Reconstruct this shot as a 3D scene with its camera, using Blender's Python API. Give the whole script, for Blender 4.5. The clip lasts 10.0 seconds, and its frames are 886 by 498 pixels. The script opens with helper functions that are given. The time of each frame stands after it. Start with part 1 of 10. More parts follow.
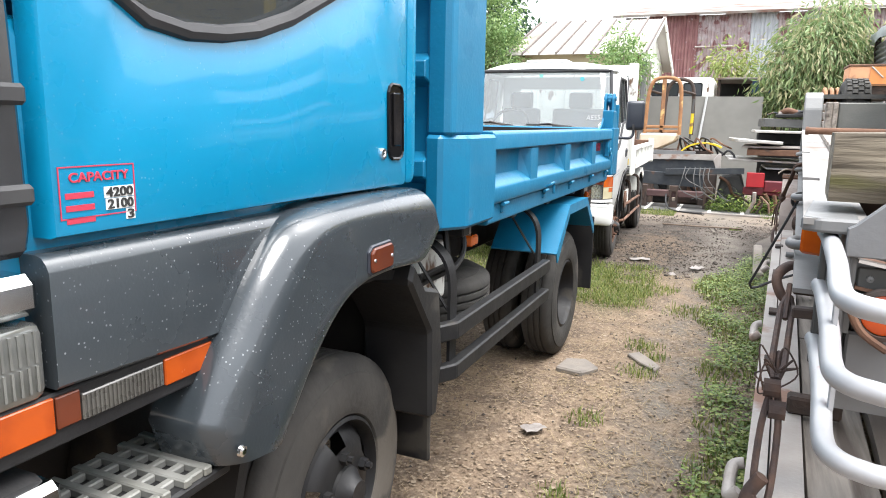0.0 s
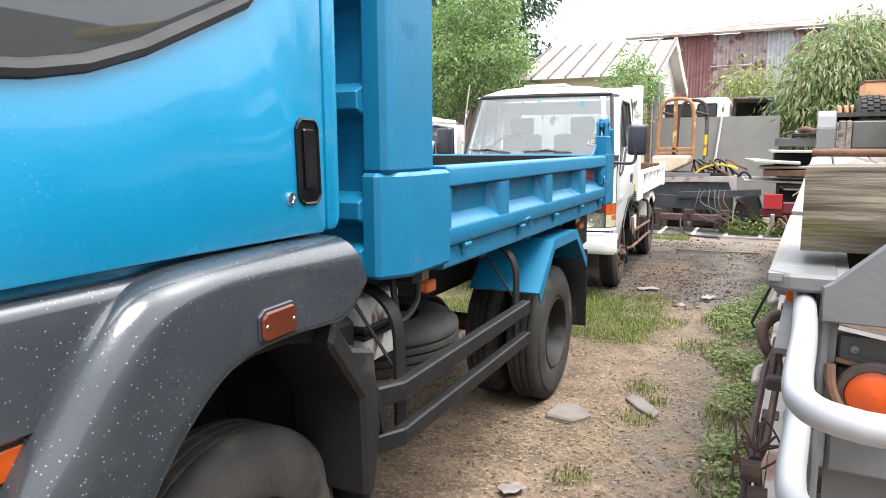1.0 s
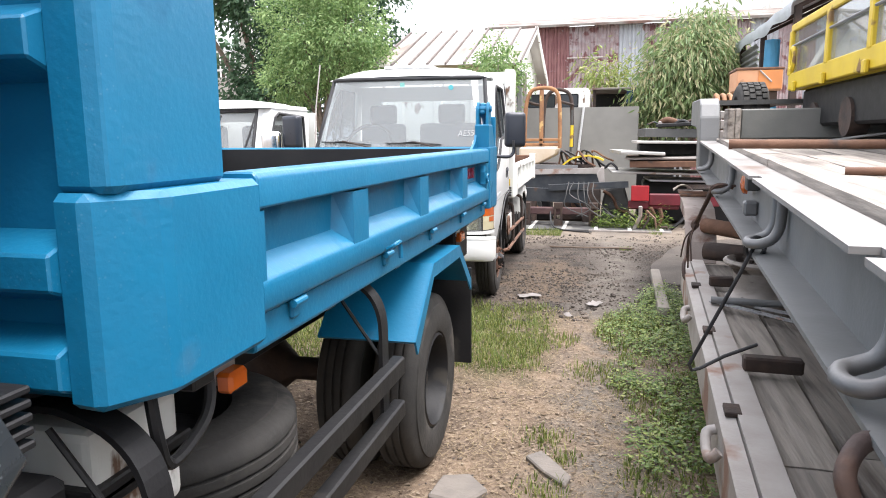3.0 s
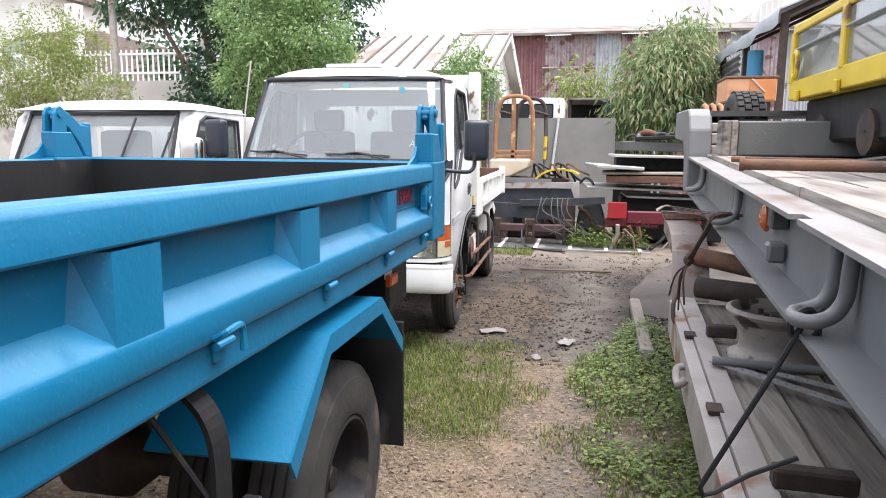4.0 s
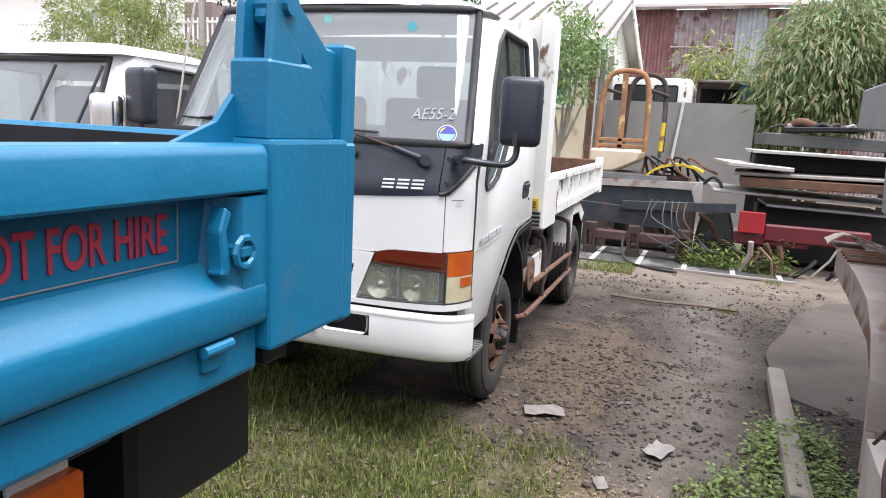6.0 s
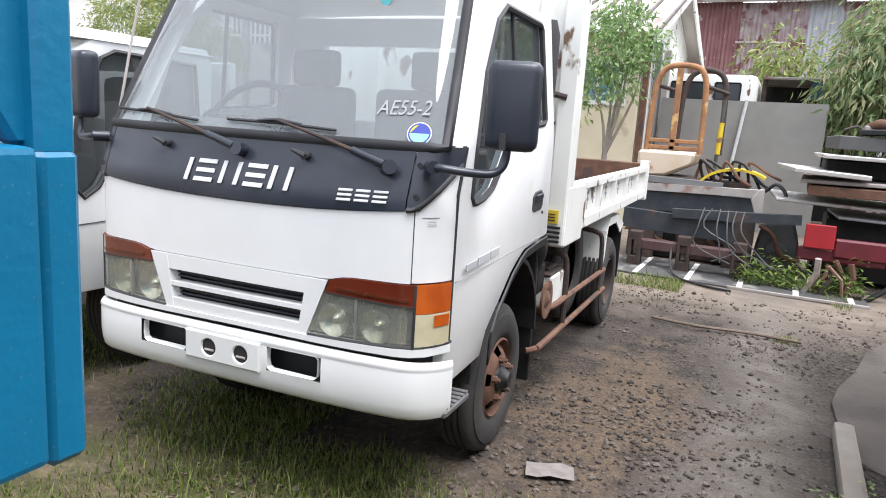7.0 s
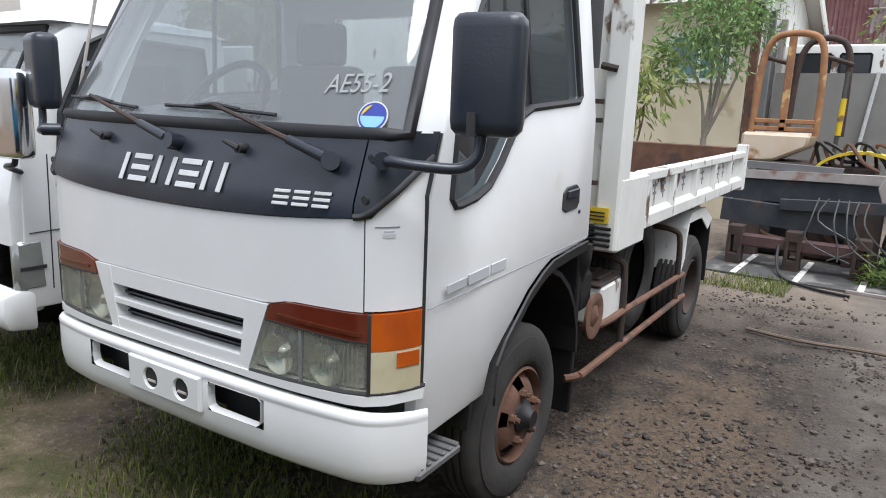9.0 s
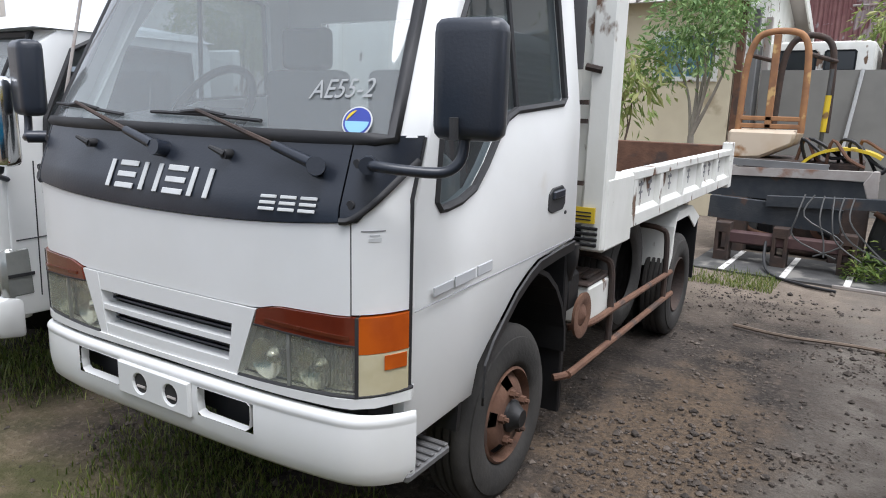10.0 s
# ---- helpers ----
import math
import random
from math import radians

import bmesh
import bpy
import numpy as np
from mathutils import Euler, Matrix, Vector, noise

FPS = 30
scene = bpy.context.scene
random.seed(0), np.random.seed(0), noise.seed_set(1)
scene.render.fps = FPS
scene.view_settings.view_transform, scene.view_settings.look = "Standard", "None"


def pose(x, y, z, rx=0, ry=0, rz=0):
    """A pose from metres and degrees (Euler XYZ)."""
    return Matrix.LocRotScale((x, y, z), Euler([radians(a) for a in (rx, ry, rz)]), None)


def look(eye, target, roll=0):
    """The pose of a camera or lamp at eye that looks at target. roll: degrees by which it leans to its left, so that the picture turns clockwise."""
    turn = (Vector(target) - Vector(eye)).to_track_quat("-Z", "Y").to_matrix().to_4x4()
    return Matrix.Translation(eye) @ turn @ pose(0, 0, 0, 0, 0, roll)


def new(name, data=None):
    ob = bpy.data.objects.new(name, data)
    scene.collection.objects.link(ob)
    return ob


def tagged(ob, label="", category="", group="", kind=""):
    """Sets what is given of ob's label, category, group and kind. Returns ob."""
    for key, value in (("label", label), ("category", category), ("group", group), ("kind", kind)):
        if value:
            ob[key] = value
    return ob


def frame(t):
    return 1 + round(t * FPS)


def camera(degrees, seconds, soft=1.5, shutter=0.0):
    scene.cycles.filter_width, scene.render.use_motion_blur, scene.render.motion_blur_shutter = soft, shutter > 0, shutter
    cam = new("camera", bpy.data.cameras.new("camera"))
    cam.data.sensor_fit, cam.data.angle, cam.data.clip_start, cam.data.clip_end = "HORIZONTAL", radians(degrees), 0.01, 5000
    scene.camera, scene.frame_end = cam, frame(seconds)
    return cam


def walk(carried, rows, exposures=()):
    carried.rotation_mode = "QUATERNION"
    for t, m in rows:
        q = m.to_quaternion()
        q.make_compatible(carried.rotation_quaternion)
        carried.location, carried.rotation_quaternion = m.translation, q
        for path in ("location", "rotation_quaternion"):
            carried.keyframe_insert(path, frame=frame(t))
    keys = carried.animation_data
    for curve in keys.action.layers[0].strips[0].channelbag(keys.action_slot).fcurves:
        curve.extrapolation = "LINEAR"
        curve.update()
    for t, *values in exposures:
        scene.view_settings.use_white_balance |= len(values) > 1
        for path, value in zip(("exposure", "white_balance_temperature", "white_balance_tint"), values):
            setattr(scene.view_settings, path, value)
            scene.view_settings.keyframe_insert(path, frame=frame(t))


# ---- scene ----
cam = camera(65.6, 10.0, soft=1.0)
EXPOSURE = [(0, 2.4, 6500, 10), (1, 2.28, 6550, 11), (2.5, 2.28, 6550, 13), (4, 2.0, 6350, 15), (5.5, 1.82, 6350, 15), (7, 1.85, 6250, 13), (8, 1.62, 6200, 12), (8.5, 1.43, 6150, 12), (10, 1.27, 6150, 12)]
PATH = [
    (0, (0.058, 0.131, 1.46), (-0.719, 1.937, 1.093), 1.1),
    (0.5, (0.094, 0.342, 1.485), (-0.762, 2.121, 1.168), -0.5),
    (1, (0.179, 0.486, 1.49), (-0.664, 2.276, 1.195), -0.3),
    (1.5, (0.25, 0.622, 1.494), (-0.607, 2.405, 1.201), 0.6),
    (2, (0.065, 0.798, 1.481), (-0.787, 2.583, 1.184), 0.7),
    (2.5, (-0.125, 1.044, 1.501), (-0.682, 2.936, 1.169), -0.5),
    (2.7, (-0.138, 1.209, 1.48), (-0.629, 3.12, 1.15), -1.1),
    (3.8, (-0.188, 2.113, 1.52), (-0.628, 4.042, 1.224), 1.1),
    (4, (-0.164, 2.323, 1.499), (-0.57, 4.259, 1.204), 0.5),
    (4.5, (-0.152, 2.895, 1.501), (-0.595, 4.827, 1.23), 0.6),
    (5, (-0.179, 3.401, 1.491), (-0.621, 5.333, 1.221), 1.2),
    (5.5, (-0.165, 3.888, 1.479), (-0.804, 5.759, 1.18), 2.9),
    (5.7, (-0.185, 4.077, 1.459), (-0.87, 5.927, 1.134), 3.0),
    (6.8, (-0.134, 4.878, 1.482), (-0.919, 6.679, 1.111), 3.7),
    (7, (-0.149, 5.02, 1.482), (-1.003, 6.792, 1.118), 3.7),
    (7.5, (-0.181, 5.349, 1.487), (-1.001, 7.139, 1.135), 2.6),
    (8, (-0.126, 5.568, 1.478), (-1.077, 7.29, 1.118), 0.8),
    (8.5, (-0.095, 5.676, 1.479), (-1.215, 7.284, 1.079), 1.9),
    (9, (-0.081, 5.706, 1.474), (-1.196, 7.314, 1.062), 2.1),
    (9.5, (-0.068, 5.71, 1.473), (-1.167, 7.327, 1.052), 1.8),
    (10, (-0.06, 5.702, 1.486), (-1.155, 7.324, 1.074), 1.5),
]
walk(cam, [(t, look(eye, target, roll)) for t, eye, target, roll in PATH], EXPOSURE)

# ---- light: bright overcast sky ----
world = bpy.data.worlds.new("sky")
scene.world = world
world.use_nodes = True
wn, wl = world.node_tree.nodes, world.node_tree.links
wn.clear()
sky = wn.new("ShaderNodeTexSky")
sky.sky_type = "NISHITA"
sky.sun_disc = False
sky.sun_elevation, sky.sun_rotation = radians(58), radians(35)
sky.air_density, sky.dust_density, sky.ozone_density = 1.0, 6.0, 1.0
hsv = wn.new("ShaderNodeHueSaturation")
hsv.inputs["Saturation"].default_value = 0.15
bg = wn.new("ShaderNodeBackground")
bg.inputs["Strength"].default_value = 0.15
wout = wn.new("ShaderNodeOutputWorld")
wl.new(sky.outputs[0], hsv.inputs["Color"])
cloud = wn.new("ShaderNodeMix")
cloud.data_type = "RGBA"
cloud.inputs[0].default_value = 0.7
cloud.inputs[7].default_value = (3.55, 3.75, 4.1, 1)
wl.new(hsv.outputs[0], cloud.inputs[6])
wl.new(cloud.outputs[2], bg.inputs[0])
wl.new(bg.outputs[0], wout.inputs[0])
sun = new("sun", bpy.data.lights.new("sun", "SUN"))
sun.data.energy, sun.data.angle, sun.data.color = 1.3, radians(30), (1.0, 0.98, 0.96)
sun.matrix_world = look((4, 2, 12), (0, 5, 0))

# ---- materials ----
def mat(name, c, rough=0.5, metal=0.0, c2=None, scale=4.0, amount=0.5, bump=0.0, bscale=60.0, c3=None, s3=1.2, t3=0.58,
        coat=0.0, piece=0.0, lo=0.42, hi=0.62, soft3=0.06, spec=0.5, drops=0.0, grain=None):
    """Node material: base colour c, mottled with c2 at a fine scale, patches of c3 (rust, dirt) at a coarse scale, and relief."""
    m = bpy.data.materials.new(name)
    m.use_nodes = True
    n, l = m.node_tree.nodes, m.node_tree.links
    b = n["Principled BSDF"]
    b.inputs["Roughness"].default_value, b.inputs["Metallic"].default_value = rough, metal
    b.inputs["Coat Weight"].default_value = coat
    b.inputs["Coat Roughness"].default_value = 0.06
    b.inputs["Specular IOR Level"].default_value = spec
    tc = n.new("ShaderNodeTexCoord")
    c2 = c2 or tuple(v * 0.8 for v in c)

    def tex(sc, det, seed):
        t = n.new("ShaderNodeTexNoise")
        mp = n.new("ShaderNodeMapping")
        mp.inputs["Location"].default_value = (seed, seed * 1.7, seed * 0.6)
        if grain:
            mp.inputs["Scale"].default_value = grain
        l.new(tc.outputs["Object"], mp.inputs[0])
        l.new(mp.outputs[0], t.inputs["Vector"])
        t.inputs["Scale"].default_value, t.inputs["Detail"].default_value = sc, det
        return t

    def ramp(src, a, bb):
        r = n.new("ShaderNodeMapRange")
        r.inputs["From Min"].default_value, r.inputs["From Max"].default_value = a, bb
        l.new(src, r.inputs["Value"])
        return r.outputs[0]

    def mix(fac, a, bcol):
        x = n.new("ShaderNodeMix")
        x.data_type = "RGBA"
        if isinstance(fac, float):
            x.inputs[0].default_value = fac
        else:
            l.new(fac, x.inputs[0])
        for sock, v in ((x.inputs[6], a), (x.inputs[7], bcol)):
            if isinstance(v, tuple):
                sock.default_value = (*v, 1)
            else:
                l.new(v, sock)
        return x.outputs[2]

    def times(src, k):
        x = n.new("ShaderNodeMath")
        x.operation = "MULTIPLY"
        l.new(src, x.inputs[0])
        x.inputs[1].default_value = k
        return x.outputs[0]

    t1 = tex(scale, 8, 3.1)
    col = mix(times(ramp(t1.outputs[0], lo, hi), amount), c, c2)
    rsrc = None
    if c3:
        t2 = tex(s3, 9, 11.7)
        f3 = ramp(t2.outputs[0], t3, t3 + soft3)
        col = mix(f3, col, c3)
        rsrc = f3
    if piece:
        oi = n.new("ShaderNodeObjectInfo")
        hs = n.new("ShaderNodeHueSaturation")
        mr = n.new("ShaderNodeMapRange")
        mr.inputs["To Min"].default_value, mr.inputs["To Max"].default_value = 1 - piece, 1 + piece
        l.new(oi.outputs["Random"], mr.inputs["Value"])
        l.new(mr.outputs[0], hs.inputs["Value"])
        l.new(col, hs.inputs["Color"])
        col = hs.outputs[0]
    if drops:
        # dried rain spots: small pale rings in uneven patches
        vo = n.new("ShaderNodeTexVoronoi")
        vo.inputs["Scale"].default_value = 120.0
        l.new(tc.outputs["Object"], vo.inputs["Vector"])
        near = ramp(vo.outputs["Distance"], 0.24, 0.16)
        pick = ramp(vo.outputs["Color"], 0.62, 0.66)
        patch = ramp(tex(3.0, 3, 21.0).outputs[0], 0.38, 0.56)
        m1, m2 = n.new("ShaderNodeMath"), n.new("ShaderNodeMath")
        m1.operation = m2.operation = "MULTIPLY"
        l.new(near, m1.inputs[0])
        l.new(pick, m1.inputs[1])
        l.new(m1.outputs[0], m2.inputs[0])
        l.new(patch, m2.inputs[1])
        col = mix(times(m2.outputs[0], drops), col, (0.62, 0.66, 0.68))
    l.new(col, b.inputs["Base Color"])
    # roughness drifts with the mottling, and patches are dull
    rr = n.new("ShaderNodeMapRange")
    rr.inputs["To Min"].default_value, rr.inputs["To Max"].default_value = max(0.02, rough - 0.08), min(1, rough + 0.14)
    l.new(tex(scale * 2.3, 5, 7.7).outputs[0], rr.inputs["Value"])
    rough_out = rr.outputs[0]
    if rsrc is not None:
        mx = n.new("ShaderNodeMix")
        l.new(rsrc, mx.inputs[0])
        l.new(rough_out, mx.inputs[2])
        mx.inputs[3].default_value = max(rough, 0.8)
        rough_out = mx.outputs[0]
        if metal:
            mm = n.new("ShaderNodeMix")
            l.new(rsrc, mm.inputs[0])
            mm.inputs[2].default_value, mm.inputs[3].default_value = metal, 0.0
            l.new(mm.outputs[0], b.inputs["Metallic"])
        if coat:
            mc = n.new("ShaderNodeMix")
            l.new(rsrc, mc.inputs[0])
            mc.inputs[2].default_value, mc.inputs[3].default_value = coat, 0.0
            l.new(mc.outputs[0], b.inputs["Coat Weight"])
    l.new(rough_out, b.inputs["Roughness"])
    if bump:
        bn = n.new("ShaderNodeBump")
        bn.inputs["Strength"].default_value, bn.inputs["Distance"].default_value = bump, 0.01
        l.new(tex(bscale, 6, 1.3).outputs[0], bn.inputs["Height"])
        l.new(bn.outputs[0], b.inputs["Normal"])
    return m


def glass(name, tint, rough=0.02, alpha=0.25):
    """Tinted window glass: glossy surface, partly see-through, veiled by a pale diffuse colour for sky haze."""
    m = bpy.data.materials.new(name)
    m.use_nodes = True
    n, l = m.node_tree.nodes, m.node_tree.links
    n.clear()
    out = n.new("ShaderNodeOutputMaterial")
    tr = n.new("ShaderNodeBsdfTransparent")
    tr.inputs[0].default_value = (*tint, 1)
    gl = n.new("ShaderNodeBsdfGlossy")
    gl.inputs["Roughness"].default_value = rough
    df = n.new("ShaderNodeBsdfDiffuse")
    df.inputs[0].default_value = (0.55, 0.58, 0.58, 1)
    lw = n.new("ShaderNodeLayerWeight")
    lw.inputs[0].default_value = 0.5
    pw, fr = n.new("ShaderNodeMath"), n.new("ShaderNodeMapRange")
    pw.operation = "POWER"
    pw.inputs[1].default_value = 5.0
    l.new(lw.outputs["Facing"], pw.inputs[0])
    l.new(pw.outputs[0], fr.inputs["Value"])
    fr.inputs["To Min"].default_value = 0.06
    m1, m2 = n.new("ShaderNodeMixShader"), n.new("ShaderNodeMixShader")
    m1.inputs[0].default_value = alpha
    l.new(tr.outputs[0], m1.inputs[1])
    l.new(df.outputs[0], m1.inputs[2])
    l.new(fr.outputs[0], m2.inputs[0])
    l.new(m1.outputs[0], m2.inputs[1])
    l.new(gl.outputs[0], m2.inputs[2])
    l.new(m2.outputs[0], out.inputs[0])
    return m


BLUE = mat("blue_paint", (0.002, 0.192, 0.355), 0.25, c2=(0.003, 0.212, 0.385), scale=3, coat=0.4, spec=0.35, bump=0.03, bscale=90, amount=0.6, drops=0.10)
BLUE_DULL = mat("blue_paint_worn", (0.002, 0.128, 0.245), 0.42, c2=(0.003, 0.15, 0.28), scale=6, coat=0.12, bump=0.12, bscale=70,
                c3=(0.008, 0.115, 0.215), s3=5, t3=0.64, spec=0.4, drops=0.05)
GREY_TRIM = mat("grey_trim", (0.027, 0.033, 0.038), 0.24, 0.1, c2=(0.042, 0.050, 0.056), scale=2.5, coat=0.6, bump=0.05, bscale=130, drops=0.3)
WHITE = mat("white_paint", (0.75, 0.755, 0.74), 0.3, c2=(0.68, 0.685, 0.665), scale=3, coat=0.35, c3=(0.62, 0.60, 0.55), s3=2.3, t3=0.70)
WHITE_WORN = mat("white_paint_worn", (0.68, 0.68, 0.64), 0.5, c2=(0.56, 0.56, 0.51), scale=5, bump=0.1, c3=(0.13, 0.075, 0.045), s3=8, t3=0.605, soft3=0.05, grain=(1, 1, 0.5))
BLACK_PANEL = mat("black_plastic_panel", (0.015, 0.019, 0.028), 0.3, c2=(0.03, 0.035, 0.045), scale=4, bump=0.06, bscale=140)
# black paint, set deeper to carry the shade under trucks and in arches
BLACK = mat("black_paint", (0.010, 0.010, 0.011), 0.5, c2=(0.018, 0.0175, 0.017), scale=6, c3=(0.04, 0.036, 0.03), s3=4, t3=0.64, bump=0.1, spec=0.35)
RUBBER = mat("tyre_rubber", (0.032, 0.031, 0.029), 0.8, c2=(0.068, 0.063, 0.057), scale=5, bump=0.25, bscale=45, c3=(0.09, 0.08, 0.068), s3=3, t3=0.6, spec=0.3)
SEAL = mat("rubber_seal", (0.02, 0.02, 0.022), 0.6, c2=(0.04, 0.04, 0.04))
RUST = mat("rusty_steel", (0.11, 0.055, 0.034), 0.85, c2=(0.19, 0.10, 0.06), scale=9, bump=0.3, bscale=60, c3=(0.07, 0.045, 0.035), s3=4)
RUST_DARK = mat("dark_rusty_steel", (0.035, 0.025, 0.021), 0.8, c2=(0.085, 0.05, 0.035), scale=8, bump=0.3, bscale=60)
STEEL_GREY = mat("grey_painted_steel", (0.165, 0.168, 0.168), 0.5, c2=(0.12, 0.12, 0.118), scale=3, bump=0.1, c3=(0.22, 0.13, 0.09), s3=3.5, t3=0.70, soft3=0.03)
STEEL_PALE = mat("pale_weathered_steel", (0.36, 0.33, 0.305), 0.65, c2=(0.25, 0.215, 0.19), scale=5, bump=0.2, c3=(0.24, 0.14, 0.10), s3=2.5, t3=0.58)
PLANK = mat("weathered_plank", (0.26, 0.23, 0.20), 0.85, c2=(0.13, 0.115, 0.10), scale=26, amount=0.8, bump=0.7, bscale=60, c3=(0.075, 0.06, 0.05), s3=6, t3=0.56, piece=0.3, grain=(1, 0.07, 1))
DECK_RIM = mat("weathered_deck_rim", (0.205, 0.195, 0.185), 0.65, c2=(0.15, 0.138, 0.127), scale=7, bump=0.15, c3=(0.12, 0.085, 0.065), s3=3.5, t3=0.55, soft3=0.12, grain=(1, 0.35, 1))
ORANGE = mat("amber_lens", (0.50, 0.10, 0.010), 0.12, c2=(0.28, 0.04, 0.008), scale=8, coat=0.5)
RED_ORANGE = mat("dark_amber_lens", (0.13, 0.022, 0.009), 0.15, c2=(0.085, 0.014, 0.007), scale=8, coat=0.5)
CHROME = mat("chrome", (0.75, 0.76, 0.77), 0.1, 1.0, c2=(0.6, 0.6, 0.6), scale=6, c3=(0.2, 0.19, 0.18), s3=10, t3=0.68)
LENS = mat("clear_lamp_lens", (0.30, 0.31, 0.29), 0.08, 0.35, c2=(0.20, 0.205, 0.19), scale=14, coat=0.6)
DIM_LENS = mat("dim_ribbed_lens", (0.075, 0.072, 0.065), 0.25, c2=(0.048, 0.045, 0.042), scale=20, coat=0.4)
HEADLAMP = mat("headlamp_glass", (0.20, 0.205, 0.195), 0.1, 0.5, c2=(0.09, 0.092, 0.088), scale=16, coat=0.6)
GLOSS_BLACK = mat("gloss_black_plastic", (0.004, 0.004, 0.005), 0.16, c2=(0.007, 0.007, 0.008), scale=6, spec=0.3)
REFLECTOR = mat("lamp_reflector", (0.75, 0.75, 0.71), 0.18, 0.9, c2=(0.55, 0.55, 0.52))
LAMP_GLASS = glass("lamp_glass", (0.96, 0.96, 0.9), alpha=0.12)
REFLECTOR_DULL = mat("dull_reflector", (0.62, 0.62, 0.56), 0.22, 0.75, c2=(0.34, 0.34, 0.29), scale=22, bump=0.6, bscale=45, grain=(1, 1, 0.45))
# alpha is the share of pale colour imitating sky haze on the panes
GLASS = glass("window_glass", (0.80, 0.86, 0.87), alpha=0.25)
GLASS_DARK = glass("dark_window_glass", (0.30, 0.34, 0.36), alpha=0.06)
INTERIOR = mat("cab_interior_grey", (0.085, 0.09, 0.095), 0.8, c2=(0.06, 0.06, 0.065), scale=6)
INTERIOR_PALE = mat("pale_dash_plastic", (0.52, 0.53, 0.51), 0.7, c2=(0.42, 0.42, 0.41), scale=6)
STEP_GREY = mat("worn_galvanised_step", (0.20, 0.20, 0.185), 0.55, 0.3, c2=(0.12, 0.12, 0.10), scale=12, bump=0.2)
BROWN_LENS = mat("brown_amber_lens", (0.10, 0.024, 0.010), 0.2, c2=(0.06, 0.015, 0.008), scale=8, coat=0.15, spec=0.3)
CORNER_LENS = mat("clear_corner_lens", (0.55, 0.50, 0.34), 0.12, c2=(0.42, 0.36, 0.22), scale=9, coat=0.4)
CHALK = mat("chalk", (0.33, 0.34, 0.34), 0.8)
BADGE_GREY = mat("faded_badge_grey", (0.48, 0.49, 0.50), 0.5)
BLACK_CHROME = mat("smoked_chrome", (0.16, 0.165, 0.17), 0.12, 0.85, c2=(0.08, 0.08, 0.085), scale=7, coat=0.3, drops=0.3)
AMBER_DEEP = mat("deep_amber_lens", (0.36, 0.060, 0.006), 0.2, c2=(0.20, 0.028, 0.004), scale=14, coat=0.15, spec=0.3)
DARK_TREAD = mat("dark_tread_plate", (0.14, 0.14, 0.14), 0.5, 0.3, c2=(0.09, 0.085, 0.08), scale=9, bump=0.15)
STONE_DARK = mat("brown_grey_stone", (0.17, 0.15, 0.13), 0.9, c2=(0.11, 0.10, 0.09), scale=9, bump=0.3)
RED = mat("red_paint", (0.34, 0.010, 0.016), 0.6, c2=(0.24, 0.009, 0.013), scale=6)
YELLOW = mat("yellow_paint", (0.62, 0.45, 0.02), 0.45, c2=(0.48, 0.33, 0.02), scale=4, c3=(0.2, 0.12, 0.05), s3=5, t3=0.64)
LETTER_RED = mat("red_lettering", (0.42, 0.03, 0.06), 0.5)
LETTER_WHITE = mat("white_lettering", (0.58, 0.59, 0.58), 0.4, c2=(0.48, 0.49, 0.48), scale=20)
LETTER_GREY = mat("grey_lettering", (0.22, 0.22, 0.23), 0.5)
LETTER_BLACK = mat("black_lettering", (0.02, 0.02, 0.02), 0.5)


# ---- mesh helpers ----
def thing(name, at, label, category, group="", kind=""):
    ob = new(name)
    ob.empty_display_size = 0.2
    ob.location = at
    bpy.context.view_layer.update()
    return tagged(ob, label, category, group, kind)


def part(name, bm, material, parent=None, label="", smooth=0.0, recalc=True):
    """Link a bmesh in world coordinates as one mesh object under a thing or part."""
    if recalc:
        bmesh.ops.recalc_face_normals(bm, faces=bm.faces)
    me = bpy.data.meshes.new(name)
    if smooth:
        for f in bm.faces:
            f.smooth = True
        for e in bm.edges:
            if len(e.link_faces) == 2 and e.calc_face_angle(0) > radians(smooth):
                e.smooth = False
    bm.to_mesh(me)
    bm.free()
    me.materials.append(material)
    ob = new(name, me)
    if parent is not None:
        ob.parent = parent
        m = Matrix.Identity(4)
        q = parent
        chain = []
        while q is not None:
            chain.append(q)
            q = q.parent
        top = chain[-1]
        ob.matrix_parent_inverse = (Matrix.Translation(top.location)).inverted() if len(chain) == 1 else Matrix.Identity(4)
    if label:
        ob["label"] = label
    return ob


def mesh_bm():
    return bmesh.new()


def box(bm, x0, x1, y0, y1, z0, z1, bev=0.0, m=None, seg=1):
    """A box, its edges bevelled; m places it."""
    r = bmesh.ops.create_cube(bm, size=1)
    vs = r["verts"]
    bmesh.ops.scale(bm, vec=(x1 - x0, y1 - y0, z1 - z0), verts=vs)
    bmesh.ops.translate(bm, vec=((x0 + x1) / 2, (y0 + y1) / 2, (z0 + z1) / 2), verts=vs)
    if bev:
        es = list({e for v in vs for e in v.link_edges})
        r = bmesh.ops.bevel(bm, geom=es, offset=bev, segments=seg, affect="EDGES", profile=0.6)
        vs = list({v for f in r["faces"] for v in f.verts} | {v for v in vs if v.is_valid})
    if m is not None:
        bmesh.ops.transform(bm, matrix=m, verts=vs)
    return bm


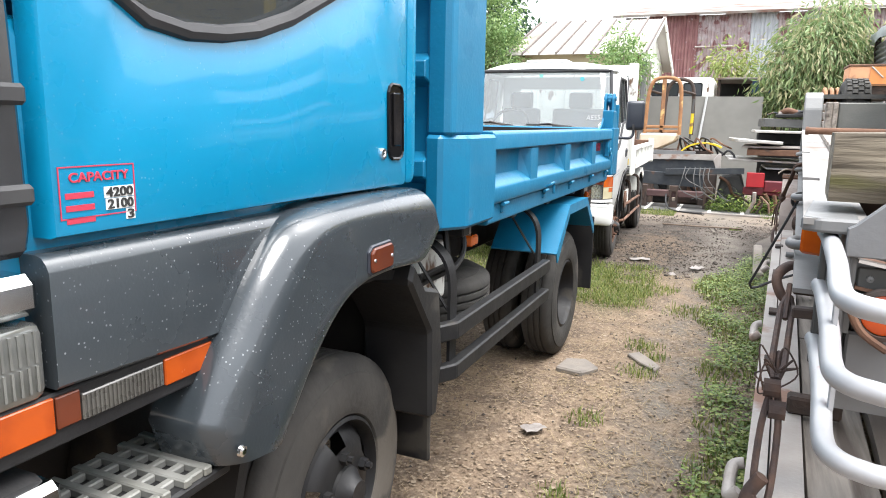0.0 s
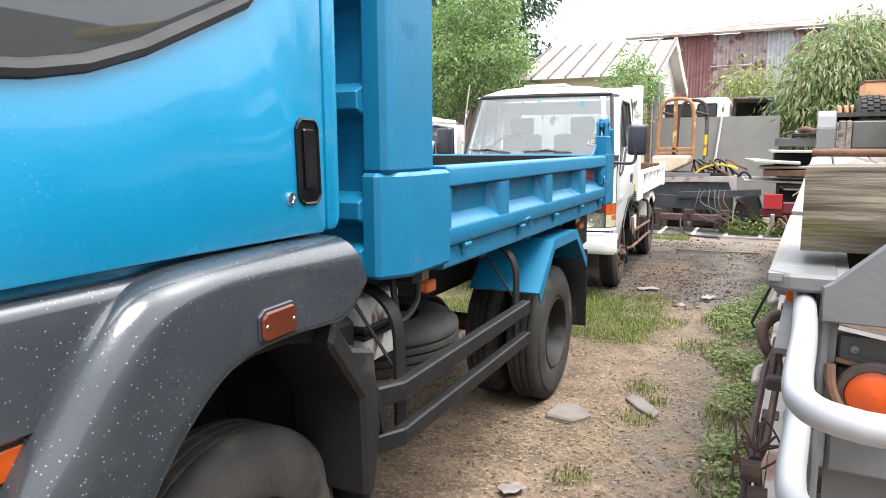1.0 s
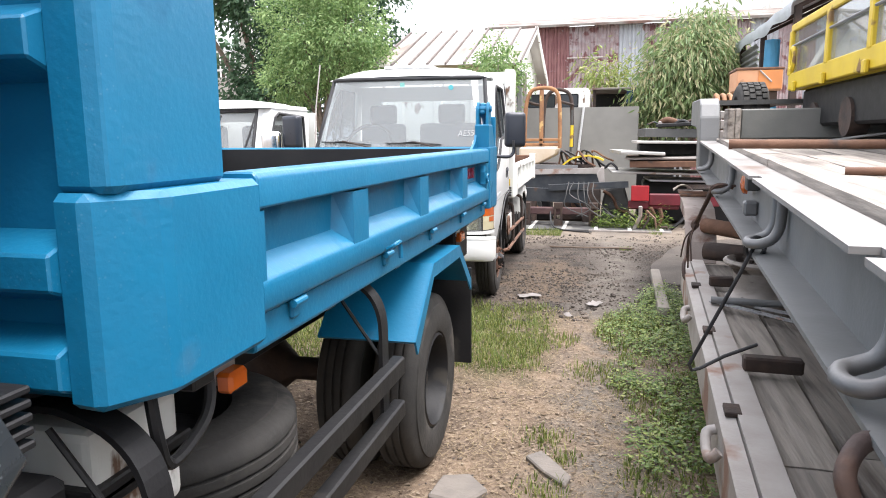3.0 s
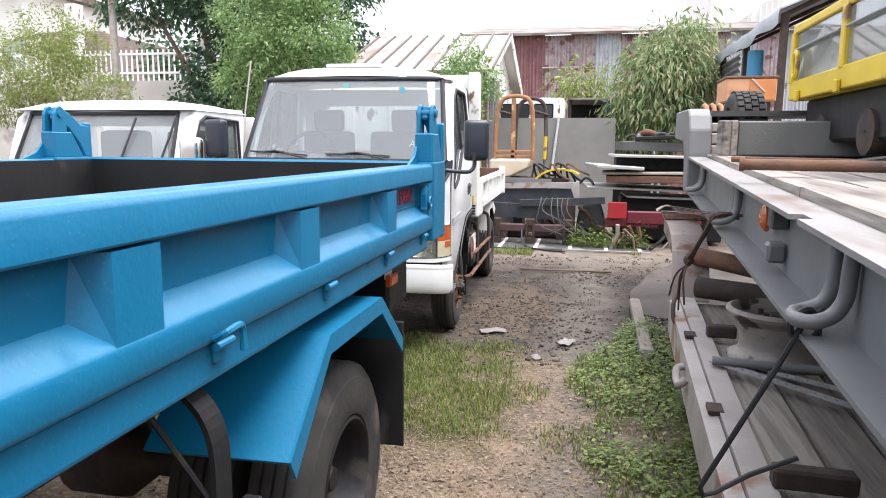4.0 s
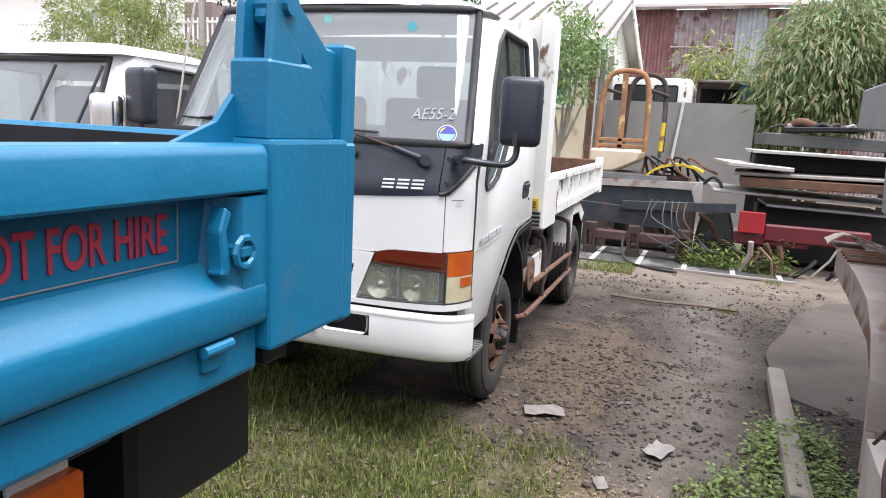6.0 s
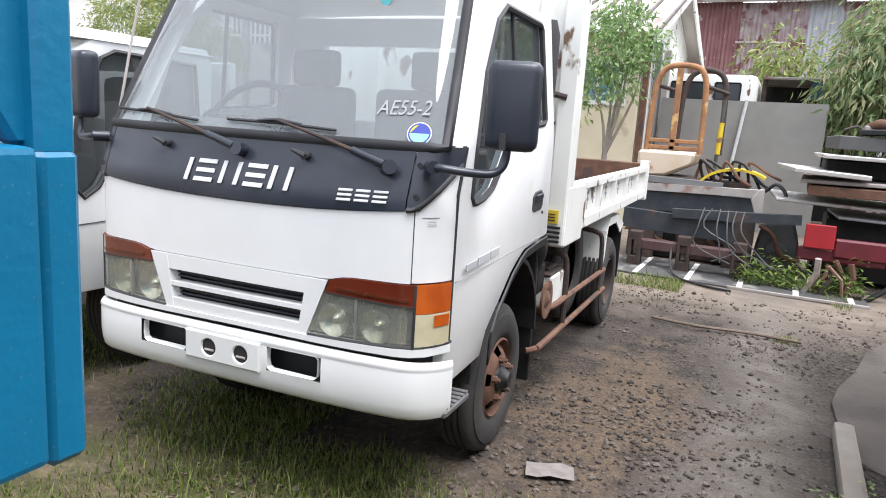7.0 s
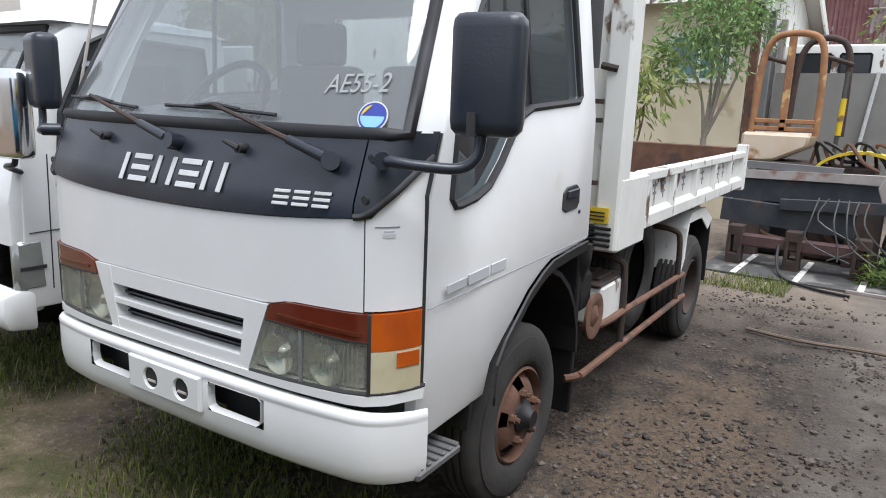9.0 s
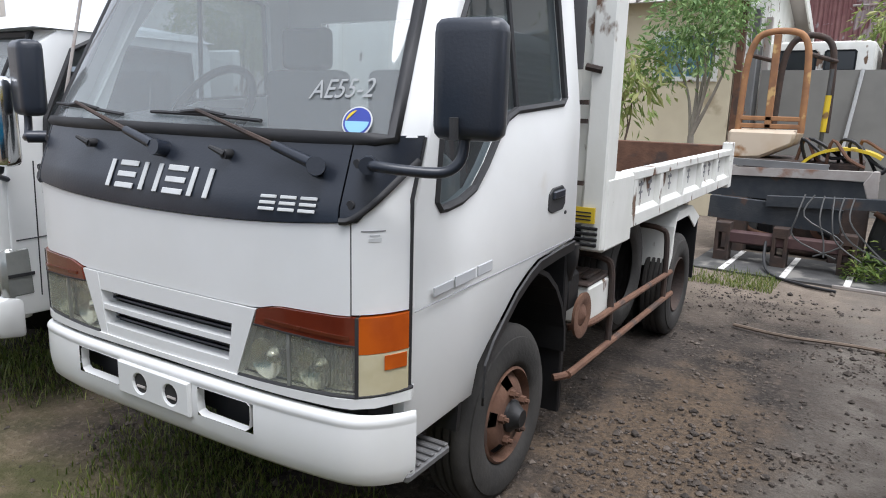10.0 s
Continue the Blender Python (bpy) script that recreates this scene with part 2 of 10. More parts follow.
def prism(bm, pts, axis, a, b, bev=0.0, m=None, seg=1, edges="all"):
    """Extrude a closed outline along an axis from a to b. pts are the two other coordinates in x, y, z order."""
    def at(p, v):
        return {"x": (v, p[0], p[1]), "y": (p[0], v, p[1]), "z": (p[0], p[1], v)}[axis]
    va = [bm.verts.new(at(p, a)) for p in pts]
    vb = [bm.verts.new(at(p, b)) for p in pts]
    n = len(pts)
    fs = [bm.faces.new(va), bm.faces.new(vb[::-1])]
    for i in range(n):
        fs.append(bm.faces.new((va[i], vb[i], vb[(i + 1) % n], va[(i + 1) % n])))
    bmesh.ops.recalc_face_normals(bm, faces=fs)
    vs = va + vb
    if bev:
        if edges == "all":
            es = list({e for v in vs for e in v.link_edges})
        elif edges == "a":
            es = list(fs[0].edges)
        else:
            es = list(fs[1].edges)
        r = bmesh.ops.bevel(bm, geom=es, offset=bev, segments=seg, affect="EDGES", profile=0.5)
        vs = list({v for f in r["faces"] for v in f.verts} | {v for v in vs if v.is_valid})
    if m is not None:
        bmesh.ops.transform(bm, matrix=m, verts=vs)
    return bm


def frame_of(d):
    d = Vector(d).normalized()
    u = d.cross(Vector((0, 0, 1)))
    if u.length < 1e-3:
        u = d.cross(Vector((1, 0, 0)))
    u.normalize()
    return d, u, d.cross(u)


def tube(bm, pts, r, seg=8, closed=False, caps=True):
    """A round bar along a line of points; r may be one radius or one a point."""
    pts = [Vector(p) for p in pts]
    n = len(pts)
    rings = []
    u = None
    for i, p in enumerate(pts):
        if closed:
            d = pts[(i + 1) % n] - pts[i - 1]
        else:
            d = pts[min(i + 1, n - 1)] - pts[max(i - 1, 0)]
        d.normalize()
        if u is None:
            _, u, v = frame_of(d)
        else:
            u = (u - d * u.dot(d)).normalized()
            v = d.cross(u)
        rad = r if isinstance(r, (int, float)) else r[i]
        rings.append([bm.verts.new(p + rad * (math.cos(2 * math.pi * k / seg) * u + math.sin(2 * math.pi * k / seg) * v)) for k in range(seg)])
    for i in range(n if closed else n - 1):
        a, b = rings[i], rings[(i + 1) % n]
        for k in range(seg):
            bm.faces.new((a[k], a[(k + 1) % seg], b[(k + 1) % seg], b[k]))
    if caps and not closed:
        bm.faces.new(rings[0][::-1])
        bm.faces.new(rings[-1])
    return bm


def smooth_path(pts, k=5):
    """Catmull-Rom points through pts."""
    pts = [Vector(p) for p in pts]
    out = []
    for i in range(len(pts) - 1):
        p0, p1, p2, p3 = pts[max(i - 1, 0)], pts[i], pts[i + 1], pts[min(i + 2, len(pts) - 1)]
        for j in range(k):
            t = j / k
            out.append(0.5 * (2 * p1 + (p2 - p0) * t + (2 * p0 - 5 * p1 + 4 * p2 - p3) * t * t + (3 * p1 - p0 - 3 * p2 + p3) * t ** 3))
    out.append(pts[-1])
    return out


def lathe(bm, prof, centre, axis="x", seg=40, sign=1):
    """Turn a profile of (along, radius) about an axis through centre."""
    c = Vector(centre)
    rings = []
    for a, r in prof:
        ring = []
        for k in range(seg):
            t = 2 * math.pi * k / seg
            o = {"x": (sign * a, r * math.cos(t), r * math.sin(t)), "y": (r * math.cos(t), sign * a, r * math.sin(t)),
                 "z": (r * math.cos(t), r * math.sin(t), sign * a)}[axis]
            ring.append(bm.verts.new(c + Vector(o)))
        rings.append(ring)
    for a, b in zip(rings, rings[1:]):
        for k in range(seg):
            bm.faces.new((a[k], a[(k + 1) % seg], b[(k + 1) % seg], b[k]))
    return bm


def sheet(bm, pts, thick):
    """A strip of plates through rows of points, given thickness inwards along the face normals."""
    rows = [[bm.verts.new(p) for p in row] for row in pts]
    fs = []
    for a, b in zip(rows, rows[1:]):
        for i in range(len(a) - 1):
            fs.append(bm.faces.new((a[i], a[i + 1], b[i + 1], b[i])))
    bmesh.ops.recalc_face_normals(bm, faces=fs)
    if thick:
        bmesh.ops.solidify(bm, geom=fs, thickness=thick)
    return bm


def words(name, text, size, m, material, parent=None, label="", shear=0.0, wide=1.0, extrude=0.0015, width=None, thin=False):
    """Raised lettering as a mesh, its lower left corner at m's origin, reading along m's x with m's y up. width: squeeze to this length."""
    cu = bpy.data.curves.new(name, "FONT")
    cu.body, cu.size, cu.extrude, cu.shear, cu.space_character = text, size, extrude, shear, 1.0
    cu.offset = 0.0 if thin else 0.016 * size
    tmp = bpy.data.objects.new(name, cu)
    scene.collection.objects.link(tmp)
    bpy.context.view_layer.update()
    me = bpy.data.meshes.new_from_object(tmp.evaluated_get(bpy.context.evaluated_depsgraph_get()))
    bpy.data.objects.remove(tmp)
    bm = bmesh.new()
    bm.from_mesh(me)
    if width:
        xs = [v.co.x for v in bm.verts]
        k = width / (max(xs) - min(xs))
        x0 = min(xs)
        for v in bm.verts:
            v.co.x = (v.co.x - x0) * k
    elif wide != 1:
        for v in bm.verts:
            v.co.x *= wide
    bmesh.ops.transform(bm, matrix=m, verts=bm.verts)
    return part(name, bm, material, parent, label)


def axes(o, x, y):
    """A pose with origin o and the given x and y directions."""
    x = Vector(x).normalized()
    y = Vector(y)
    y = (y - x * y.dot(x)).normalized()
    z = x.cross(y)
    m = Matrix((x, y, z)).transposed().to_4x4()
    m.translation = Vector(o)
    return m


def panel(bm, loops, axis, a, b, bev=0.0, seg=1):
    """A plate with holes: the first loop is its outline, the others its openings; from a to b along the axis."""
    def at(p, v):
        return {"x": (v, p[0], p[1]), "y": (p[0], v, p[1]), "z": (p[0], p[1], v)}[axis]
    es = []
    for lp in loops:
        vs = [bm.verts.new(at(p, a)) for p in lp]
        es += [bm.edges.new((vs[i], vs[(i + 1) % len(vs)])) for i in range(len(vs))]
    r = bmesh.ops.triangle_fill(bm, use_beauty=True, use_dissolve=False, edges=es)
    fs = [g for g in r["geom"] if isinstance(g, bmesh.types.BMFace)]
    r = bmesh.ops.extrude_face_region(bm, geom=fs)
    vs = [g for g in r["geom"] if isinstance(g, bmesh.types.BMVert)]
    d = {"x": (b - a, 0, 0), "y": (0, b - a, 0), "z": (0, 0, b - a)}[axis]
    bmesh.ops.translate(bm, vec=d, verts=vs)
    bmesh.ops.recalc_face_normals(bm, faces=bm.faces)
    if bev:
        sharp = [e for e in bm.edges if len(e.link_faces) == 2 and e.calc_face_angle(0) > 0.6 and
                 all(abs(v.co["xyz".index(axis)] - b) < 1e-5 for v in e.verts)]
        bmesh.ops.bevel(bm, geom=sharp, offset=bev, segments=seg, affect="EDGES", profile=0.5)
    return bm


def tyre_profile(r, w, bead):
    s = r / 0.39
    prof = [(0.03, bead), (0.008, bead + 0.012), (0.0, bead + 0.035 * s), (-0.004, r - 0.105 * s), (0.0, r - 0.07 * s), (0.004, r - 0.05 * s),
            (0.010, r - 0.048 * s), (0.020, r - 0.018 * s), (0.032, r - 0.004 * s)]
    inner = w - 0.064
    for k in range(4):
        a = 0.032 + inner * (k + 0.5) / 4.0
        if k:
            a0 = 0.032 + inner * k / 4.0
            prof += [(a0 - 0.006, r), (a0 - 0.004, r - 0.011), (a0 + 0.004, r - 0.011), (a0 + 0.006, r)]
        prof.append((a, r + 0.001))
    prof += [(w - 0.032, r - 0.004 * s), (w - 0.01, r - 0.05 * s), (w, r - 0.1 * s), (w - 0.005, bead + 0.03 * s), (w - 0.03, bead)]
    return prof


def wheel(parent, centre, r, w, sign, rim_mat, style="front", holes=5, bead=None, tyre_mat=None, name="wheel"):
    """A road wheel. centre lies in its outer face; sign is +1 where it faces +x. Tyre, rim with real holes, hub, nuts."""
    bead = bead or r * 0.53
    bm = mesh_bm()
    lathe(bm, tyre_profile(r, w, bead), centre, "x", 56, -sign)
    # tread blocks cut across
    tyre = part("tyre", bm, tyre_mat or RUBBER, parent, smooth=40)
    bm = mesh_bm()
    k = bead / 0.207
    if style == "front":
        prof = [(0.03, bead), (0.012, bead * 1.02), (0.006, bead * 0.97), (0.028, bead * 0.93), (0.050, bead * 0.91), (0.048, bead * 0.87),
                (0.030, bead * 0.82), (0.012, bead * 0.70), (0.002, bead * 0.62), (0.0, bead * 0.40), (0.0, 0.03)]
        hole_ring = (6, 7)
    else:
        prof = [(0.03, bead), (0.012, bead * 1.02), (0.006, bead * 0.97), (0.03, bead * 0.93), (0.09, bead * 0.90), (0.12, bead * 0.84),
                (0.14, bead * 0.74), (0.155, bead * 0.62), (0.15, bead * 0.45), (0.15, 0.03)]
        hole_ring = (6, 7)
    seg = 60
    c = Vector(centre)
    rings = []
    for a, rad in prof:
        rings.append([bm.verts.new(c + Vector((-sign * a, rad * math.cos(2 * math.pi * q / seg), rad * math.sin(2 * math.pi * q / seg)))) for q in range(seg)])
    step = seg // holes
    for i, (ra, rb) in enumerate(zip(rings, rings[1:])):
        for q in range(seg):
            if i in hole_ring and (q % step) in range(2, 2 + max(3, step // 3)):
                continue
            bm.faces.new((ra[q], ra[(q + 1) % seg], rb[(q + 1) % seg], rb[q]))
    rim = part("rim", bm, rim_mat, parent, smooth=50)
    bm = mesh_bm()
    base = 0.0 if style == "front" else 0.15
    out = 0.02 if style == "front" else 0.06
    lathe(bm, [(base + 0.01, bead * 0.36), (base - out * 0.5, bead * 0.34), (base - out, bead * 0.28), (base - out - 0.02, bead * 0.2),
               (base - out - 0.03, bead * 0.18), (base - out - 0.03, 0.001)], centre, "x", 24, -sign)
    part("hub", bm, BLACK, rim, "greasy black hub", smooth=35)
    for q in range(5):
        t = 2 * math.pi * (q + 0.3) / 5
        p = c + Vector((-sign * base, bead * 0.5 * math.cos(t), bead * 0.5 * math.sin(t)))
        bm = mesh_bm()
        lathe(bm, [(0.0, 0.020 * k), (-0.02, 0.019 * k), (-0.02, 0.011 * k), (-0.035, 0.010 * k), (-0.035, 0.001)], p, "x", 6, -sign)
        part("wheel_nut", bm, rim_mat, rim)
    return tyre


def wheel_thing(parent, *a, **k):
    """A wheel as a part of a truck: an Empty is not needed, the tyre carries its rim."""
    return wheel(parent, *a, **k)


# ---- blue dump truck ----
def build_blue_truck():
    T = thing("dump_truck", (-1.8, 3.0, 0.0), "blue four-wheel-drive dump truck with grey trim, parked on litter-strewn ground", "truck")
    NEAR, FAR = -0.865, -2.735

    # cab
    bm = mesh_bm()
    prism(bm, [(0.60, 1.0), (0.52, 1.25), (0.60, 1.60), (2.045, 1.60), (2.045, 1.0)], "x", FAR + 0.03, NEAR - 0.05, 0.03, seg=2)
    prism(bm, [(0.95, 2.18), (0.99, 2.30), (1.1, 2.34), (2.0, 2.34), (2.045, 2.28), (2.045, 2.18)], "x", FAR + 0.03, NEAR - 0.03, 0.03, seg=2)
    prism(bm, [(1.99, 1.58), (2.045, 1.58), (2.045, 2.2), (1.99, 2.2)], "x", FAR + 0.03, NEAR - 0.05)
    prism(bm, [(0.60, 1.58), (0.66, 1.58), (1.02, 2.2), (0.95, 2.2)], "x", NEAR - 0.11, NEAR - 0.03)
    prism(bm, [(0.60, 1.58), (0.66, 1.58), (1.02, 2.2), (0.95, 2.2)], "x", FAR + 0.03, FAR + 0.11)
    part("cab_body", bm, BLUE, T, "glossy sky-blue painted cab shell", smooth=30)
    bm = mesh_bm()
    prism(bm, [(0.625, 1.6), (0.64, 1.6), (0.985, 2.19), (0.97, 2.19)], "x", FAR + 0.11, NEAR - 0.11)
    part("windscreen", bm, GLASS_DARK, T)
    # door with its window opening
    win = [(0.96, 1.645), (1.02, 1.617), (1.11, 1.606), (1.2, 1.612), (1.30, 1.63), (1.42, 1.67), (1.56, 1.735), (1.70, 1.80), (1.76, 1.86), (1.77, 2.08),
           (1.72, 2.14), (1.2, 2.14), (1.08, 2.1), (0.98, 1.9)]
    door = [(0.825, 1.275), (1.5, 1.272), (1.975, 1.268), (1.988, 1.28), (1.988, 2.18), (1.90, 2.24), (1.1, 2.24), (1.02, 2.2), (0.90, 1.95), (0.825, 1.7)]
    for side, s, nm in ((NEAR, 1, "door"), (FAR, -1, "door")):
        bm = mesh_bm()
        panel(bm, [door, win], "x", side - s * 0.05, side, 0.012, 2)
        d = part(nm, bm, BLUE, T, "sky-blue door spotted with dried dirt", smooth=35)
        # swept bead around the window
        bm = mesh_bm()
        k = len(win)
        tube(bm, [(side - s * 0.002, p[0], p[1]) for p in win], 0.017, 8, closed=True)
        part("window_seal", bm, SEAL, d, "black rubber window seal")
        bm = mesh_bm()
        prism(bm, win, "x", side - s * 0.03, side - s * 0.025)
        part("window_pane", bm, GLASS_DARK, d)
        if s > 0:
            # recessed handle cup and its lever
            bm = mesh_bm()
            cup = [(1.868, 1.372), (1.876, 1.358), (1.89, 1.350), (1.935, 1.349), (1.948, 1.356), (1.955, 1.37), (1.950, 1.535), (1.943, 1.549), (1.93, 1.556), (1.885, 1.557), (1.872, 1.549), (1.864, 1.535)]
            prism(bm, cup, "x", side - 0.002, side + 0.004, 0.003)
            part("handle_cup", bm, GLOSS_BLACK, d, "black recessed handle cup")
            bm = mesh_bm()
            tube(bm, [(side + 0.003, p[0], p[1]) for p in cup], 0.005, 6, closed=True)
            part("handle_rim", bm, GLOSS_BLACK, d)
            bm = mesh_bm()
            prism(bm, [(1.890, 1.385), (1.934, 1.385), (1.934, 1.52), (1.926, 1.535), (1.886, 1.535)], "x", side + 0.003, side + 0.012, 0.004)
            part("handle", bm, GLOSS_BLACK, d, "black door lever")
            bm = mesh_bm()
            lathe(bm, [(0, 0.016), (0.006, 0.015), (0.006, 0.009), (0.003, 0.008), (0.003, 0.001)], (side, 1.838, 1.366), "x", 20, 1)
            part("door_lock", bm, CHROME, d, "round chrome lock")
    # rear cab corner strip behind the door
    bm = mesh_bm()
    prism(bm, [(1.996, 1.268), (2.045, 1.268), (2.062, 1.30), (2.062, 2.25), (1.996, 2.25)], "x", NEAR - 0.10, NEAR - 0.002, 0.018, seg=2)
    part("cab_corner", bm, BLUE, T, smooth=35)
    # grey band under the door, its light top edge
    bm = mesh_bm()
    rows = []
    for y, zb, zt in ((0.80, 1.05, 1.255), (1.0, 1.043, 1.254), (1.235, 1.035, 1.252), (1.42, 1.05, 1.251), (1.50, 1.20, 1.25)):
        rows.append([bm.verts.new((NEAR + x, y, z)) for x, z in ((-0.08, zt), (-0.014, zt), (-0.002, zt - 0.004), (0.007, zt - 0.014), (0.012, zt - 0.026), (0.012, zb + 0.006), (0.006, zb), (-0.08, zb))])
    for r0, r1 in zip(rows, rows[1:]):
        for k in range(8):
            bm.faces.new((r0[k], r0[(k + 1) % 8], r1[(k + 1) % 8], r1[k]))
    bm.faces.new(rows[0])
    bm.faces.new(rows[-1][::-1])
    part("side_band", bm, GREY_TRIM, T, "dark grey lower side trim", smooth=35)
    # slim lamp strip along the band's lower edge, on a black backing
    bm = mesh_bm()
    box(bm, NEAR - 0.08, NEAR - 0.002, 0.60, 1.24, 0.955, 1.042, 0.004)
    part("lamp_backing", bm, BLACK, T)
    for y0, y1, z0, z1, m in ((0.60, 0.797, 0.980, 1.038, AMBER_DEEP), (0.80, 0.842, 0.984, 1.036, BROWN_LENS), (0.845, 1.012, 0.982, 1.026, DIM_LENS), (1.015, 1.195, 0.978, 1.028, AMBER_DEEP)):
        bm = mesh_bm()
        box(bm, NEAR - 0.05, NEAR + 0.003, y0, y1, z0, z1, 0.002)
        ll = part("lamp_lens", bm, m, T, "ribbed clear lens" if m is DIM_LENS else "amber lens")
        if m is DIM_LENS:
            for q in range(19):
                bm = mesh_bm()
                box(bm, NEAR + 0.001, NEAR + 0.0055, y0 + 0.006 + 0.0083 * q, y0 + 0.0095 + 0.0083 * q, z0 + 0.003, z1 - 0.003)
                part("lens_rib", bm, DIM_LENS, ll)
    bm = mesh_bm()
    prism(bm, [(1.20, 0.985), (1.29, 1.0), (1.30, 1.06), (1.20, 1.037)], "x", NEAR - 0.05, NEAR + 0.008, 0.006)
    part("lamp_end_cap", bm, GREY_TRIM, T)
    # headlamp and grille corner at the front edge
    bm = mesh_bm()
    prism(bm, [(0.55, 1.04), (0.50, 1.06), (0.50, 1.14), (0.55, 1.163), (0.792, 1.163), (0.792, 1.04)], "x", NEAR - 0.35, NEAR + 0.006, 0.02, seg=2)
    hl = part("headlamp", bm, HEADLAMP, T, "clear ribbed headlamp lens", smooth=40)
    for q in range(17):
        for z0, z1 in ((1.058, 1.098), (1.103, 1.150)):
            bm = mesh_bm()
            box(bm, NEAR + 0.004, NEAR + 0.0085, 0.57 + 0.0125 * q, 0.574 + 0.0125 * q, z0, z1)
            part("lens_rib", bm, HEADLAMP, hl)
    bm = mesh_bm()
    box(bm, NEAR - 0.4, NEAR + 0.012, 0.5, 0.787, 1.172, 1.234, 0.014)
    part("headlamp_trim", bm, CHROME, T, "chrome trim above the headlamp")
    bm = mesh_bm()
    prism(bm, [(0.56, 1.255), (0.79, 1.255), (0.80, 1.30), (0.79, 1.9), (0.72, 1.9), (0.60, 1.6), (0.54, 1.4)], "x", NEAR - 0.1, NEAR - 0.01, 0.01)
    part("corner_panel", bm, BLACK_CHROME, T, "grimy dark glossy front corner panel")
    for z in (1.33, 1.47):
        bm = mesh_bm()
        box(bm, NEAR - 0.02, NEAR + 0.002, 0.56, 0.80, z, z + 0.03, 0.006)
        part("corner_slat", bm, SEAL, T)
    bm = mesh_bm()
    prism(bm, [(0.50, 0.55), (0.46, 0.62), (0.46, 0.88), (0.52, 0.93), (0.78, 0.93), (0.80, 0.80), (0.70, 0.55)], "x", FAR - 0.02, NEAR + 0.01, 0.03, seg=2)
    part("front_bumper", bm, BLACK, T, "black front bumper", smooth=35)
    bm = mesh_bm()
    box(bm, NEAR - 0.2, NEAR + 0.02, 0.62, 0.79, 0.86, 0.915, 0.012)
    part("bumper_trim", bm, CHROME, T)
    # waffle entry step
    bm = mesh_bm()
    box(bm, -1.05, -0.82, 0.74, 1.13, 0.765, 0.79, 0.006)
    st = part("entry_step", bm, BLACK, T, "galvanised waffle-pattern step")
    for i in range(8):
        bm = mesh_bm()
        y = 0.745 + 0.052 * i
        box(bm, -1.05, -0.82, y, y + 0.020, 0.788, 0.806, 0.003)
        part("step_bar", bm, STEP_GREY, st)
    for i in range(8):
        for j in range(5):
            bm = mesh_bm()
            x, y = -1.045 + 0.046 * j + (0.02 if i % 2 else 0), 0.759 + 0.052 * i
            if y < 1.09:
                box(bm, x, x + 0.017, y, y + 0.038, 0.788, 0.805, 0.003)
                part("step_web", bm, STEP_GREY, st)
            else:
                bm.free()
    # flared wheel arch: a rounded shoulder lofted from the outer to the inner curve
    outer = smooth_path([(0, 1.045, 0.885), (0, 1.10, 0.98), (0, 1.16, 1.06), (0, 1.24, 1.16), (0, 1.32, 1.23), (0, 1.42, 1.256), (0, 1.56, 1.264), (0, 1.80, 1.265), (0, 1.985, 1.260)], 4)
    inner = smooth_path([(0, 1.235, 0.785), (0, 1.29, 0.85), (0, 1.37, 0.94), (0, 1.47, 1.02), (0, 1.57, 1.058), (0, 1.70, 1.066), (0, 1.84, 1.058), (0, 1.94, 1.06), (0, 2.035, 1.13)], 4)
    outer = [Vector((0, 1.075, 0.80))] + outer
    inner = [Vector((0, 1.215, 0.785))] + inner
    for side, s in ((-0.775, 1), (-2.825, -1)):
        bm = mesh_bm()
        rows = []
        for o, q in zip(outer, inner):
            w = (q - o).length
            sec = [(0.0, -0.17), (0.0, -0.075)]
            sec += [(0.085 * (1 - math.cos(a)), -0.075 + 0.075 * math.sin(a)) for a in [math.pi / 2 * k / 8 for k in range(1, 9)]]
            sec += [(max(0.10, w - 0.045), 0.0), (max(0.115, w - 0.012), 0.003), (max(0.12, w - 0.004), 0.0), (max(0.125, w), -0.008), (max(0.125, w), -0.06)]
            rows.append([bm.verts.new((side + s * x, *(o + (q - o) * min(1.0, d / w)).yz)) for d, x in sec])
        for r0, r1 in zip(rows, rows[1:]):
            for k in range(len(r0) - 1):
                bm.faces.new((r0[k], r0[k + 1], r1[k + 1], r1[k]))
        bm.faces.new(rows[0])
        bm.faces.new(rows[-1][::-1])
        fl = part("wheel_arch", bm, GREY_TRIM, T, "dark grey flared wheel arch with rain spots", smooth=50)
        if s > 0:
            bm = mesh_bm()
            prism(bm, [(1.592, 1.082), (1.604, 1.072), (1.712, 1.074), (1.720, 1.084), (1.720, 1.140), (1.708, 1.152), (1.612, 1.150), (1.592, 1.136)], "x", side - 0.02, side + 0.006, 0.003)
            part("lamp_housing", bm, BLACK_PANEL, fl)
            bm = mesh_bm()
            prism(bm, [(1.599, 1.088), (1.609, 1.079), (1.705, 1.081), (1.713, 1.089), (1.713, 1.135), (1.704, 1.145), (1.615, 1.143), (1.599, 1.132)], "x", side, side + 0.013, 0.004)
            part("side_marker_lamp", bm, BROWN_LENS, fl, "faded brown-amber side marker")
            for y in (1.611, 1.701):
                bm = mesh_bm()
                lathe(bm, [(0, 0.005), (0.003, 0.004), (0.003, 0.0005)], (side + 0.0125, y, 1.112), "x", 10, 1)
                part("lamp_screw", bm, CHROME, fl)
            bm = mesh_bm()
            lathe(bm, [(0, 0.012), (0.006, 0.011), (0.009, 0.006), (0.009, 0.001)], (side, 1.105, 0.83), "x", 14, 1)
            part("arch_bolt", bm, CHROME, fl)
    # inner arch liner and front mud flap
    bm = mesh_bm()
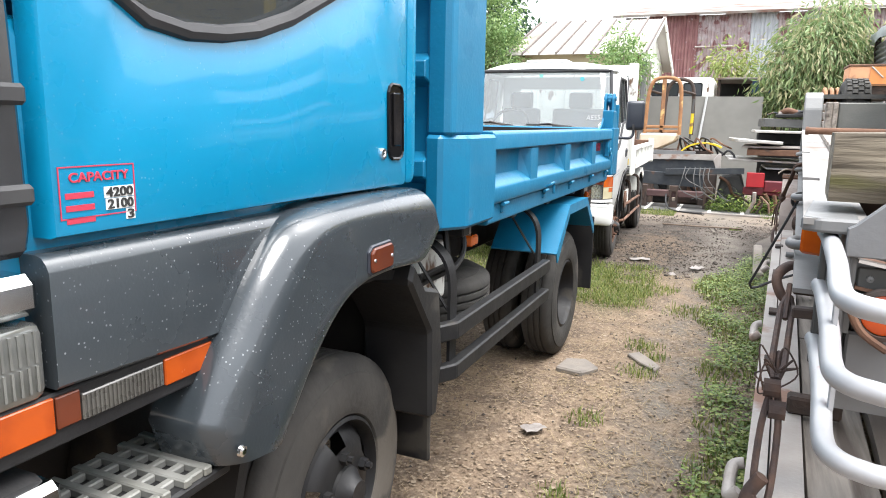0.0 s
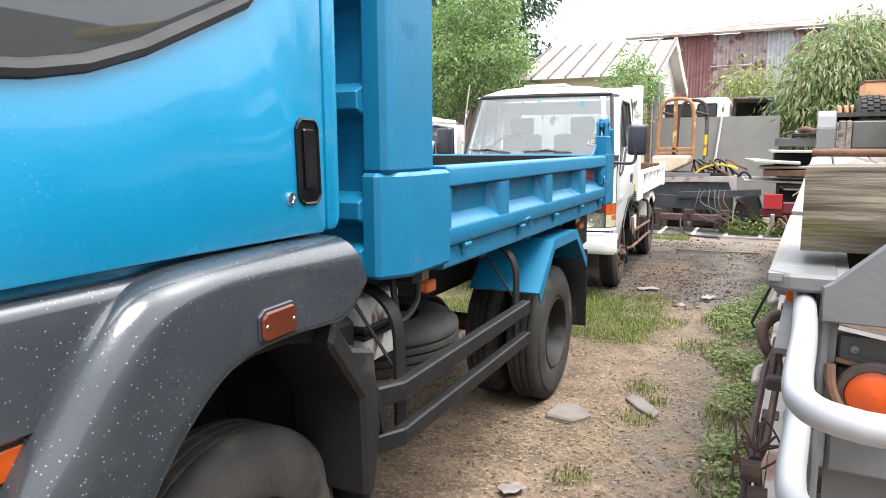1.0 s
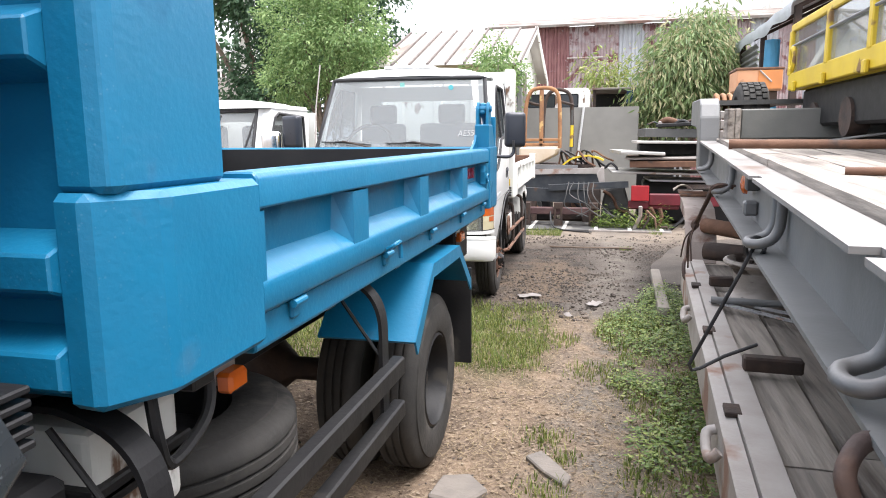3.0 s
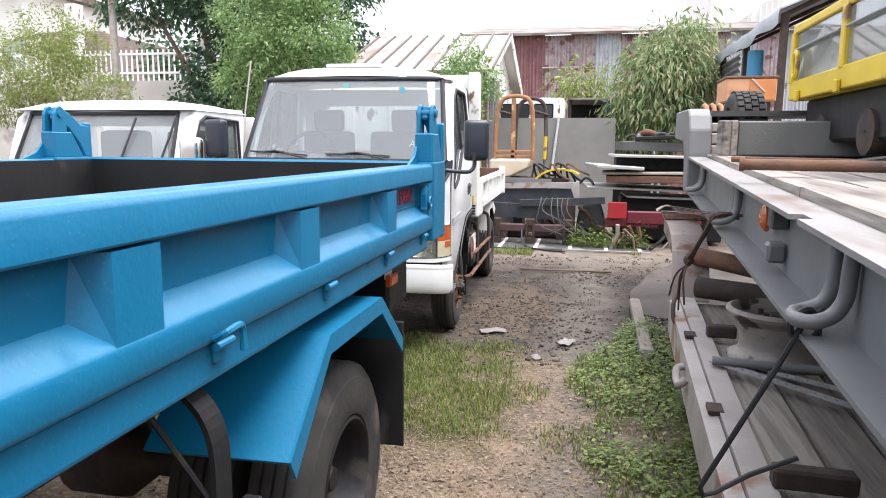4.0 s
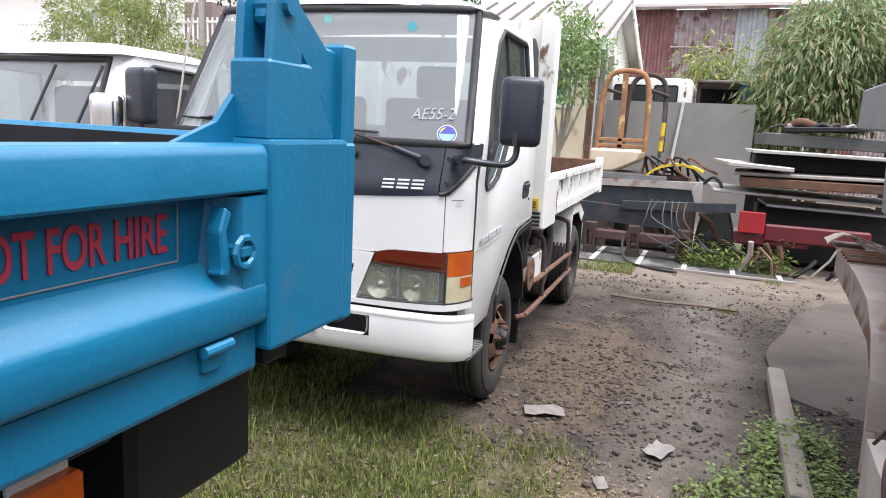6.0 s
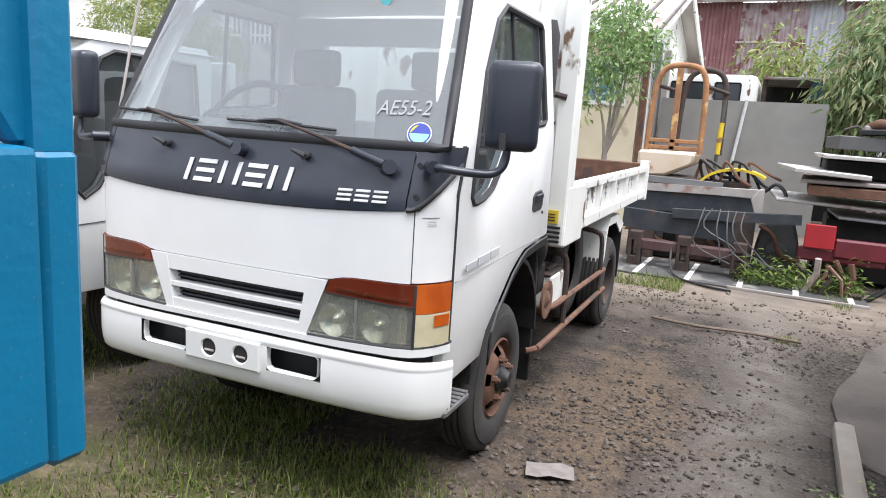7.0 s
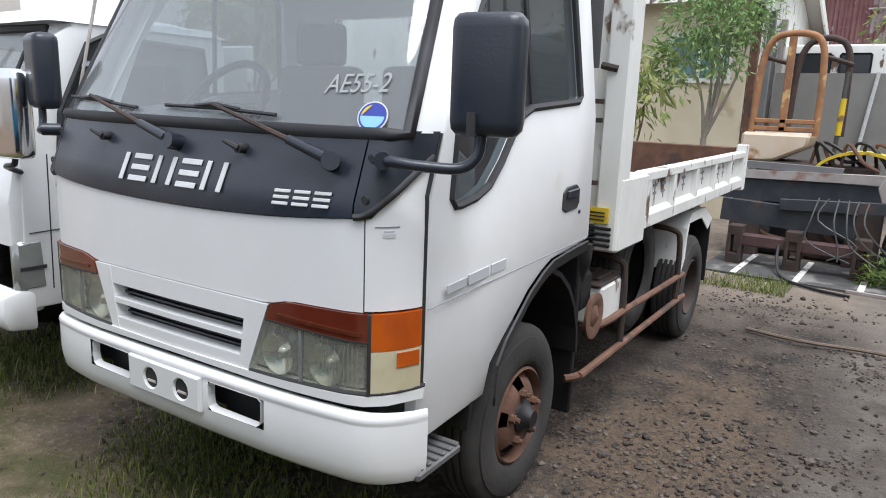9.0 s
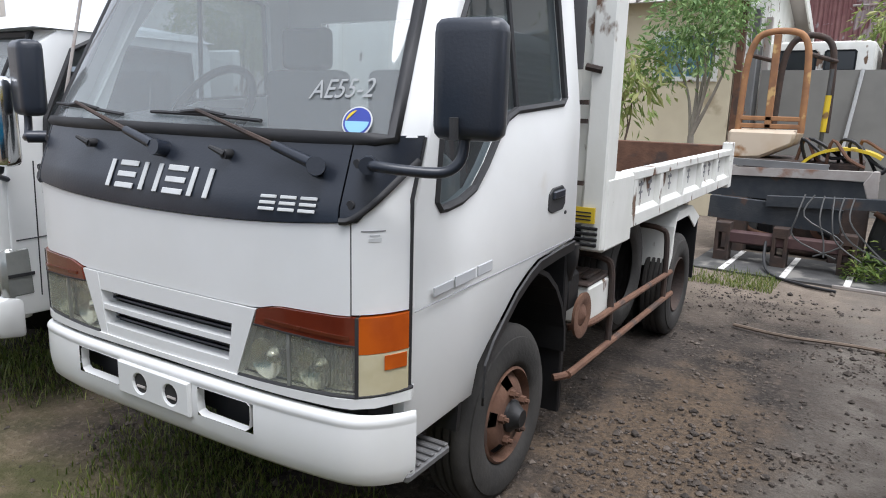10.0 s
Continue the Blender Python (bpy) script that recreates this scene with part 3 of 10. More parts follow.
    arch = [(1.72 + 0.53 * math.cos(t), 0.55 + 0.47 * math.sin(t)) for t in [math.pi * (1.02 - 0.98 * i / 14) for i in range(15)]]
    arch2 = [(1.72 + 0.56 * math.cos(t), 0.55 + 0.5 * math.sin(t)) for t in [math.pi * (0.04 + 0.98 * i / 14) for i in range(15)]]
    prism(bm, arch + arch2, "x", -1.35, -0.86)
    part("arch_liner", bm, BLACK, T, "black arch liner")
    # wall added behind the wheel to keep sky light out of the arch
    bm = mesh_bm()
    box(bm, -1.40, -1.36, 1.0, 2.22, 0.35, 1.06)
    part("inner_guard", bm, BLACK, T)
    bm = mesh_bm()
    box(bm, -1.3, -0.86, 2.17, 2.19, 0.28, 0.85, 0.006)
    part("mud_flap", bm, BLACK, T, "black rubber mud flap")
    bm = mesh_bm()
    prism(bm, [(1.92, 1.05), (2.00, 0.955), (2.11, 0.925), (2.14, 0.69), (2.10, 0.50), (2.05, 0.50), (2.04, 0.80), (1.89, 0.99)], "x", -1.05, -0.80, 0.012)
    part("arch_extension", bm, BLACK, T)
    # running gear
    for x in (-1.42, -2.18):
        bm = mesh_bm()
        box(bm, x - 0.035, x + 0.035, 0.7, 5.35, 0.70, 0.90, 0.008)
        part("chassis_rail", bm, BLACK, T)
    for y in (1.72, 4.36):
        bm = mesh_bm()
        tube(bm, [(-2.5, y, 0.40), (-2.0, y, 0.40), (-1.9, y, 0.40), (-1.7, y, 0.40), (-1.6, y, 0.40), (-1.1, y, 0.40)], [0.055, 0.055, 0.14, 0.14, 0.055, 0.055], 14)
        part("axle", bm, RUST_DARK, T, smooth=40)
    bm = mesh_bm()
    box(bm, -2.2, -1.4, 0.8, 2.1, 0.55, 1.0, 0.05)
    part("engine_block", bm, RUST_DARK, T)
    wheel_thing(T, (-0.925, 1.72, 0.392), 0.395, 0.21, 1, BLACK, "front")
    wheel_thing(T, (-2.675, 1.72, 0.392), 0.395, 0.21, -1, BLACK, "front")
    wheel_thing(T, (-0.90, 4.37, 0.392), 0.395, 0.21, 1, BLACK, "rear")
    wheel_thing(T, (-1.15, 4.37, 0.392), 0.395, 0.21, 1, BLACK, "rear")
    wheel_thing(T, (-2.70, 4.37, 0.392), 0.395, 0.21, -1, BLACK, "rear")
    # rear mudguards: three bent plates each, with a lip
    for s in (1, -1):
        xo = -0.83 if s > 0 else -2.77
        xi = xo - s * 0.36
        bm = mesh_bm()
        line = [(3.74, 0.76), (4.01, 1.0), (4.48, 1.0), (4.74, 0.79)]
        sheet(bm, [[(xi, y - (0.03 if i < 2 else 0), z + (0.01 if i < 2 else 0)), (xo, y, z)] for i, (y, z) in enumerate(line)], 0.012)
        g = part("rear_mudguard", bm, BLUE_DULL, T, "faceted blue steel mudguard")
        bm = mesh_bm()
        sheet(bm, [[(xo, y, z), (xo, y + (0.03 if i < 1 else 0), z - 0.055)] for i, (y, z) in enumerate(line)], 0.008)
        part("mudguard_lip", bm, BLUE_DULL, g)
        bm = mesh_bm()
        box(bm, min(xi, xo), max(xi, xo), 4.775, 4.79, 0.34, 0.84, 0.004)
        part("mud_flap", bm, BLACK, T, "black rubber mud flap")

    # side guard between the wheels: two flat rails on bent hoops
    for zt, h in ((0.755, 0.065), (0.60, 0.06)):
        bm = mesh_bm()
        xs = -0.82
        out = [(xs - 0.18, 2.10), (xs - 0.12, 2.10), (xs, 2.325), (xs, 3.60), (xs - 0.045, 3.60), (xs - 0.045, 2.335), (xs - 0.14, 2.14), (xs - 0.18, 2.14)]
        prism(bm, out, "z", zt - h, zt, 0.006)
        part("guard_rail", bm, BLACK, T, "chipped black painted guard rail")
    for y in (2.36, 3.50):
        bm = mesh_bm()
        pth = smooth_path([(-0.855, y, 0.56), (-0.855, y, 0.78), (-0.86, y, 0.92), (-0.90, y, 1.0), (-0.98, y, 1.045), (-1.1, y, 1.05), (-1.4, y, 0.95)], 4)
        rows = [[(p.x, y - 0.03, p.z), (p.x, y + 0.03, p.z)] for p in pth]
        sheet(bm, rows, 0.012)
        hp = part("guard_hoop", bm, BLACK, T, "bent black flat-bar hoop")
        bm = mesh_bm()
        tube(bm, [(-1.02, y - 0.05, 1.03), (-0.87, y - 0.02, 0.79)], 0.006, 6)
        part("stay_rod", bm, BLACK, hp)
    # spare wheel lying under the bed, white tank and bracket, hose loop
    bm = mesh_bm()
    lathe(bm, tyre_profile(0.38, 0.2, 0.2), (-1.32, 2.93, 0.80), "z", 48, -1)
    sp = part("spare_tyre", bm, RUBBER, T, "dusty grey spare tyre lying flat", smooth=40)
    bm = mesh_bm()
    lathe(bm, [(0.02, 0.2), (0.05, 0.17), (0.09, 0.16), (0.06, 0.07), (0.06, 0.001)], (-1.32, 2.93, 0.80), "z", 30, -1)
    part("spare_rim", bm, BLACK, sp, smooth=40)
    bm = mesh_bm()
    box(bm, -1.22, -0.99, 2.36, 2.60, 0.77, 1.0, 0.018, seg=2)
    tk = part("fluid_tank", bm, WHITE_WORN, T, "dirty white plastic tank")
    for z in (0.86, 0.875):
        bm = mesh_bm()
        box(bm, -1.23, -0.975, 2.34, 2.62, z, z + 0.03, 0.004)
        part("tank_strap", bm, BLACK, tk)
    bm = mesh_bm()
    tube(bm, smooth_path([(-0.93, 2.44, 1.07), (-0.91, 2.43, 0.97), (-0.91, 2.46, 0.91), (-0.91, 2.56, 0.94), (-0.92, 2.61, 0.99), (-0.94, 2.62, 1.06)], 5), 0.012, 8)
    part("hose_loop", bm, BLACK, T, "black hose loop")
    bm = mesh_bm()
    box(bm, -0.95, -0.94, 2.66, 2.74, 0.98, 1.07, 0.002)
    part("lamp_bracket", bm, STEEL_PALE, T)
    bm = mesh_bm()
    box(bm, -0.94, -0.90, 2.655, 2.725, 0.965, 1.01, 0.008)
    part("side_marker_lamp", bm, ORANGE, T, "small orange side marker lamp")
    bm = mesh_bm()
    box(bm, -1.38, -1.0, 2.1, 2.33, 0.6, 0.95, 0.02)
    part("battery_box", bm, BLACK, T)
    bm = mesh_bm()
    for q in range(5):
        box(bm, -1.2, -0.93, 2.10, 2.2, 1.06 + 0.02 * q, 1.072 + 0.02 * q, 0.003)
    part("intake_louvre", bm, BLACK, T)

    # tipping bed
    X = -0.82
    for s in (1, -1):
        def mx(v):
            return v if s > 0 else -3.60 - v
        def pri(bm, pts, *a, **k):
            return prism(bm, [(mx(p[0]), p[1]) for p in pts], *a, **k)
        bm = mesh_bm()
        pri(bm, [(X, 1.352), (X, 1.412), (X - 0.01, 1.424), (X - 0.075, 1.424), (X - 0.085, 1.41), (X - 0.085, 1.345), (X - 0.05, 1.345)], "y", 2.66, 5.225, 0.004)
        sd = part("side_gate", bm, BLUE_DULL, T, "blue pressed-steel side gate with ribs", smooth=25)
        bm = mesh_bm()
        pri(bm, [(X - 0.055, 1.345), (X - 0.085, 1.345), (X - 0.085, 1.12), (X - 0.055, 1.2)], "y", 2.66, 5.225)
        part("gate_skin", bm, BLUE_DULL, sd)
        bm = mesh_bm()
        pri(bm, [(X - 0.055, 1.250), (X - 0.004, 1.208), (X, 1.197), (X, 1.146), (X - 0.01, 1.137), (X - 0.085, 1.137), (X - 0.085, 1.23)], "y", 2.66, 5.225, 0.004)
        part("lower_rail", bm, BLUE_DULL, sd, smooth=25)
        for y0, y1 in ((2.655, 2.685), (3.17, 3.285), (3.83, 3.945), (4.55, 4.66), (5.165, 5.225)):
            bm = mesh_bm()
            pts = [(X - 0.056, y0 - 0.022), (X - 0.003, y0), (X - 0.003, y1), (X - 0.056, y1 + 0.022)]
            va = [bm.verts.new((mx(p[0]), p[1], 1.346)) for p in pts]
            vb = [bm.verts.new((mx(p[0]), p[1] + d, z)) for p, d, z in zip(pts, (-0.02, 0, 0, 0.02), (1.236, 1.204, 1.204, 1.236))]
            bm.faces.new(va)
            bm.faces.new(vb[::-1])
            for i in range(4):
                bm.faces.new((va[i], vb[i], vb[(i + 1) % 4], va[(i + 1) % 4]))
            part("gate_rib", bm, BLUE_DULL, sd)
        bm = mesh_bm()
        pri(bm, [(X - 0.10, 1.055), (X - 0.028, 1.055), (X - 0.022, 1.062), (X - 0.022, 1.134), (X - 0.10, 1.134)], "y", 2.66, 5.225, 0.004)
        part("bed_sill", bm, BLUE_DULL, T, "blue bed side sill under the gate")
        # lower hinge ears and the hook
        for y in (2.78, 3.42, 3.98, 4.54, 5.06):
            bm = mesh_bm()
            tube(bm, [(mx(X - 0.006), y + 0.02, 1.128), (mx(X - 0.006), y + 0.08, 1.128)], 0.009, 10)
            part("hinge_barrel", bm, BLUE_DULL, sd)
            bm = mesh_bm()
            box(bm, min(mx(X - 0.05), mx(X - 0.012)), max(mx(X - 0.05), mx(X - 0.012)), y + 0.03, y + 0.07, 1.09, 1.13, 0.005)
            part("hinge_ear", bm, BLUE_DULL, sd)
        if s > 0:
            bm = mesh_bm()
            tube(bm, smooth_path([(X + 0.005, 3.42, 1.15), (X + 0.03, 3.42, 1.165), (X + 0.035, 3.45, 1.17), (X + 0.03, 3.475, 1.16), (X + 0.03, 3.48, 1.115)], 4), 0.007, 7)
            part("gate_hook", bm, BLUE_DULL, sd, "small blue hook")
            bm = mesh_bm()
            prism(bm, [(5.115, 1.235), (5.13, 1.23), (5.138, 1.245), (5.128, 1.30), (5.14, 1.325), (5.125, 1.335), (5.112, 1.30), (5.118, 1.245)], "x", X - 0.03, X - 0.002, 0.003)
            part("gate_catch", bm, BLUE_DULL, sd)
            bm = mesh_bm()
            tube(bm, [(X + 0.004, 5.16 + 0.022 * math.cos(t), 1.265 + 0.022 * math.sin(t)) for t in [i * math.pi / 5 for i in range(10)]], 0.006, 6, closed=True)
            part("pull_ring", bm, BLUE_DULL, sd)
            bm = mesh_bm()
            box(bm, X - 0.03, X + 0.006, 5.15, 5.19, 1.255, 1.275, 0.004)
            part("ring_eye", bm, BLUE_DULL, sd)
            bm = mesh_bm()
            tube(bm, [(X - 0.045, 2.70, 1.33), (X - 0.03, 2.715, 1.22)], 0.007, 6)
            part("gate_rod", bm, BLUE_DULL, sd)
        # rear post with its tailgate hinge tower
        bm = mesh_bm()
        box(bm, min(mx(X + 0.006), mx(X - 0.09)), max(mx(X + 0.006), mx(X - 0.09)), 5.225, 5.46, 1.09, 1.432, 0.008, seg=2)
        po = part("rear_post", bm, BLUE_DULL, T, "blue rear corner post with tailgate hinge")
        bm = mesh_bm()
        lo, hi = sorted((mx(X - 0.082), mx(X - 0.002)))
        prism(bm, [(5.23, 1.428), (5.23, 1.555), (5.35, 1.555), (5.43, 1.428)], "x", lo, hi, 0.006)
        part("hinge_tower", bm, BLUE_DULL, po)
        for xa in (X - 0.078, X - 0.022):
            bm = mesh_bm()
            p, q = sorted((mx(xa), mx(xa + 0.016)))
            prism(bm, [(5.235, 1.55), (5.242, 1.64), (5.26, 1.672), (5.285, 1.68), (5.31, 1.668), (5.322, 1.63), (5.324, 1.55)], "x", p, q, 0.004)
            part("hinge_cheek", bm, BLUE_DULL, po)
        bm = mesh_bm()
        prism(bm, [(5.26, 1.615), (5.275, 1.672), (5.305, 1.675), (5.37, 1.645), (5.44, 1.595), (5.50, 1.59), (5.50, 1.43), (5.46, 1.43), (5.42, 1.50), (5.35, 1.575)], "x", min(mx(X - 0.062), mx(X - 0.03)), max(mx(X - 0.062), mx(X - 0.03)), 0.006)
        part("tailgate_arm", bm, BLUE_DULL, po)
        bm = mesh_bm()
        tube(bm, [(mx(X - 0.085), 5.28, 1.64), (mx(X + 0.004), 5.28, 1.64)], 0.017, 12)
        part("hinge_pin", bm, BLUE_DULL, po)
        bm = mesh_bm()
        prism(bm, [(5.10, 1.424), (5.232, 1.424), (5.232, 1.50), (5.19, 1.455)], "x", lo, lo + 0.012 if s > 0 else lo + 0.012)
        part("gusset", bm, BLUE_DULL, po)
        # front corner: low box and tall post, both with a chamfered corner
        bm = mesh_bm()
        pl = [(mx(X - 0.055), 2.262), (mx(X + 0.008), 2.365), (mx(X + 0.008), 2.66), (mx(X - 0.12), 2.66), (mx(X - 0.12), 2.27)]
        prism(bm, pl, "z", 1.085, 1.412, 0.012)
        fp = part("front_post", bm, BLUE_DULL, T, "tall blue headboard post")
        bm = mesh_bm()
        pl = [(mx(X - 0.04), 2.278), (mx(X - 0.02), 2.30), (mx(X - 0.02), 2.585), (mx(X - 0.12), 2.585), (mx(X - 0.12), 2.282)]
        prism(bm, pl, "z", 1.41, 2.42, 0.012)
        part("post_upper", bm, BLUE_DULL, fp)
    bm = mesh_bm()
    box(bm, -2.70, -0.93, 2.32, 2.36, 1.08, 2.38, 0.006)
    hb = part("headboard", bm, BLUE_DULL, T, "ribbed blue steel headboard")
    for z in (1.12, 1.27, 1.60, 1.93, 2.25):
        bm = mesh_bm()
        prism(bm, [(2.322, z - 0.03), (2.25, z), (2.25, z + 0.055), (2.322, z + 0.085)], "x", -2.70, -0.93, 0.004)
        part("headboard_rib", bm, BLUE_DULL, hb)
    bm = mesh_bm()
    box(bm, -2.70, -0.90, 2.36, 5.455, 1.09, 1.125, 0.0)
    for x in (-0.915, -2.685):
        box(bm, x - 0.004, x + 0.004, 2.37, 5.455, 1.12, 1.418)
    box(bm, -2.69, -0.91, 2.362, 2.37, 1.12, 2.35)
    part("bed_liner", bm, BLACK, T, "scuffed black bed lining")
    bm = mesh_bm()
    box(bm, -2.775, -0.825, 5.466, 5.517, 1.075, 1.43, 0.01)
    for x0, x1 in ((-0.88, -0.83), (-2.77, -2.72)):
        box(bm, x0, x1, 5.47, 5.515, 1.42, 1.605, 0.006)
    tg = part("tailgate", bm, BLUE_DULL, T, "blue steel tailgate")
    bm = mesh_bm()
    box(bm, -2.68, -0.92, 5.456, 5.464, 1.12, 1.42)
    part("tailgate_lining", bm, BLACK, tg)
    for x in (-1.35, -2.25):
        bm = mesh_bm()
        box(bm, x - 0.04, x + 0.04, 2.3, 5.42, 0.90, 1.09, 0.008)
        part("subframe_rail", bm, BLACK, T)
    for y in (2.5, 3.1, 3.7, 4.3, 4.9, 5.3):
        bm = mesh_bm()
        box(bm, -2.72, -0.88, y, y + 0.07, 1.03, 1.09, 0.005)
        part("bed_bearer", bm, BLACK, T)
    # tail: lamp on a white bracket, rear flap and step bar
    bm = mesh_bm()
    prism(bm, [(4.845, 1.09), (4.92, 1.09), (4.93, 1.02), (4.93, 0.985), (4.845, 0.985)], "x", -0.925, -0.919)
    br = part("lamp_bracket", bm, WHITE_WORN, T, "white bracket plate with two bolts")
    for y in (4.866, 4.908):
        bm = mesh_bm()
        lathe(bm, [(0, 0.009), (0.008, 0.008), (0.008, 0.001)], (-0.919, y, 1.035), "x", 8, 1)
        part("bracket_bolt", bm, RUST_DARK, br)
    bm = mesh_bm()
    box(bm, -0.925, -0.895, 4.842, 4.938, 0.955, 1.002, 0.007)
    part("side_marker_lamp", bm, ORANGE, br, "small orange side marker lamp")
    bm = mesh_bm()
    box(bm, -1.45, -0.98, 5.09, 5.40, 0.79, 1.06, 0.015)
    part("tail_lamp_box", bm, BLACK, T, "black tail lamp box")
    bm = mesh_bm()
    prism(bm, [(-2.6, 5.0), (-1.12, 5.0), (-1.03, 5.03), (-0.99, 5.075), (-0.99, 5.09), (-2.6, 5.09)], "z", 0.70, 0.775, 0.006)
    part("rear_bar", bm, BLACK, T, "black rear underrun bar")
    for x in (-1.22, -2.38):
        bm = mesh_bm()
        box(bm, x - 0.03, x + 0.03, 5.02, 5.07, 0.77, 0.95, 0.005)
        part("bar_bracket", bm, BLACK, T)

    # writing
    words("lettering", "NOT FOR HIRE", 0.075, axes((X - 0.0535, 4.768, 1.275), (0, 1, 0), (0, 0, 1)), LETTER_RED, T, "red NOT FOR HIRE lettering", width=0.295)
    bm = mesh_bm()
    a, b2, c0, c1 = 4.735, 5.085, 1.256, 1.345
    for q in ((a, b2, c0, c0 + 0.002), (a, b2, c1 - 0.002, c1), (a, a + 0.002, c0, c1), (b2 - 0.002, b2, c0, c1)):
        box(bm, X - 0.0545, X - 0.053, q[0], q[1], q[2], q[3])
    part("lettering_border", bm, LETTER_GREY, T)
    st = [(0.835, 1.302), (0.975, 1.302), (0.975, 1.382), (0.835, 1.382)]
    bm = mesh_bm()
    panel(bm, [st, [(0.837, 1.304), (0.973, 1.304), (0.973, 1.38), (0.837, 1.38)]], "x", NEAR, NEAR + 0.001)
    notice = part("capacity_notice", bm, LETTER_RED, T, "stencilled red capacity notice with white figure boxes")
    words("notice_heading", "CAPACITY", 0.02, axes((NEAR + 0.0005, 0.853, 1.358), (0, 1, 0), (0, 0, 1)), LETTER_RED, notice, width=0.11)
    for k, (txt, w) in enumerate((("4200", 0.052), ("2100", 0.05), ("3", 0.012))):
        z = 1.345 - 0.019 * (k + 0) - 0.016
        bm = mesh_bm()
        y1 = 0.972
        y0 = y1 - w - 0.006
        box(bm, NEAR, NEAR + 0.001, y0, y1, z, z + 0.018)
        part("figure_box", bm, LETTER_WHITE, notice)
        words("capacity_number", txt, 0.021, axes((NEAR + 0.0014, y0 + 0.003, z + 0.002), (0, 1, 0), (0, 0, 1)), LETTER_BLACK, notice, width=w)
        bm = mesh_bm()
        box(bm, NEAR, NEAR + 0.001, 0.845, 0.895, z + 0.004, z + 0.013)
        part("unreadable_word", bm, LETTER_RED, notice)
    return T


BLUE_TRUCK = build_blue_truck()


# ---- white dump truck ----
def build_white_truck():
    XC, HW = -1.90, 0.79
    NEAR, FAR = XC + HW, XC - HW
    T = thing("dump_truck", (-1.11, 7.02, 0.0), "old white cab-over dump truck with rusty wheels, parked on gravel", "truck")
    Y0 = 6.812
    PLAN = [(0, 0), (0.14, 0.001), (0.27, 0.003), (0.39, 0.006), (0.50, 0.014), (0.59, 0.026), (0.66, 0.038), (0.70, 0.055), (0.73, 0.083), (0.755, 0.12), (0.773, 0.16), (0.785, 0.20)]
    FULL = [(-a, b) for a, b in PLAN[:0:-1]] + PLAN

    def lean(z):
        return 0.0 if z < 1.215 else (z - 1.215) * 0.36 if z < 1.40 else 0.067 + (z - 1.40) * 0.50

    def on(dx, dy, z, off=0.0):
        """A point of the rounded front at height z, off metres proud of it."""
        return (XC + dx * (1 + off / HW), Y0 + dy + 0.012 * dx + lean(z) - off * (1 - 0.6 * dy / 0.2), z)

    def dy_at(x):
        for (x0, y0), (x1, y1) in zip(FULL, FULL[1:]):
            if x0 <= x <= x1:
                return y0 + (y1 - y0) * (x - x0) / (x1 - x0)
        return FULL[-1][1]

    def cut(a, b):
        """The stretch of the plan line between two values of dx."""
        return [(a, dy_at(a))] + [p for p in FULL if a + 1e-4 < p[0] < b - 1e-4] + [(b, dy_at(b))]

    def front_sheet(bm, a, b, lo, hi, off=0.0, thick=0.02, rows=3):
        """A curved plate on the front from dx a to b, each a number or a (lower, upper) pair, between heights lo and hi, each a number or a function of dx."""
        f = lambda v, x: v(x) if callable(v) else v
        e = lambda v, t: v[0] * (1 - t) + v[1] * t if isinstance(v, tuple) else v
        wide_ = abs(e(b, 0) - e(a, 0))
        n = 3 if wide_ < 0.03 else 9 if wide_ < 0.2 else 16 if wide_ < 0.5 else 36
        grid = []
        for k in range(rows + 1):
            t = k / rows
            row = []
            for i in range(n):
                x = e(a, t) + (e(b, t) - e(a, t)) * i / (n - 1)
                row.append(on(x, dy_at(x), f(lo, x) * (1 - t) + f(hi, x) * t, off))
            grid.append(row)
        inner = [[(p[0] - 0.5 * thick * (p[0] - XC) / HW, p[1] + thick, p[2]) for p in r] for r in grid]
        vo = [[bm.verts.new(p) for p in r] for r in grid]
        vi = [[bm.verts.new(p) for p in r] for r in inner]
        for k in range(rows):
            for i in range(n - 1):
                bm.faces.new((vo[k][i], vo[k][i + 1], vo[k + 1][i + 1], vo[k + 1][i]))
                bm.faces.new((vi[k][i], vi[k + 1][i], vi[k + 1][i + 1], vi[k][i + 1]))
        for i in range(n - 1):
            bm.faces.new((vo[0][i], vi[0][i], vi[0][i + 1], vo[0][i + 1]))
            bm.faces.new((vo[rows][i], vo[rows][i + 1], vi[rows][i + 1], vi[rows][i]))
        for k in range(rows):
            bm.faces.new((vo[k][0], vo[k + 1][0], vi[k + 1][0], vi[k][0]))
            bm.faces.new((vo[k][n - 1], vi[k][n - 1], vi[k + 1][n - 1], vo[k + 1][n - 1]))
        return bm

    # lower white front, between the lamps and up to the black panel
    arc = lambda x: 1.158 + 0.028 * (abs(x) / 0.66) ** 2.2
    bm = mesh_bm()
    front_sheet(bm, -0.690, 0.690, lambda x: 0.927 + 0.018 * min(1, max(0, abs(x) - 0.40) / 0.07), arc, 0.0, 0.02, 5)
    part("front_panel", bm, WHITE, T, "white front panel with light scratches", smooth=40)
    for s in (1, -1):
        bm = mesh_bm()
        a, b = (0.6935, 0.785) if s > 0 else (-0.785, -0.6935)
        front_sheet(bm, a, b, 0.948, lambda x: 1.188 + 2.6 * max(0, abs(x) - 0.71), 0.0, 0.02, 6)
        part("corner_panel", bm, WHITE, T, "white corner panel", smooth=40)
        bm = mesh_bm()
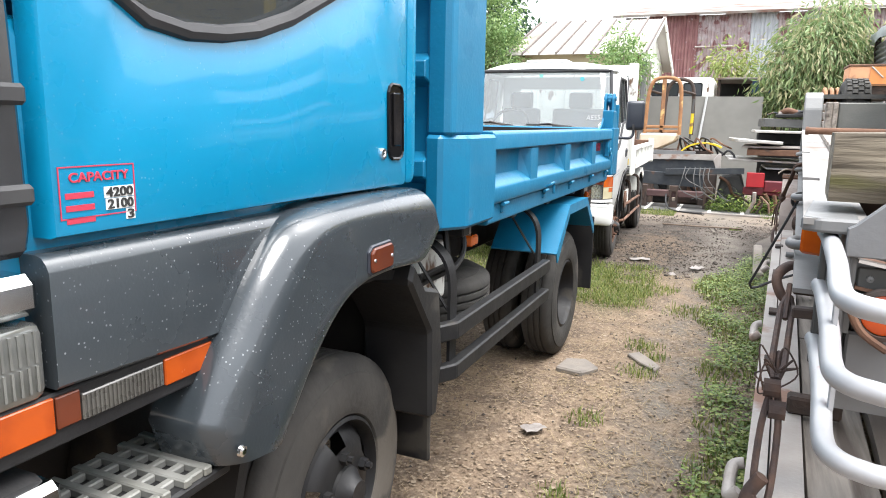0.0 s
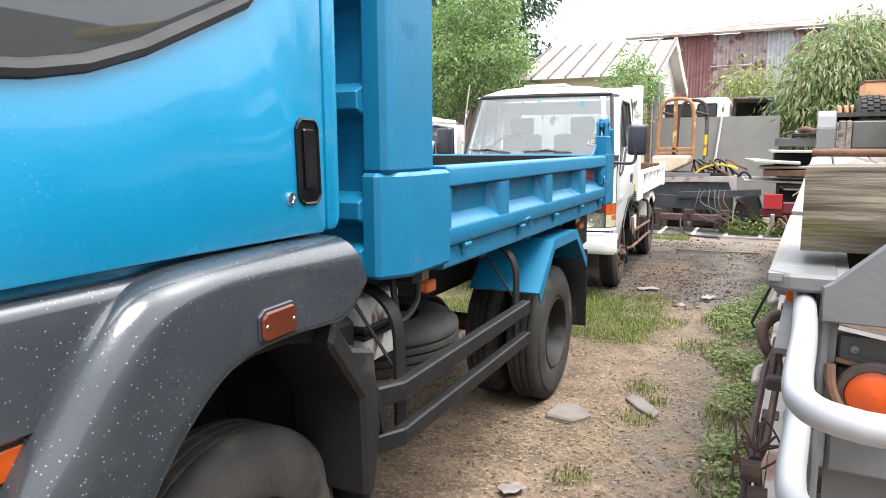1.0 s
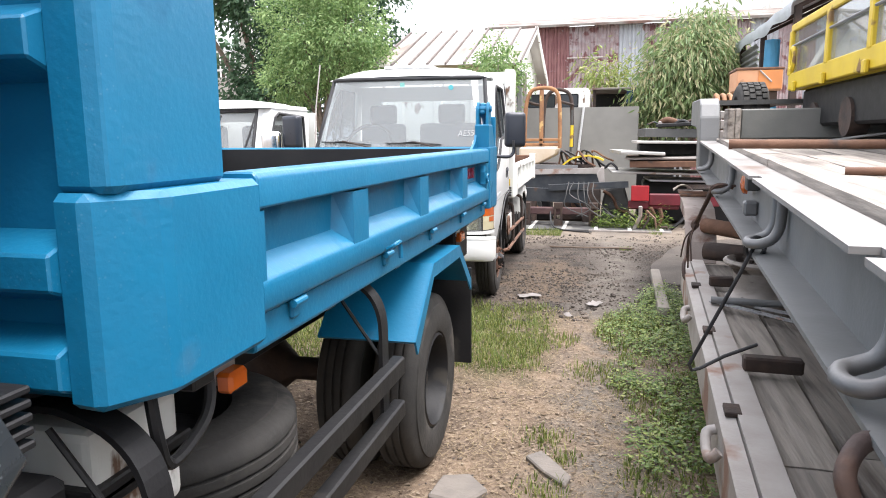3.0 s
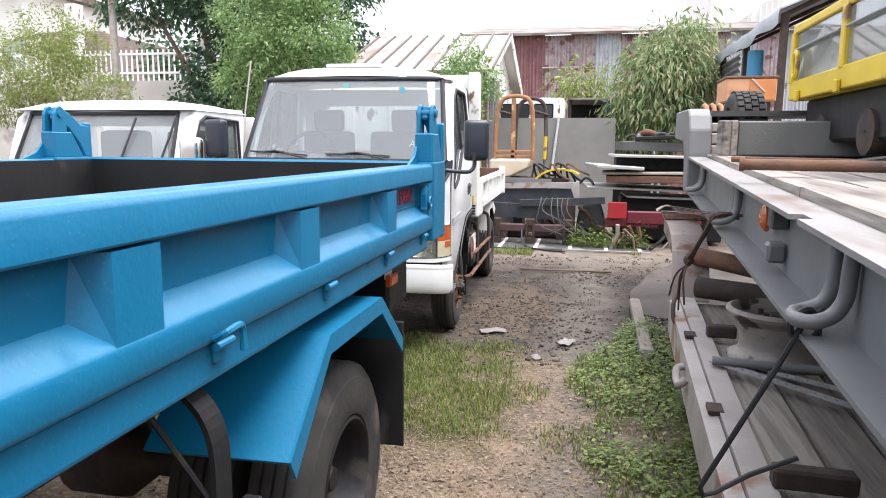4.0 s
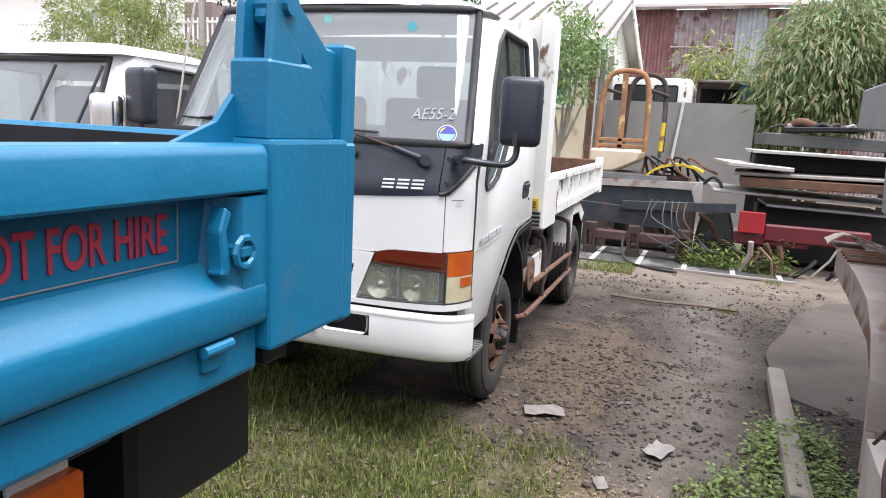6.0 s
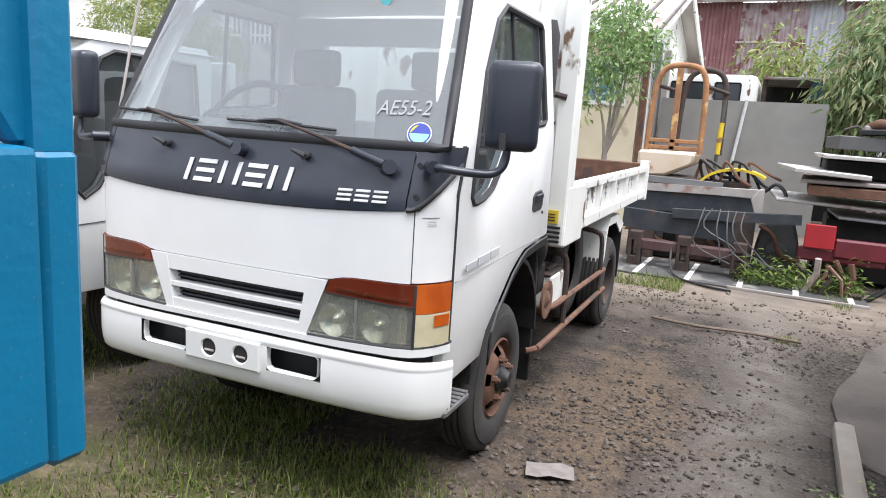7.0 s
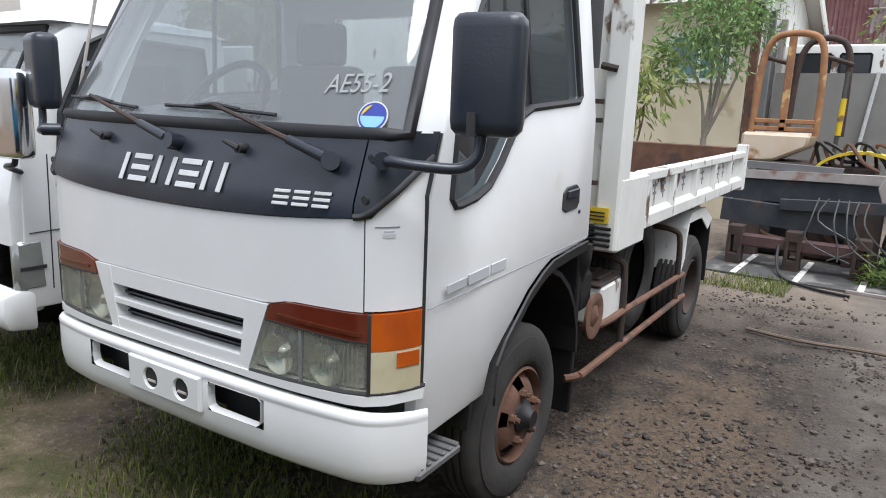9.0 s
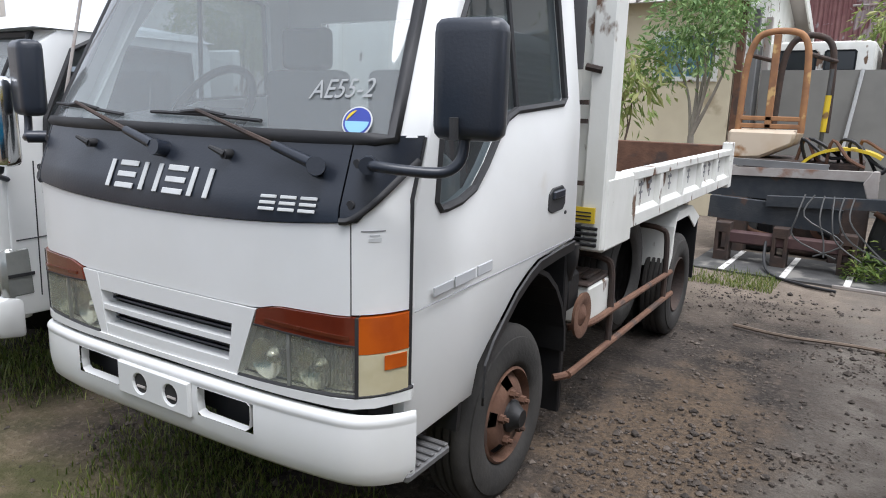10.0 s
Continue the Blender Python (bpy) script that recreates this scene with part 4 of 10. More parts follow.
        front_sheet(bm, *sorted((s * 0.688, s * 0.6955)), 0.945, 1.19, -0.003, 0.01, 2)
        part("panel_gap", bm, SEAL, T)
    # black band under the windscreen, its outer ends separate and rounded off
    bm = mesh_bm()
    front_sheet(bm, -0.660, 0.660, lambda x: arc(x) + 0.004, 1.405, 0.006, 0.03, 6)
    part("cowl_panel", bm, BLACK_PANEL, T, "black plastic cowl panel", smooth=40)
    for s in (1, -1):
        bm = mesh_bm()
        front_sheet(bm, *sorted((s * 0.664, s * 0.777)), lambda x: 1.192 + 13.5 * max(0, abs(x) - 0.672) ** 2, 1.405, 0.007, 0.03, 6)
        part("cowl_end", bm, BLACK_PANEL, T, "black plastic cowl end piece", smooth=40)
        bm = mesh_bm()
        tube(bm, [on(s * x, dy_at(s * x), 1.192 + 13.5 * max(0, x - 0.672) ** 2, 0.004) for x in (0.664, 0.68, 0.695, 0.71, 0.725, 0.74, 0.755, 0.77, 0.777)], 0.010, 6)
        part("cowl_lip", bm, SEAL, T, smooth=60)
        for z, dx in ((1.235, 0.688), (1.335, 0.682)):
            q = on(s * dx, dy_at(s * dx), z, 0.006)
            bm = mesh_bm()
            lathe(bm, [(0, 0.012), (0.006, 0.011), (0.006, 0.001)], q, "y", 12, -1)
            part("cowl_bolt", bm, SEAL, T)
    # windscreen, its black edge, roof
    rows_t = [1.395, 1.5, 1.6, 1.7, 1.8, 1.9, 1.985]
    bm = mesh_bm()
    wide = lambda z: 0.742 - 0.072 * (z - 1.40) / 0.58
    grid = []
    for z in rows_t:
        w = wide(z)
        grid.append([on(x * w / 0.73, y * 1.15, z) for x, y in FULL[3:-3]])
    sheet(bm, grid, 0)
    ws = part("windscreen", bm, GLASS, T, "windscreen with the pale sky's haze in its glass colour", smooth=60)
    border = [grid[0][0]] + grid[0][1:] + [r[-1] for r in grid[1:]] + grid[-1][-2::-1] + [r[0] for r in grid[-2:0:-1]]
    bm = mesh_bm()
    tube(bm, [Vector(p) + Vector((0, -0.004, 0)) for p in border], 0.019, 6, closed=True)
    part("windscreen_seal", bm, SEAL, ws, "black rubber windscreen seal", smooth=60)
    # A pillars from the seal round to the door
    for s in (1, -1):
        bm = mesh_bm()
        rr = []
        for z in [1.40, 1.55, 1.7, 1.85, 1.96]:
            w = wide(z)
            e = on(s * w, 0.083 * 1.15, z)
            f0 = Vector((XC + s * (w + 0.030), e[1] + 0.035, z))
            f1 = Vector((XC + s * (HW - 0.004 - 0.055 * (z - 1.4) / 0.56), e[1] + 0.10 + 0.02 * (z - 1.4), z))
            f2 = Vector((f1.x - s * 0.05, f1.y + 0.01, z))
            rr.append([Vector(e), f0, f1, f2])
        sheet(bm, rr, 0)
        part("pillar", bm, WHITE, T, smooth=50)
    # doors and sides
    DT = 1.985
    arch = [(7.41, 0.55), (7.415, 0.66), (7.47, 0.73), (7.54, 0.785), (7.64, 0.86), (7.74, 0.91), (7.82, 0.938), (7.98, 0.952), (8.15, 0.962)]
    outer = [(7.016, 0.53)] + arch + [(8.178, 0.975), (8.165, 1.45), (8.12, DT), (7.45, DT), (7.27, 1.82), (7.14, 1.55), (7.075, 1.40), (7.018, 1.22)]
    win = [(7.118, 1.225), (7.14, 1.203), (7.17, 1.203), (7.25, 1.215), (7.33, 1.245), (7.40, 1.31), (7.47, 1.395), (7.53, 1.448), (7.60, 1.472), (7.99, 1.50), (8.015, 1.52), (7.97, 1.91), (7.945, 1.93), (7.48, 1.93),
           (7.37, 1.86), (7.235, 1.66), (7.135, 1.40)]
    for s, side in ((1, NEAR), (-1, FAR)):
        bm = mesh_bm()
        panel(bm, [outer, win], "x", side - s * 0.045, side, 0.008, 2)
        for v in bm.verts:
            if v.co.z > 1.42:
                v.co.x -= s * 0.10 * (v.co.z - 1.42)
            if v.co.z < 0.75:
                v.co.x -= s * 0.03 * (0.75 - v.co.z) / 0.2
        d = part("door", bm, WHITE, T, "white door with a long-sill window", smooth=30)
        bm = mesh_bm()
        def lx(z):
            return side - s * (0.10 * max(0, z - 1.42))
        tube(bm, [(lx(p[1]) - s * 0.004, p[0], p[1]) for p in win], 0.013, 6, closed=True)
        part("window_seal", bm, SEAL, d, "black window rubber")
        bm = mesh_bm()
        f = bm.faces.new([bm.verts.new((lx(p[1]) - s * 0.02, p[0], p[1])) for p in win])
        bmesh.ops.triangulate(bm, faces=[f])
        part("window_pane", bm, GLASS_DARK, d)
        bm = mesh_bm()
        tube(bm, [(side - s * 0.018, 7.62, 1.475), (side - s * 0.068, 7.595, 1.93)], 0.010, 6)
        part("window_divider", bm, SEAL, d)
        # door seams as dark grooves
        bm = mesh_bm()
        tube(bm, [(side + s * 0.0005, 7.02, 0.938), (side + s * 0.0005, 8.16, 0.972)], 0.002, 4)
        part("door_seam", bm, LETTER_GREY, d)
        bm = mesh_bm()
        tube(bm, [(side - s * 0.010, 7.012, 0.72), (side - s * 0.010, 7.013, 1.24), (side - s * 0.010, 7.068, 1.40)], 0.007, 6)
        part("door_gap", bm, SEAL, d)
        bm = mesh_bm()
        prism(bm, [(7.885, 1.112), (7.92, 1.098), (8.02, 1.103), (8.042, 1.125), (8.038, 1.178), (8.01, 1.197), (7.92, 1.192), (7.888, 1.172)], "x", side - s * 0.01, side + s * 0.003, 0.003)
        hc = part("handle_cup", bm, SEAL, d, "black recessed handle cup")
        bm = mesh_bm()
        prism(bm, [(7.91, 1.15), (8.015, 1.155), (8.02, 1.184), (7.915, 1.18)], "x", side, side + s * 0.012, 0.004)
        part("handle", bm, BLACK_PANEL, hc)
        bm = mesh_bm()
        lathe(bm, [(0, 0.008), (0.004, 0.007), (0.004, 0.001)], (side, 8.05, 1.088), "x", 12, s)
        part("door_lock", bm, SEAL, d)
        # side body forward of the arch, below the lamp
        bm = mesh_bm()
        lip = [(p[0] + 0.0, p[1]) for p in arch]
        rows = [[(side + s * 0.006, y, z), (side - s * 0.01, y + 0.03, z - 0.045)] for y, z in arch]
        sheet(bm, rows, 0.008)
        part("arch_lip", bm, SEAL, d, "black wheel arch edging")
    # cab floor, back, roof
    bm = mesh_bm()
    box(bm, FAR + 0.03, NEAR - 0.03, 7.05, 8.14, 0.93, 0.96)
    box(bm, FAR + 0.05, NEAR - 0.05, 8.11, 8.15, 0.95, 1.46)
    box(bm, FAR + 0.09, FAR + 0.30, 8.09, 8.13, 1.44, 1.98)
    box(bm, NEAR - 0.30, NEAR - 0.09, 8.09, 8.13, 1.44, 1.98)
    box(bm, FAR + 0.12, NEAR - 0.12, 8.09, 8.13, 1.84, 1.98)
    box(bm, FAR + 0.05, NEAR - 0.05, 7.12, 7.16, 0.60, 0.95)
    part("cab_shell", bm, WHITE, T)
    bm = mesh_bm()
    ny, nx = 12, 14
    rr = []
    for j in range(ny + 1):
        v = j / ny
        row = []
        for i in range(nx + 1):
            u = 2 * i / nx - 1
            h = 0.085 * (1 - abs(u) ** 5) * (1 - abs(2 * v - 1) ** 7) + 0.02 * (1 - u * u)
            w = wide(1.98) + 0.055
            yf = Y0 + lean(1.985) - 0.02 + 0.12 * abs(u) ** 3
            row.append((XC + u * w, yf + (8.16 - yf) * v, 1.985 + h))
        rr.append(row)
    sheet(bm, rr, 0)
    part("roof", bm, WHITE, T, "white domed roof", smooth=60)
    bm = mesh_bm()
    box(bm, XC - 0.22, XC + 0.22, 7.26, 7.70, 2.075, 2.105, 0.02, seg=2)
    part("roof_vent", bm, WHITE, T)
    # cab inside: dash, wheel, seats, rear window glow
    bm = mesh_bm()
    prism(bm, [(7.02, 1.0), (7.36, 1.0), (7.36, 1.30), (7.25, 1.36), (6.95, 1.38), (6.92, 1.3)], "x", FAR + 0.06, NEAR - 0.06, 0.02)
    part("dashboard", bm, INTERIOR_PALE, T, "pale grey dashboard")
    bm = mesh_bm()
    prism(bm, [(7.05, 1.36), (7.30, 1.34), (7.30, 1.42), (7.22, 1.44), (7.08, 1.42)], "x", XC - 0.58, XC - 0.2, 0.02)
    part("instrument_hood", bm, INTERIOR, T)
    bm = mesh_bm()
    c = Vector((XC - 0.40, 7.36, 1.44))
    ring = [(c.x + 0.2 * math.cos(t), c.y + 0.2 * math.sin(t) * 0.55, c.z + 0.2 * math.sin(t) * 0.8) for t in [i * math.pi / 14 for i in range(28)]]
    tube(bm, ring, 0.016, 8, closed=True)
    tube(bm, [c + Vector((-0.19, 0, 0)), c, c + Vector((0.19, 0, 0))], 0.014, 6)
    tube(bm, [c, c + Vector((0, -0.15, -0.2))], 0.03, 8)
    part("steering_wheel", bm, SEAL, T, smooth=60)
    for x, w in ((XC - 0.42, 0.44), (XC + 0.26, 0.62)):
        bm = mesh_bm()
        box(bm, x - w / 2, x + w / 2, 7.5, 7.95, 1.0, 1.16, 0.04, seg=2)
        st = part("seat", bm, INTERIOR, T, "grey cloth seat")
        bm = mesh_bm()
        box(bm, x - w / 2, x + w / 2, 7.86, 7.98, 1.12, 1.62, 0.05, seg=3)
        part("seat_back", bm, INTERIOR, st, smooth=50)
        bm = mesh_bm()
        box(bm, x - 0.13, x + 0.13, 7.88, 7.96, 1.62, 1.80, 0.035, seg=3)
        part("headrest", bm, INTERIOR, st, smooth=50)
    bm = mesh_bm()
    f = bm.faces.new([bm.verts.new(p) for p in ((FAR + 0.3, 8.10, 1.45), (NEAR - 0.3, 8.10, 1.45), (NEAR - 0.3, 8.10, 1.85), (FAR + 0.3, 8.10, 1.85))])
    part("rear_window", bm, GLASS, T)

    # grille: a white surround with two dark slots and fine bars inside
    # dark sheet supplies the shade seen through the grille slots
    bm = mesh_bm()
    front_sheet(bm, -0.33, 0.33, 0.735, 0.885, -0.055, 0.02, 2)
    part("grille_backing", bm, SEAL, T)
    for z in (0.768, 0.784, 0.834, 0.850):
        bm = mesh_bm()
        front_sheet(bm, -0.315, 0.315, z - 0.003, z + 0.003, -0.030, 0.012, 1)
        part("grille_fin", bm, BLACK_PANEL, T)
    for z0, z1, w0, w1 in ((0.866, 0.924, 0.312, 0.36), (0.802, 0.819, 0.31, 0.31), (0.718, 0.754, 0.30, 0.30)):
        bm = mesh_bm()
        front_sheet(bm, (-w0, -w1), (w0, w1), z0, z1, 0.004, 0.045, 3)
        part("grille_bar", bm, WHITE, T, smooth=40)
    for s in (1, -1):
        bm = mesh_bm()
        if s > 0:
            front_sheet(bm, (0.282, 0.315), (0.318, 0.398), 0.718, 0.9235, 0.0055, 0.045, 5)
        else:
            front_sheet(bm, (-0.318, -0.398), (-0.282, -0.315), 0.718, 0.9235, 0.0055, 0.045, 5)
        part("grille_end", bm, WHITE, T, smooth=40)
    # headlamps: amber brow, two reflectors behind ribbed glass, corner lamp
    for s in (1, -1):
        def slant(lo, hi, end):
            """From the slanted inner edge, at two heights' dx, out to dx end."""
            return ((lo, hi), end) if s > 0 else (-end, (-lo, -hi))
        top = lambda x: 0.943 - 0.018 * max(0, (0.47 - abs(x)) / 0.07)
        under = lambda x: 0.884 - 0.016 * (abs(x) - 0.40) / 0.3
        bm = mesh_bm()
        front_sheet(bm, *slant(0.392, 0.404, 0.700), under, top, 0.008, 0.04, 3)
        hl = part("lamp_brow", bm, RED_ORANGE, T, "dark amber lens above the headlamp", smooth=40)
        bm = mesh_bm()
        front_sheet(bm, *slant(0.325, 0.388, 0.700), lambda x: 0.722 + 0.006 * (abs(x) - 0.35) / 0.35, lambda x: under(x) - 0.004, 0.006, 0.012, 4)
        hg = part("headlamp", bm, LAMP_GLASS, T, "yellowed twin headlamp", smooth=40)
        bm = mesh_bm()
        front_sheet(bm, *slant(0.328, 0.388, 0.700), 0.724, lambda x: under(x) - 0.006, -0.032, 0.01, 4)
        part("lamp_bowl_back", bm, REFLECTOR_DULL, hg, smooth=40)
        for dx in (0.435, 0.60):
            bm = mesh_bm()
            q = on(s * dx, dy_at(s * dx), 0.782, -0.030)
            lathe(bm, [(0.022, 0.06), (0.01, 0.045), (0.0, 0.02), (0.012, 0.016), (0.016, 0.001)], q, "y", 18, -1)
            part("bulb_bowl", bm, REFLECTOR, hg, smooth=60)
        for k in range(13):
            # fine flutes on the outer pane
            x = 0.525 + 0.0125 * k
            bm = mesh_bm()
            front_sheet(bm, *sorted((s * x, s * (x + 0.004))), 0.735, 0.868, 0.0078, 0.006, 1)
            part("lens_flute", bm, LAMP_GLASS, hg)
        # dark mould line inside the brow and the frame under it
        bm = mesh_bm()
        m0, m1 = sorted((s * 0.43, s * 0.685))
        front_sheet(bm, m0, m1, lambda x: under(x) + 0.014, lambda x: under(x) + 0.024, 0.0115, 0.01, 1)
        part("brow_ridge", bm, BROWN_LENS, hl)
        bm = mesh_bm()
        m0, m1 = sorted((s * 0.39, s * 0.70))
        front_sheet(bm, m0, m1, lambda x: under(x) - 0.005, under, 0.0105, 0.02, 1)
        part("lamp_frame_bar", bm, SEAL, hl)
        bm = mesh_bm()
        m0, m1 = sorted((s * 0.6995, s * 0.7065))
        front_sheet(bm, m0, m1, 0.722, 0.942, 0.0095, 0.02, 1)
        part("lamp_frame_post", bm, SEAL, hl)
        bm = mesh_bm()
        m0, m1 = sorted((s * 0.502, s * 0.512))
        front_sheet(bm, m0, m1, 0.726, 0.872, 0.0085, 0.01, 2)
        part("lamp_divider", bm, LENS, hg)
        bm = mesh_bm()
        tube(bm, [on(s * x, dy_at(s * x), 0.719 + 0.006 * (x - 0.35) / 0.35, 0.004) for x in (0.325, 0.40, 0.48, 0.56, 0.64, 0.70, 0.73, 0.755, 0.775, 0.784)], 0.006, 6)
        part("lamp_trim", bm, SEAL, hg)
        c0, c1 = sorted((s * 0.7065, s * 0.779))
        bm = mesh_bm()
        front_sheet(bm, c0, c1, 0.843, 0.942, 0.008, 0.03, 3)
        cl = part("turn_lamp", bm, ORANGE, T, "orange corner turn lamp", smooth=40)
        bm = mesh_bm()
        front_sheet(bm, c0, c1, 0.728, 0.841, 0.008, 0.03, 3)
        part("corner_lens", bm, CORNER_LENS if s > 0 else LENS, cl, "yellowed clear corner lens", smooth=40)
        bm = mesh_bm()
        d0, d1 = sorted((s * 0.750, s * 0.777))
        front_sheet(bm, d0, d1, 0.795, 0.835, 0.011, 0.01, 2)
        part("side_repeater", bm, ORANGE, cl)
    # dark sheet standing in for the shaded gap, then the bumper with its openings
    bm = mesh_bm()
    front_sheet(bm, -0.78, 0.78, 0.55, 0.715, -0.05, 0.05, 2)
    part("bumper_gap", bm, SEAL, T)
    bm = mesh_bm()
    front_sheet(bm, -0.782, 0.782, lambda x: 0.700 - 0.012 * abs(x), lambda x: 0.7165 + 0.004 * abs(x), 0.010, 0.04, 2)
    part("lamp_sill", bm, WHITE, T, smooth=40)
    BXS = sorted({x for x, _ in FULL} | {-0.455, -0.43, -0.225, -0.20, 0.165, 0.185, 0.36, 0.385, 0.41})

    def bumper_row(z, off):
        return [Vector((XC + x * (1 + (0.012 + off * 0.4) / HW), Y0 + dy_at(x) + 0.012 * x - off * (1 - 0.7 * dy_at(x) / 0.2), z - 0.026 * (dy_at(x) / 0.2) ** 0.8)) for x in BXS]
    prof = [(0.676, -0.02), (0.684, 0.0), (0.682, 0.012), (0.672, 0.021), (0.660, 0.024), (0.653, 0.020), (0.649, 0.021), (0.560, 0.022), (0.525, 0.018), (0.49, 0.010), (0.474, -0.004), (0.47, -0.03)]
    bm = mesh_bm()
    rows = [bumper_row(z, o) for z, o in prof]
    vs = [[bm.verts.new(p) for p in r] for r in rows]
    for k in range(len(rows) - 1):
        for i in range(len(BXS) - 1):
            xm = (BXS[i] + BXS[i + 1]) / 2
            if k == 6 and (0.165 < xm < 0.385 or -0.43 < xm < -0.20):
                continue
            bm.faces.new((vs[k][i], vs[k][i + 1], vs[k + 1][i + 1], vs[k + 1][i]))
    bu = part("front_bumper", bm, WHITE, T, "white steel bumper with two dark openings", smooth=45)
    for x0, x1 in ((-0.44, -0.19), (0.155, 0.395)):
        # dark plate stands for the shade inside each opening
        bm = mesh_bm()
        box(bm, XC + x0, XC + x1, Y0 + 0.060, Y0 + 0.08, 0.53, 0.67)
        part("bumper_recess", bm, SEAL, bu)
        bm = mesh_bm()
        lip = [(x0 + 0.012, 0.60), (x0 + 0.014, 0.64), (x0 + 0.024, 0.6485), (x1 - 0.024, 0.6485), (x1 - 0.012, 0.640), (x1 - 0.012, 0.60), (x1 - 0.016, 0.570), (x1 - 0.03, 0.5605), (x0 + 0.03, 0.5605), (x0 + 0.016, 0.570)]
        grid = [[(XC + x, Y0 + 0.012 * x + dy_at(x) - 0.0225, z) for x, z in lip + lip[:1]], [(XC + x, Y0 + 0.008, 0.605 + (z - 0.605) * 0.9) for x, z in lip + lip[:1]]]
        sheet(bm, grid, 0)
        part("opening_lip", bm, WHITE, bu, smooth=40)
    bm = mesh_bm()
    pts = [(XC - 0.20, 0.548), (XC + 0.145, 0.548), (XC + 0.145, 0.655), (XC - 0.20, 0.655)]
    holes = []
    for hx in (-0.088, 0.060):
        holes.append([(XC + hx + 0.033 * math.cos(t), 0.600 + 0.033 * math.sin(t)) for t in [i * math.pi / 8 for i in range(16)]])
    panel(bm, [pts] + holes, "y", Y0 - 0.020, Y0 - 0.034, 0.004)
    part("plate_mount", bm, WHITE, bu, "blank white plate mount with two round holes")
    # dark plate puts shade behind the two round holes
    bm = mesh_bm()
    box(bm, XC - 0.19, XC + 0.135, Y0 - 0.0265, Y0 - 0.025, 0.562, 0.645)
    part("mount_shadow_plate", bm, SEAL, bu)
    for hx in (-0.088, 0.060):
        bm = mesh_bm()
        tube(bm, [(XC + hx - 0.02, Y0 - 0.027, 0.588), (XC + hx + 0.02, Y0 - 0.027, 0.588)], 0.005, 6)
        part("tow_pin", bm, STEEL_PALE, bu)
    # folding step under the corner
    bm = mesh_bm()
    box(bm, NEAR - 0.16, NEAR + 0.012, 6.985, 7.21, 0.445, 0.475, 0.008)
    st = part("entry_step", bm, DARK_TREAD, T, "ribbed grey step")
    for q in range(6):
        bm = mesh_bm()
        box(bm, NEAR - 0.15, NEAR + 0.010, 7.0 + 0.036 * q, 7.02 + 0.036 * q, 0.475, 0.484, 0.003)
        part("step_rib", bm, DARK_TREAD, st)
    # wipers
    def fr(dx, z, off):
        return on(dx, dy_at(dx), z, off)
    for (x0, z0), (xm, zm), (xa, za), (xb, zb) in (((0.573, 1.328), (0.125, 1.452), (-0.096, 1.442), (0.36, 1.430)), ((0.008, 1.345), (-0.46, 1.462), (-0.676, 1.455), (-0.231, 1.430))):
        bm = mesh_bm()
        mids = [fr(x0 + (xm - x0) * q, z0 + (zm - z0) * q + 0.008 * math.sin(math.pi * q), 0.038 + 0.012 * math.sin(math.pi * q)) for q in (0.04, 0.3)]
        tube(bm, mids, [0.016, 0.013], 8)
        tube(bm, [fr(x0, z0 - 0.01, 0.0), fr(x0, z0, 0.05)], 0.024, 12)
        wp = part("wiper_arm", bm, BLACK_PANEL, T, "black wiper arm", smooth=50)
        bm = mesh_bm()
        tube(bm, [fr(x0 + (xm - x0) * q, z0 + (zm - z0) * q + 0.008 * math.sin(math.pi * q), 0.038 + 0.012 * math.sin(math.pi * q)) for q in (0.3, 0.5, 0.75, 1.0)], [0.008, 0.007, 0.006, 0.006], 6)
        part("wiper_rod", bm, RUST_DARK, wp, "rust-flecked wiper rod")
        bm = mesh_bm()
        tube(bm, [fr(xa, za, 0.012), fr((xa + xb) / 2, (za + zb) / 2 + 0.004, 0.016), fr(xb, zb, 0.012)], 0.006, 6)
        tube(bm, [fr(xa + 0.3 * (xb - xa), za + 0.3 * (zb - za) + 0.006, 0.016), fr((xa + xb) / 2, (za + zb) / 2 + 0.016, 0.028), fr(xa + 0.7 * (xb - xa), za + 0.7 * (zb - za) + 0.006, 0.016)], 0.006, 6)
        part("wiper_blade", bm, SEAL, wp)
    for dx in (0.278, -0.341):
        bm = mesh_bm()
        q = Vector(fr(dx, 1.338, 0.005))
        tube(bm, [q, q + Vector((0, -0.028, 0.0))], 0.014, 10)
        tube(bm, [q + Vector((0.005, -0.025, 0)), q + Vector((-0.045, -0.034, 0.018))], [0.011, 0.006], 8)
        part("washer_jet", bm, SEAL, T, smooth=40)
    # mirrors on bent arms
    for s in (1, -1):
        base = Vector((XC + s * 0.742, 6.885, 1.337))
        bm = mesh_bm()
        if s > 0:
            pts = [base, base + Vector((0.03, -0.02, 0)), base + Vector((0.10, 0.01, -0.008)), base + Vector((0.175, 0.06, -0.01)), base + Vector((0.207, 0.083, 0.02)), base + Vector((0.213, 0.088, 0.07))]
        else:
            pts = [base, base + Vector((-0.03, -0.02, 0)), base + Vector((-0.10, 0.01, -0.008)), base + Vector((-0.19, 0.06, -0.01)), base + Vector((-0.222, 0.083, 0.02)), base + Vector((-0.228, 0.088, 0.07))]
        tube(bm, smooth_path(pts, 4), 0.014, 8)
        tube(bm, [base + Vector((-s * 0.02, 0.02, 0)), base + Vector((s * 0.015, -0.03, 0))], 0.022, 10)
        ar = part("mirror_arm", bm, BLACK_PANEL, T, "black mirror arm", smooth=50)
        e = pts[-1]
        bm = mesh_bm()
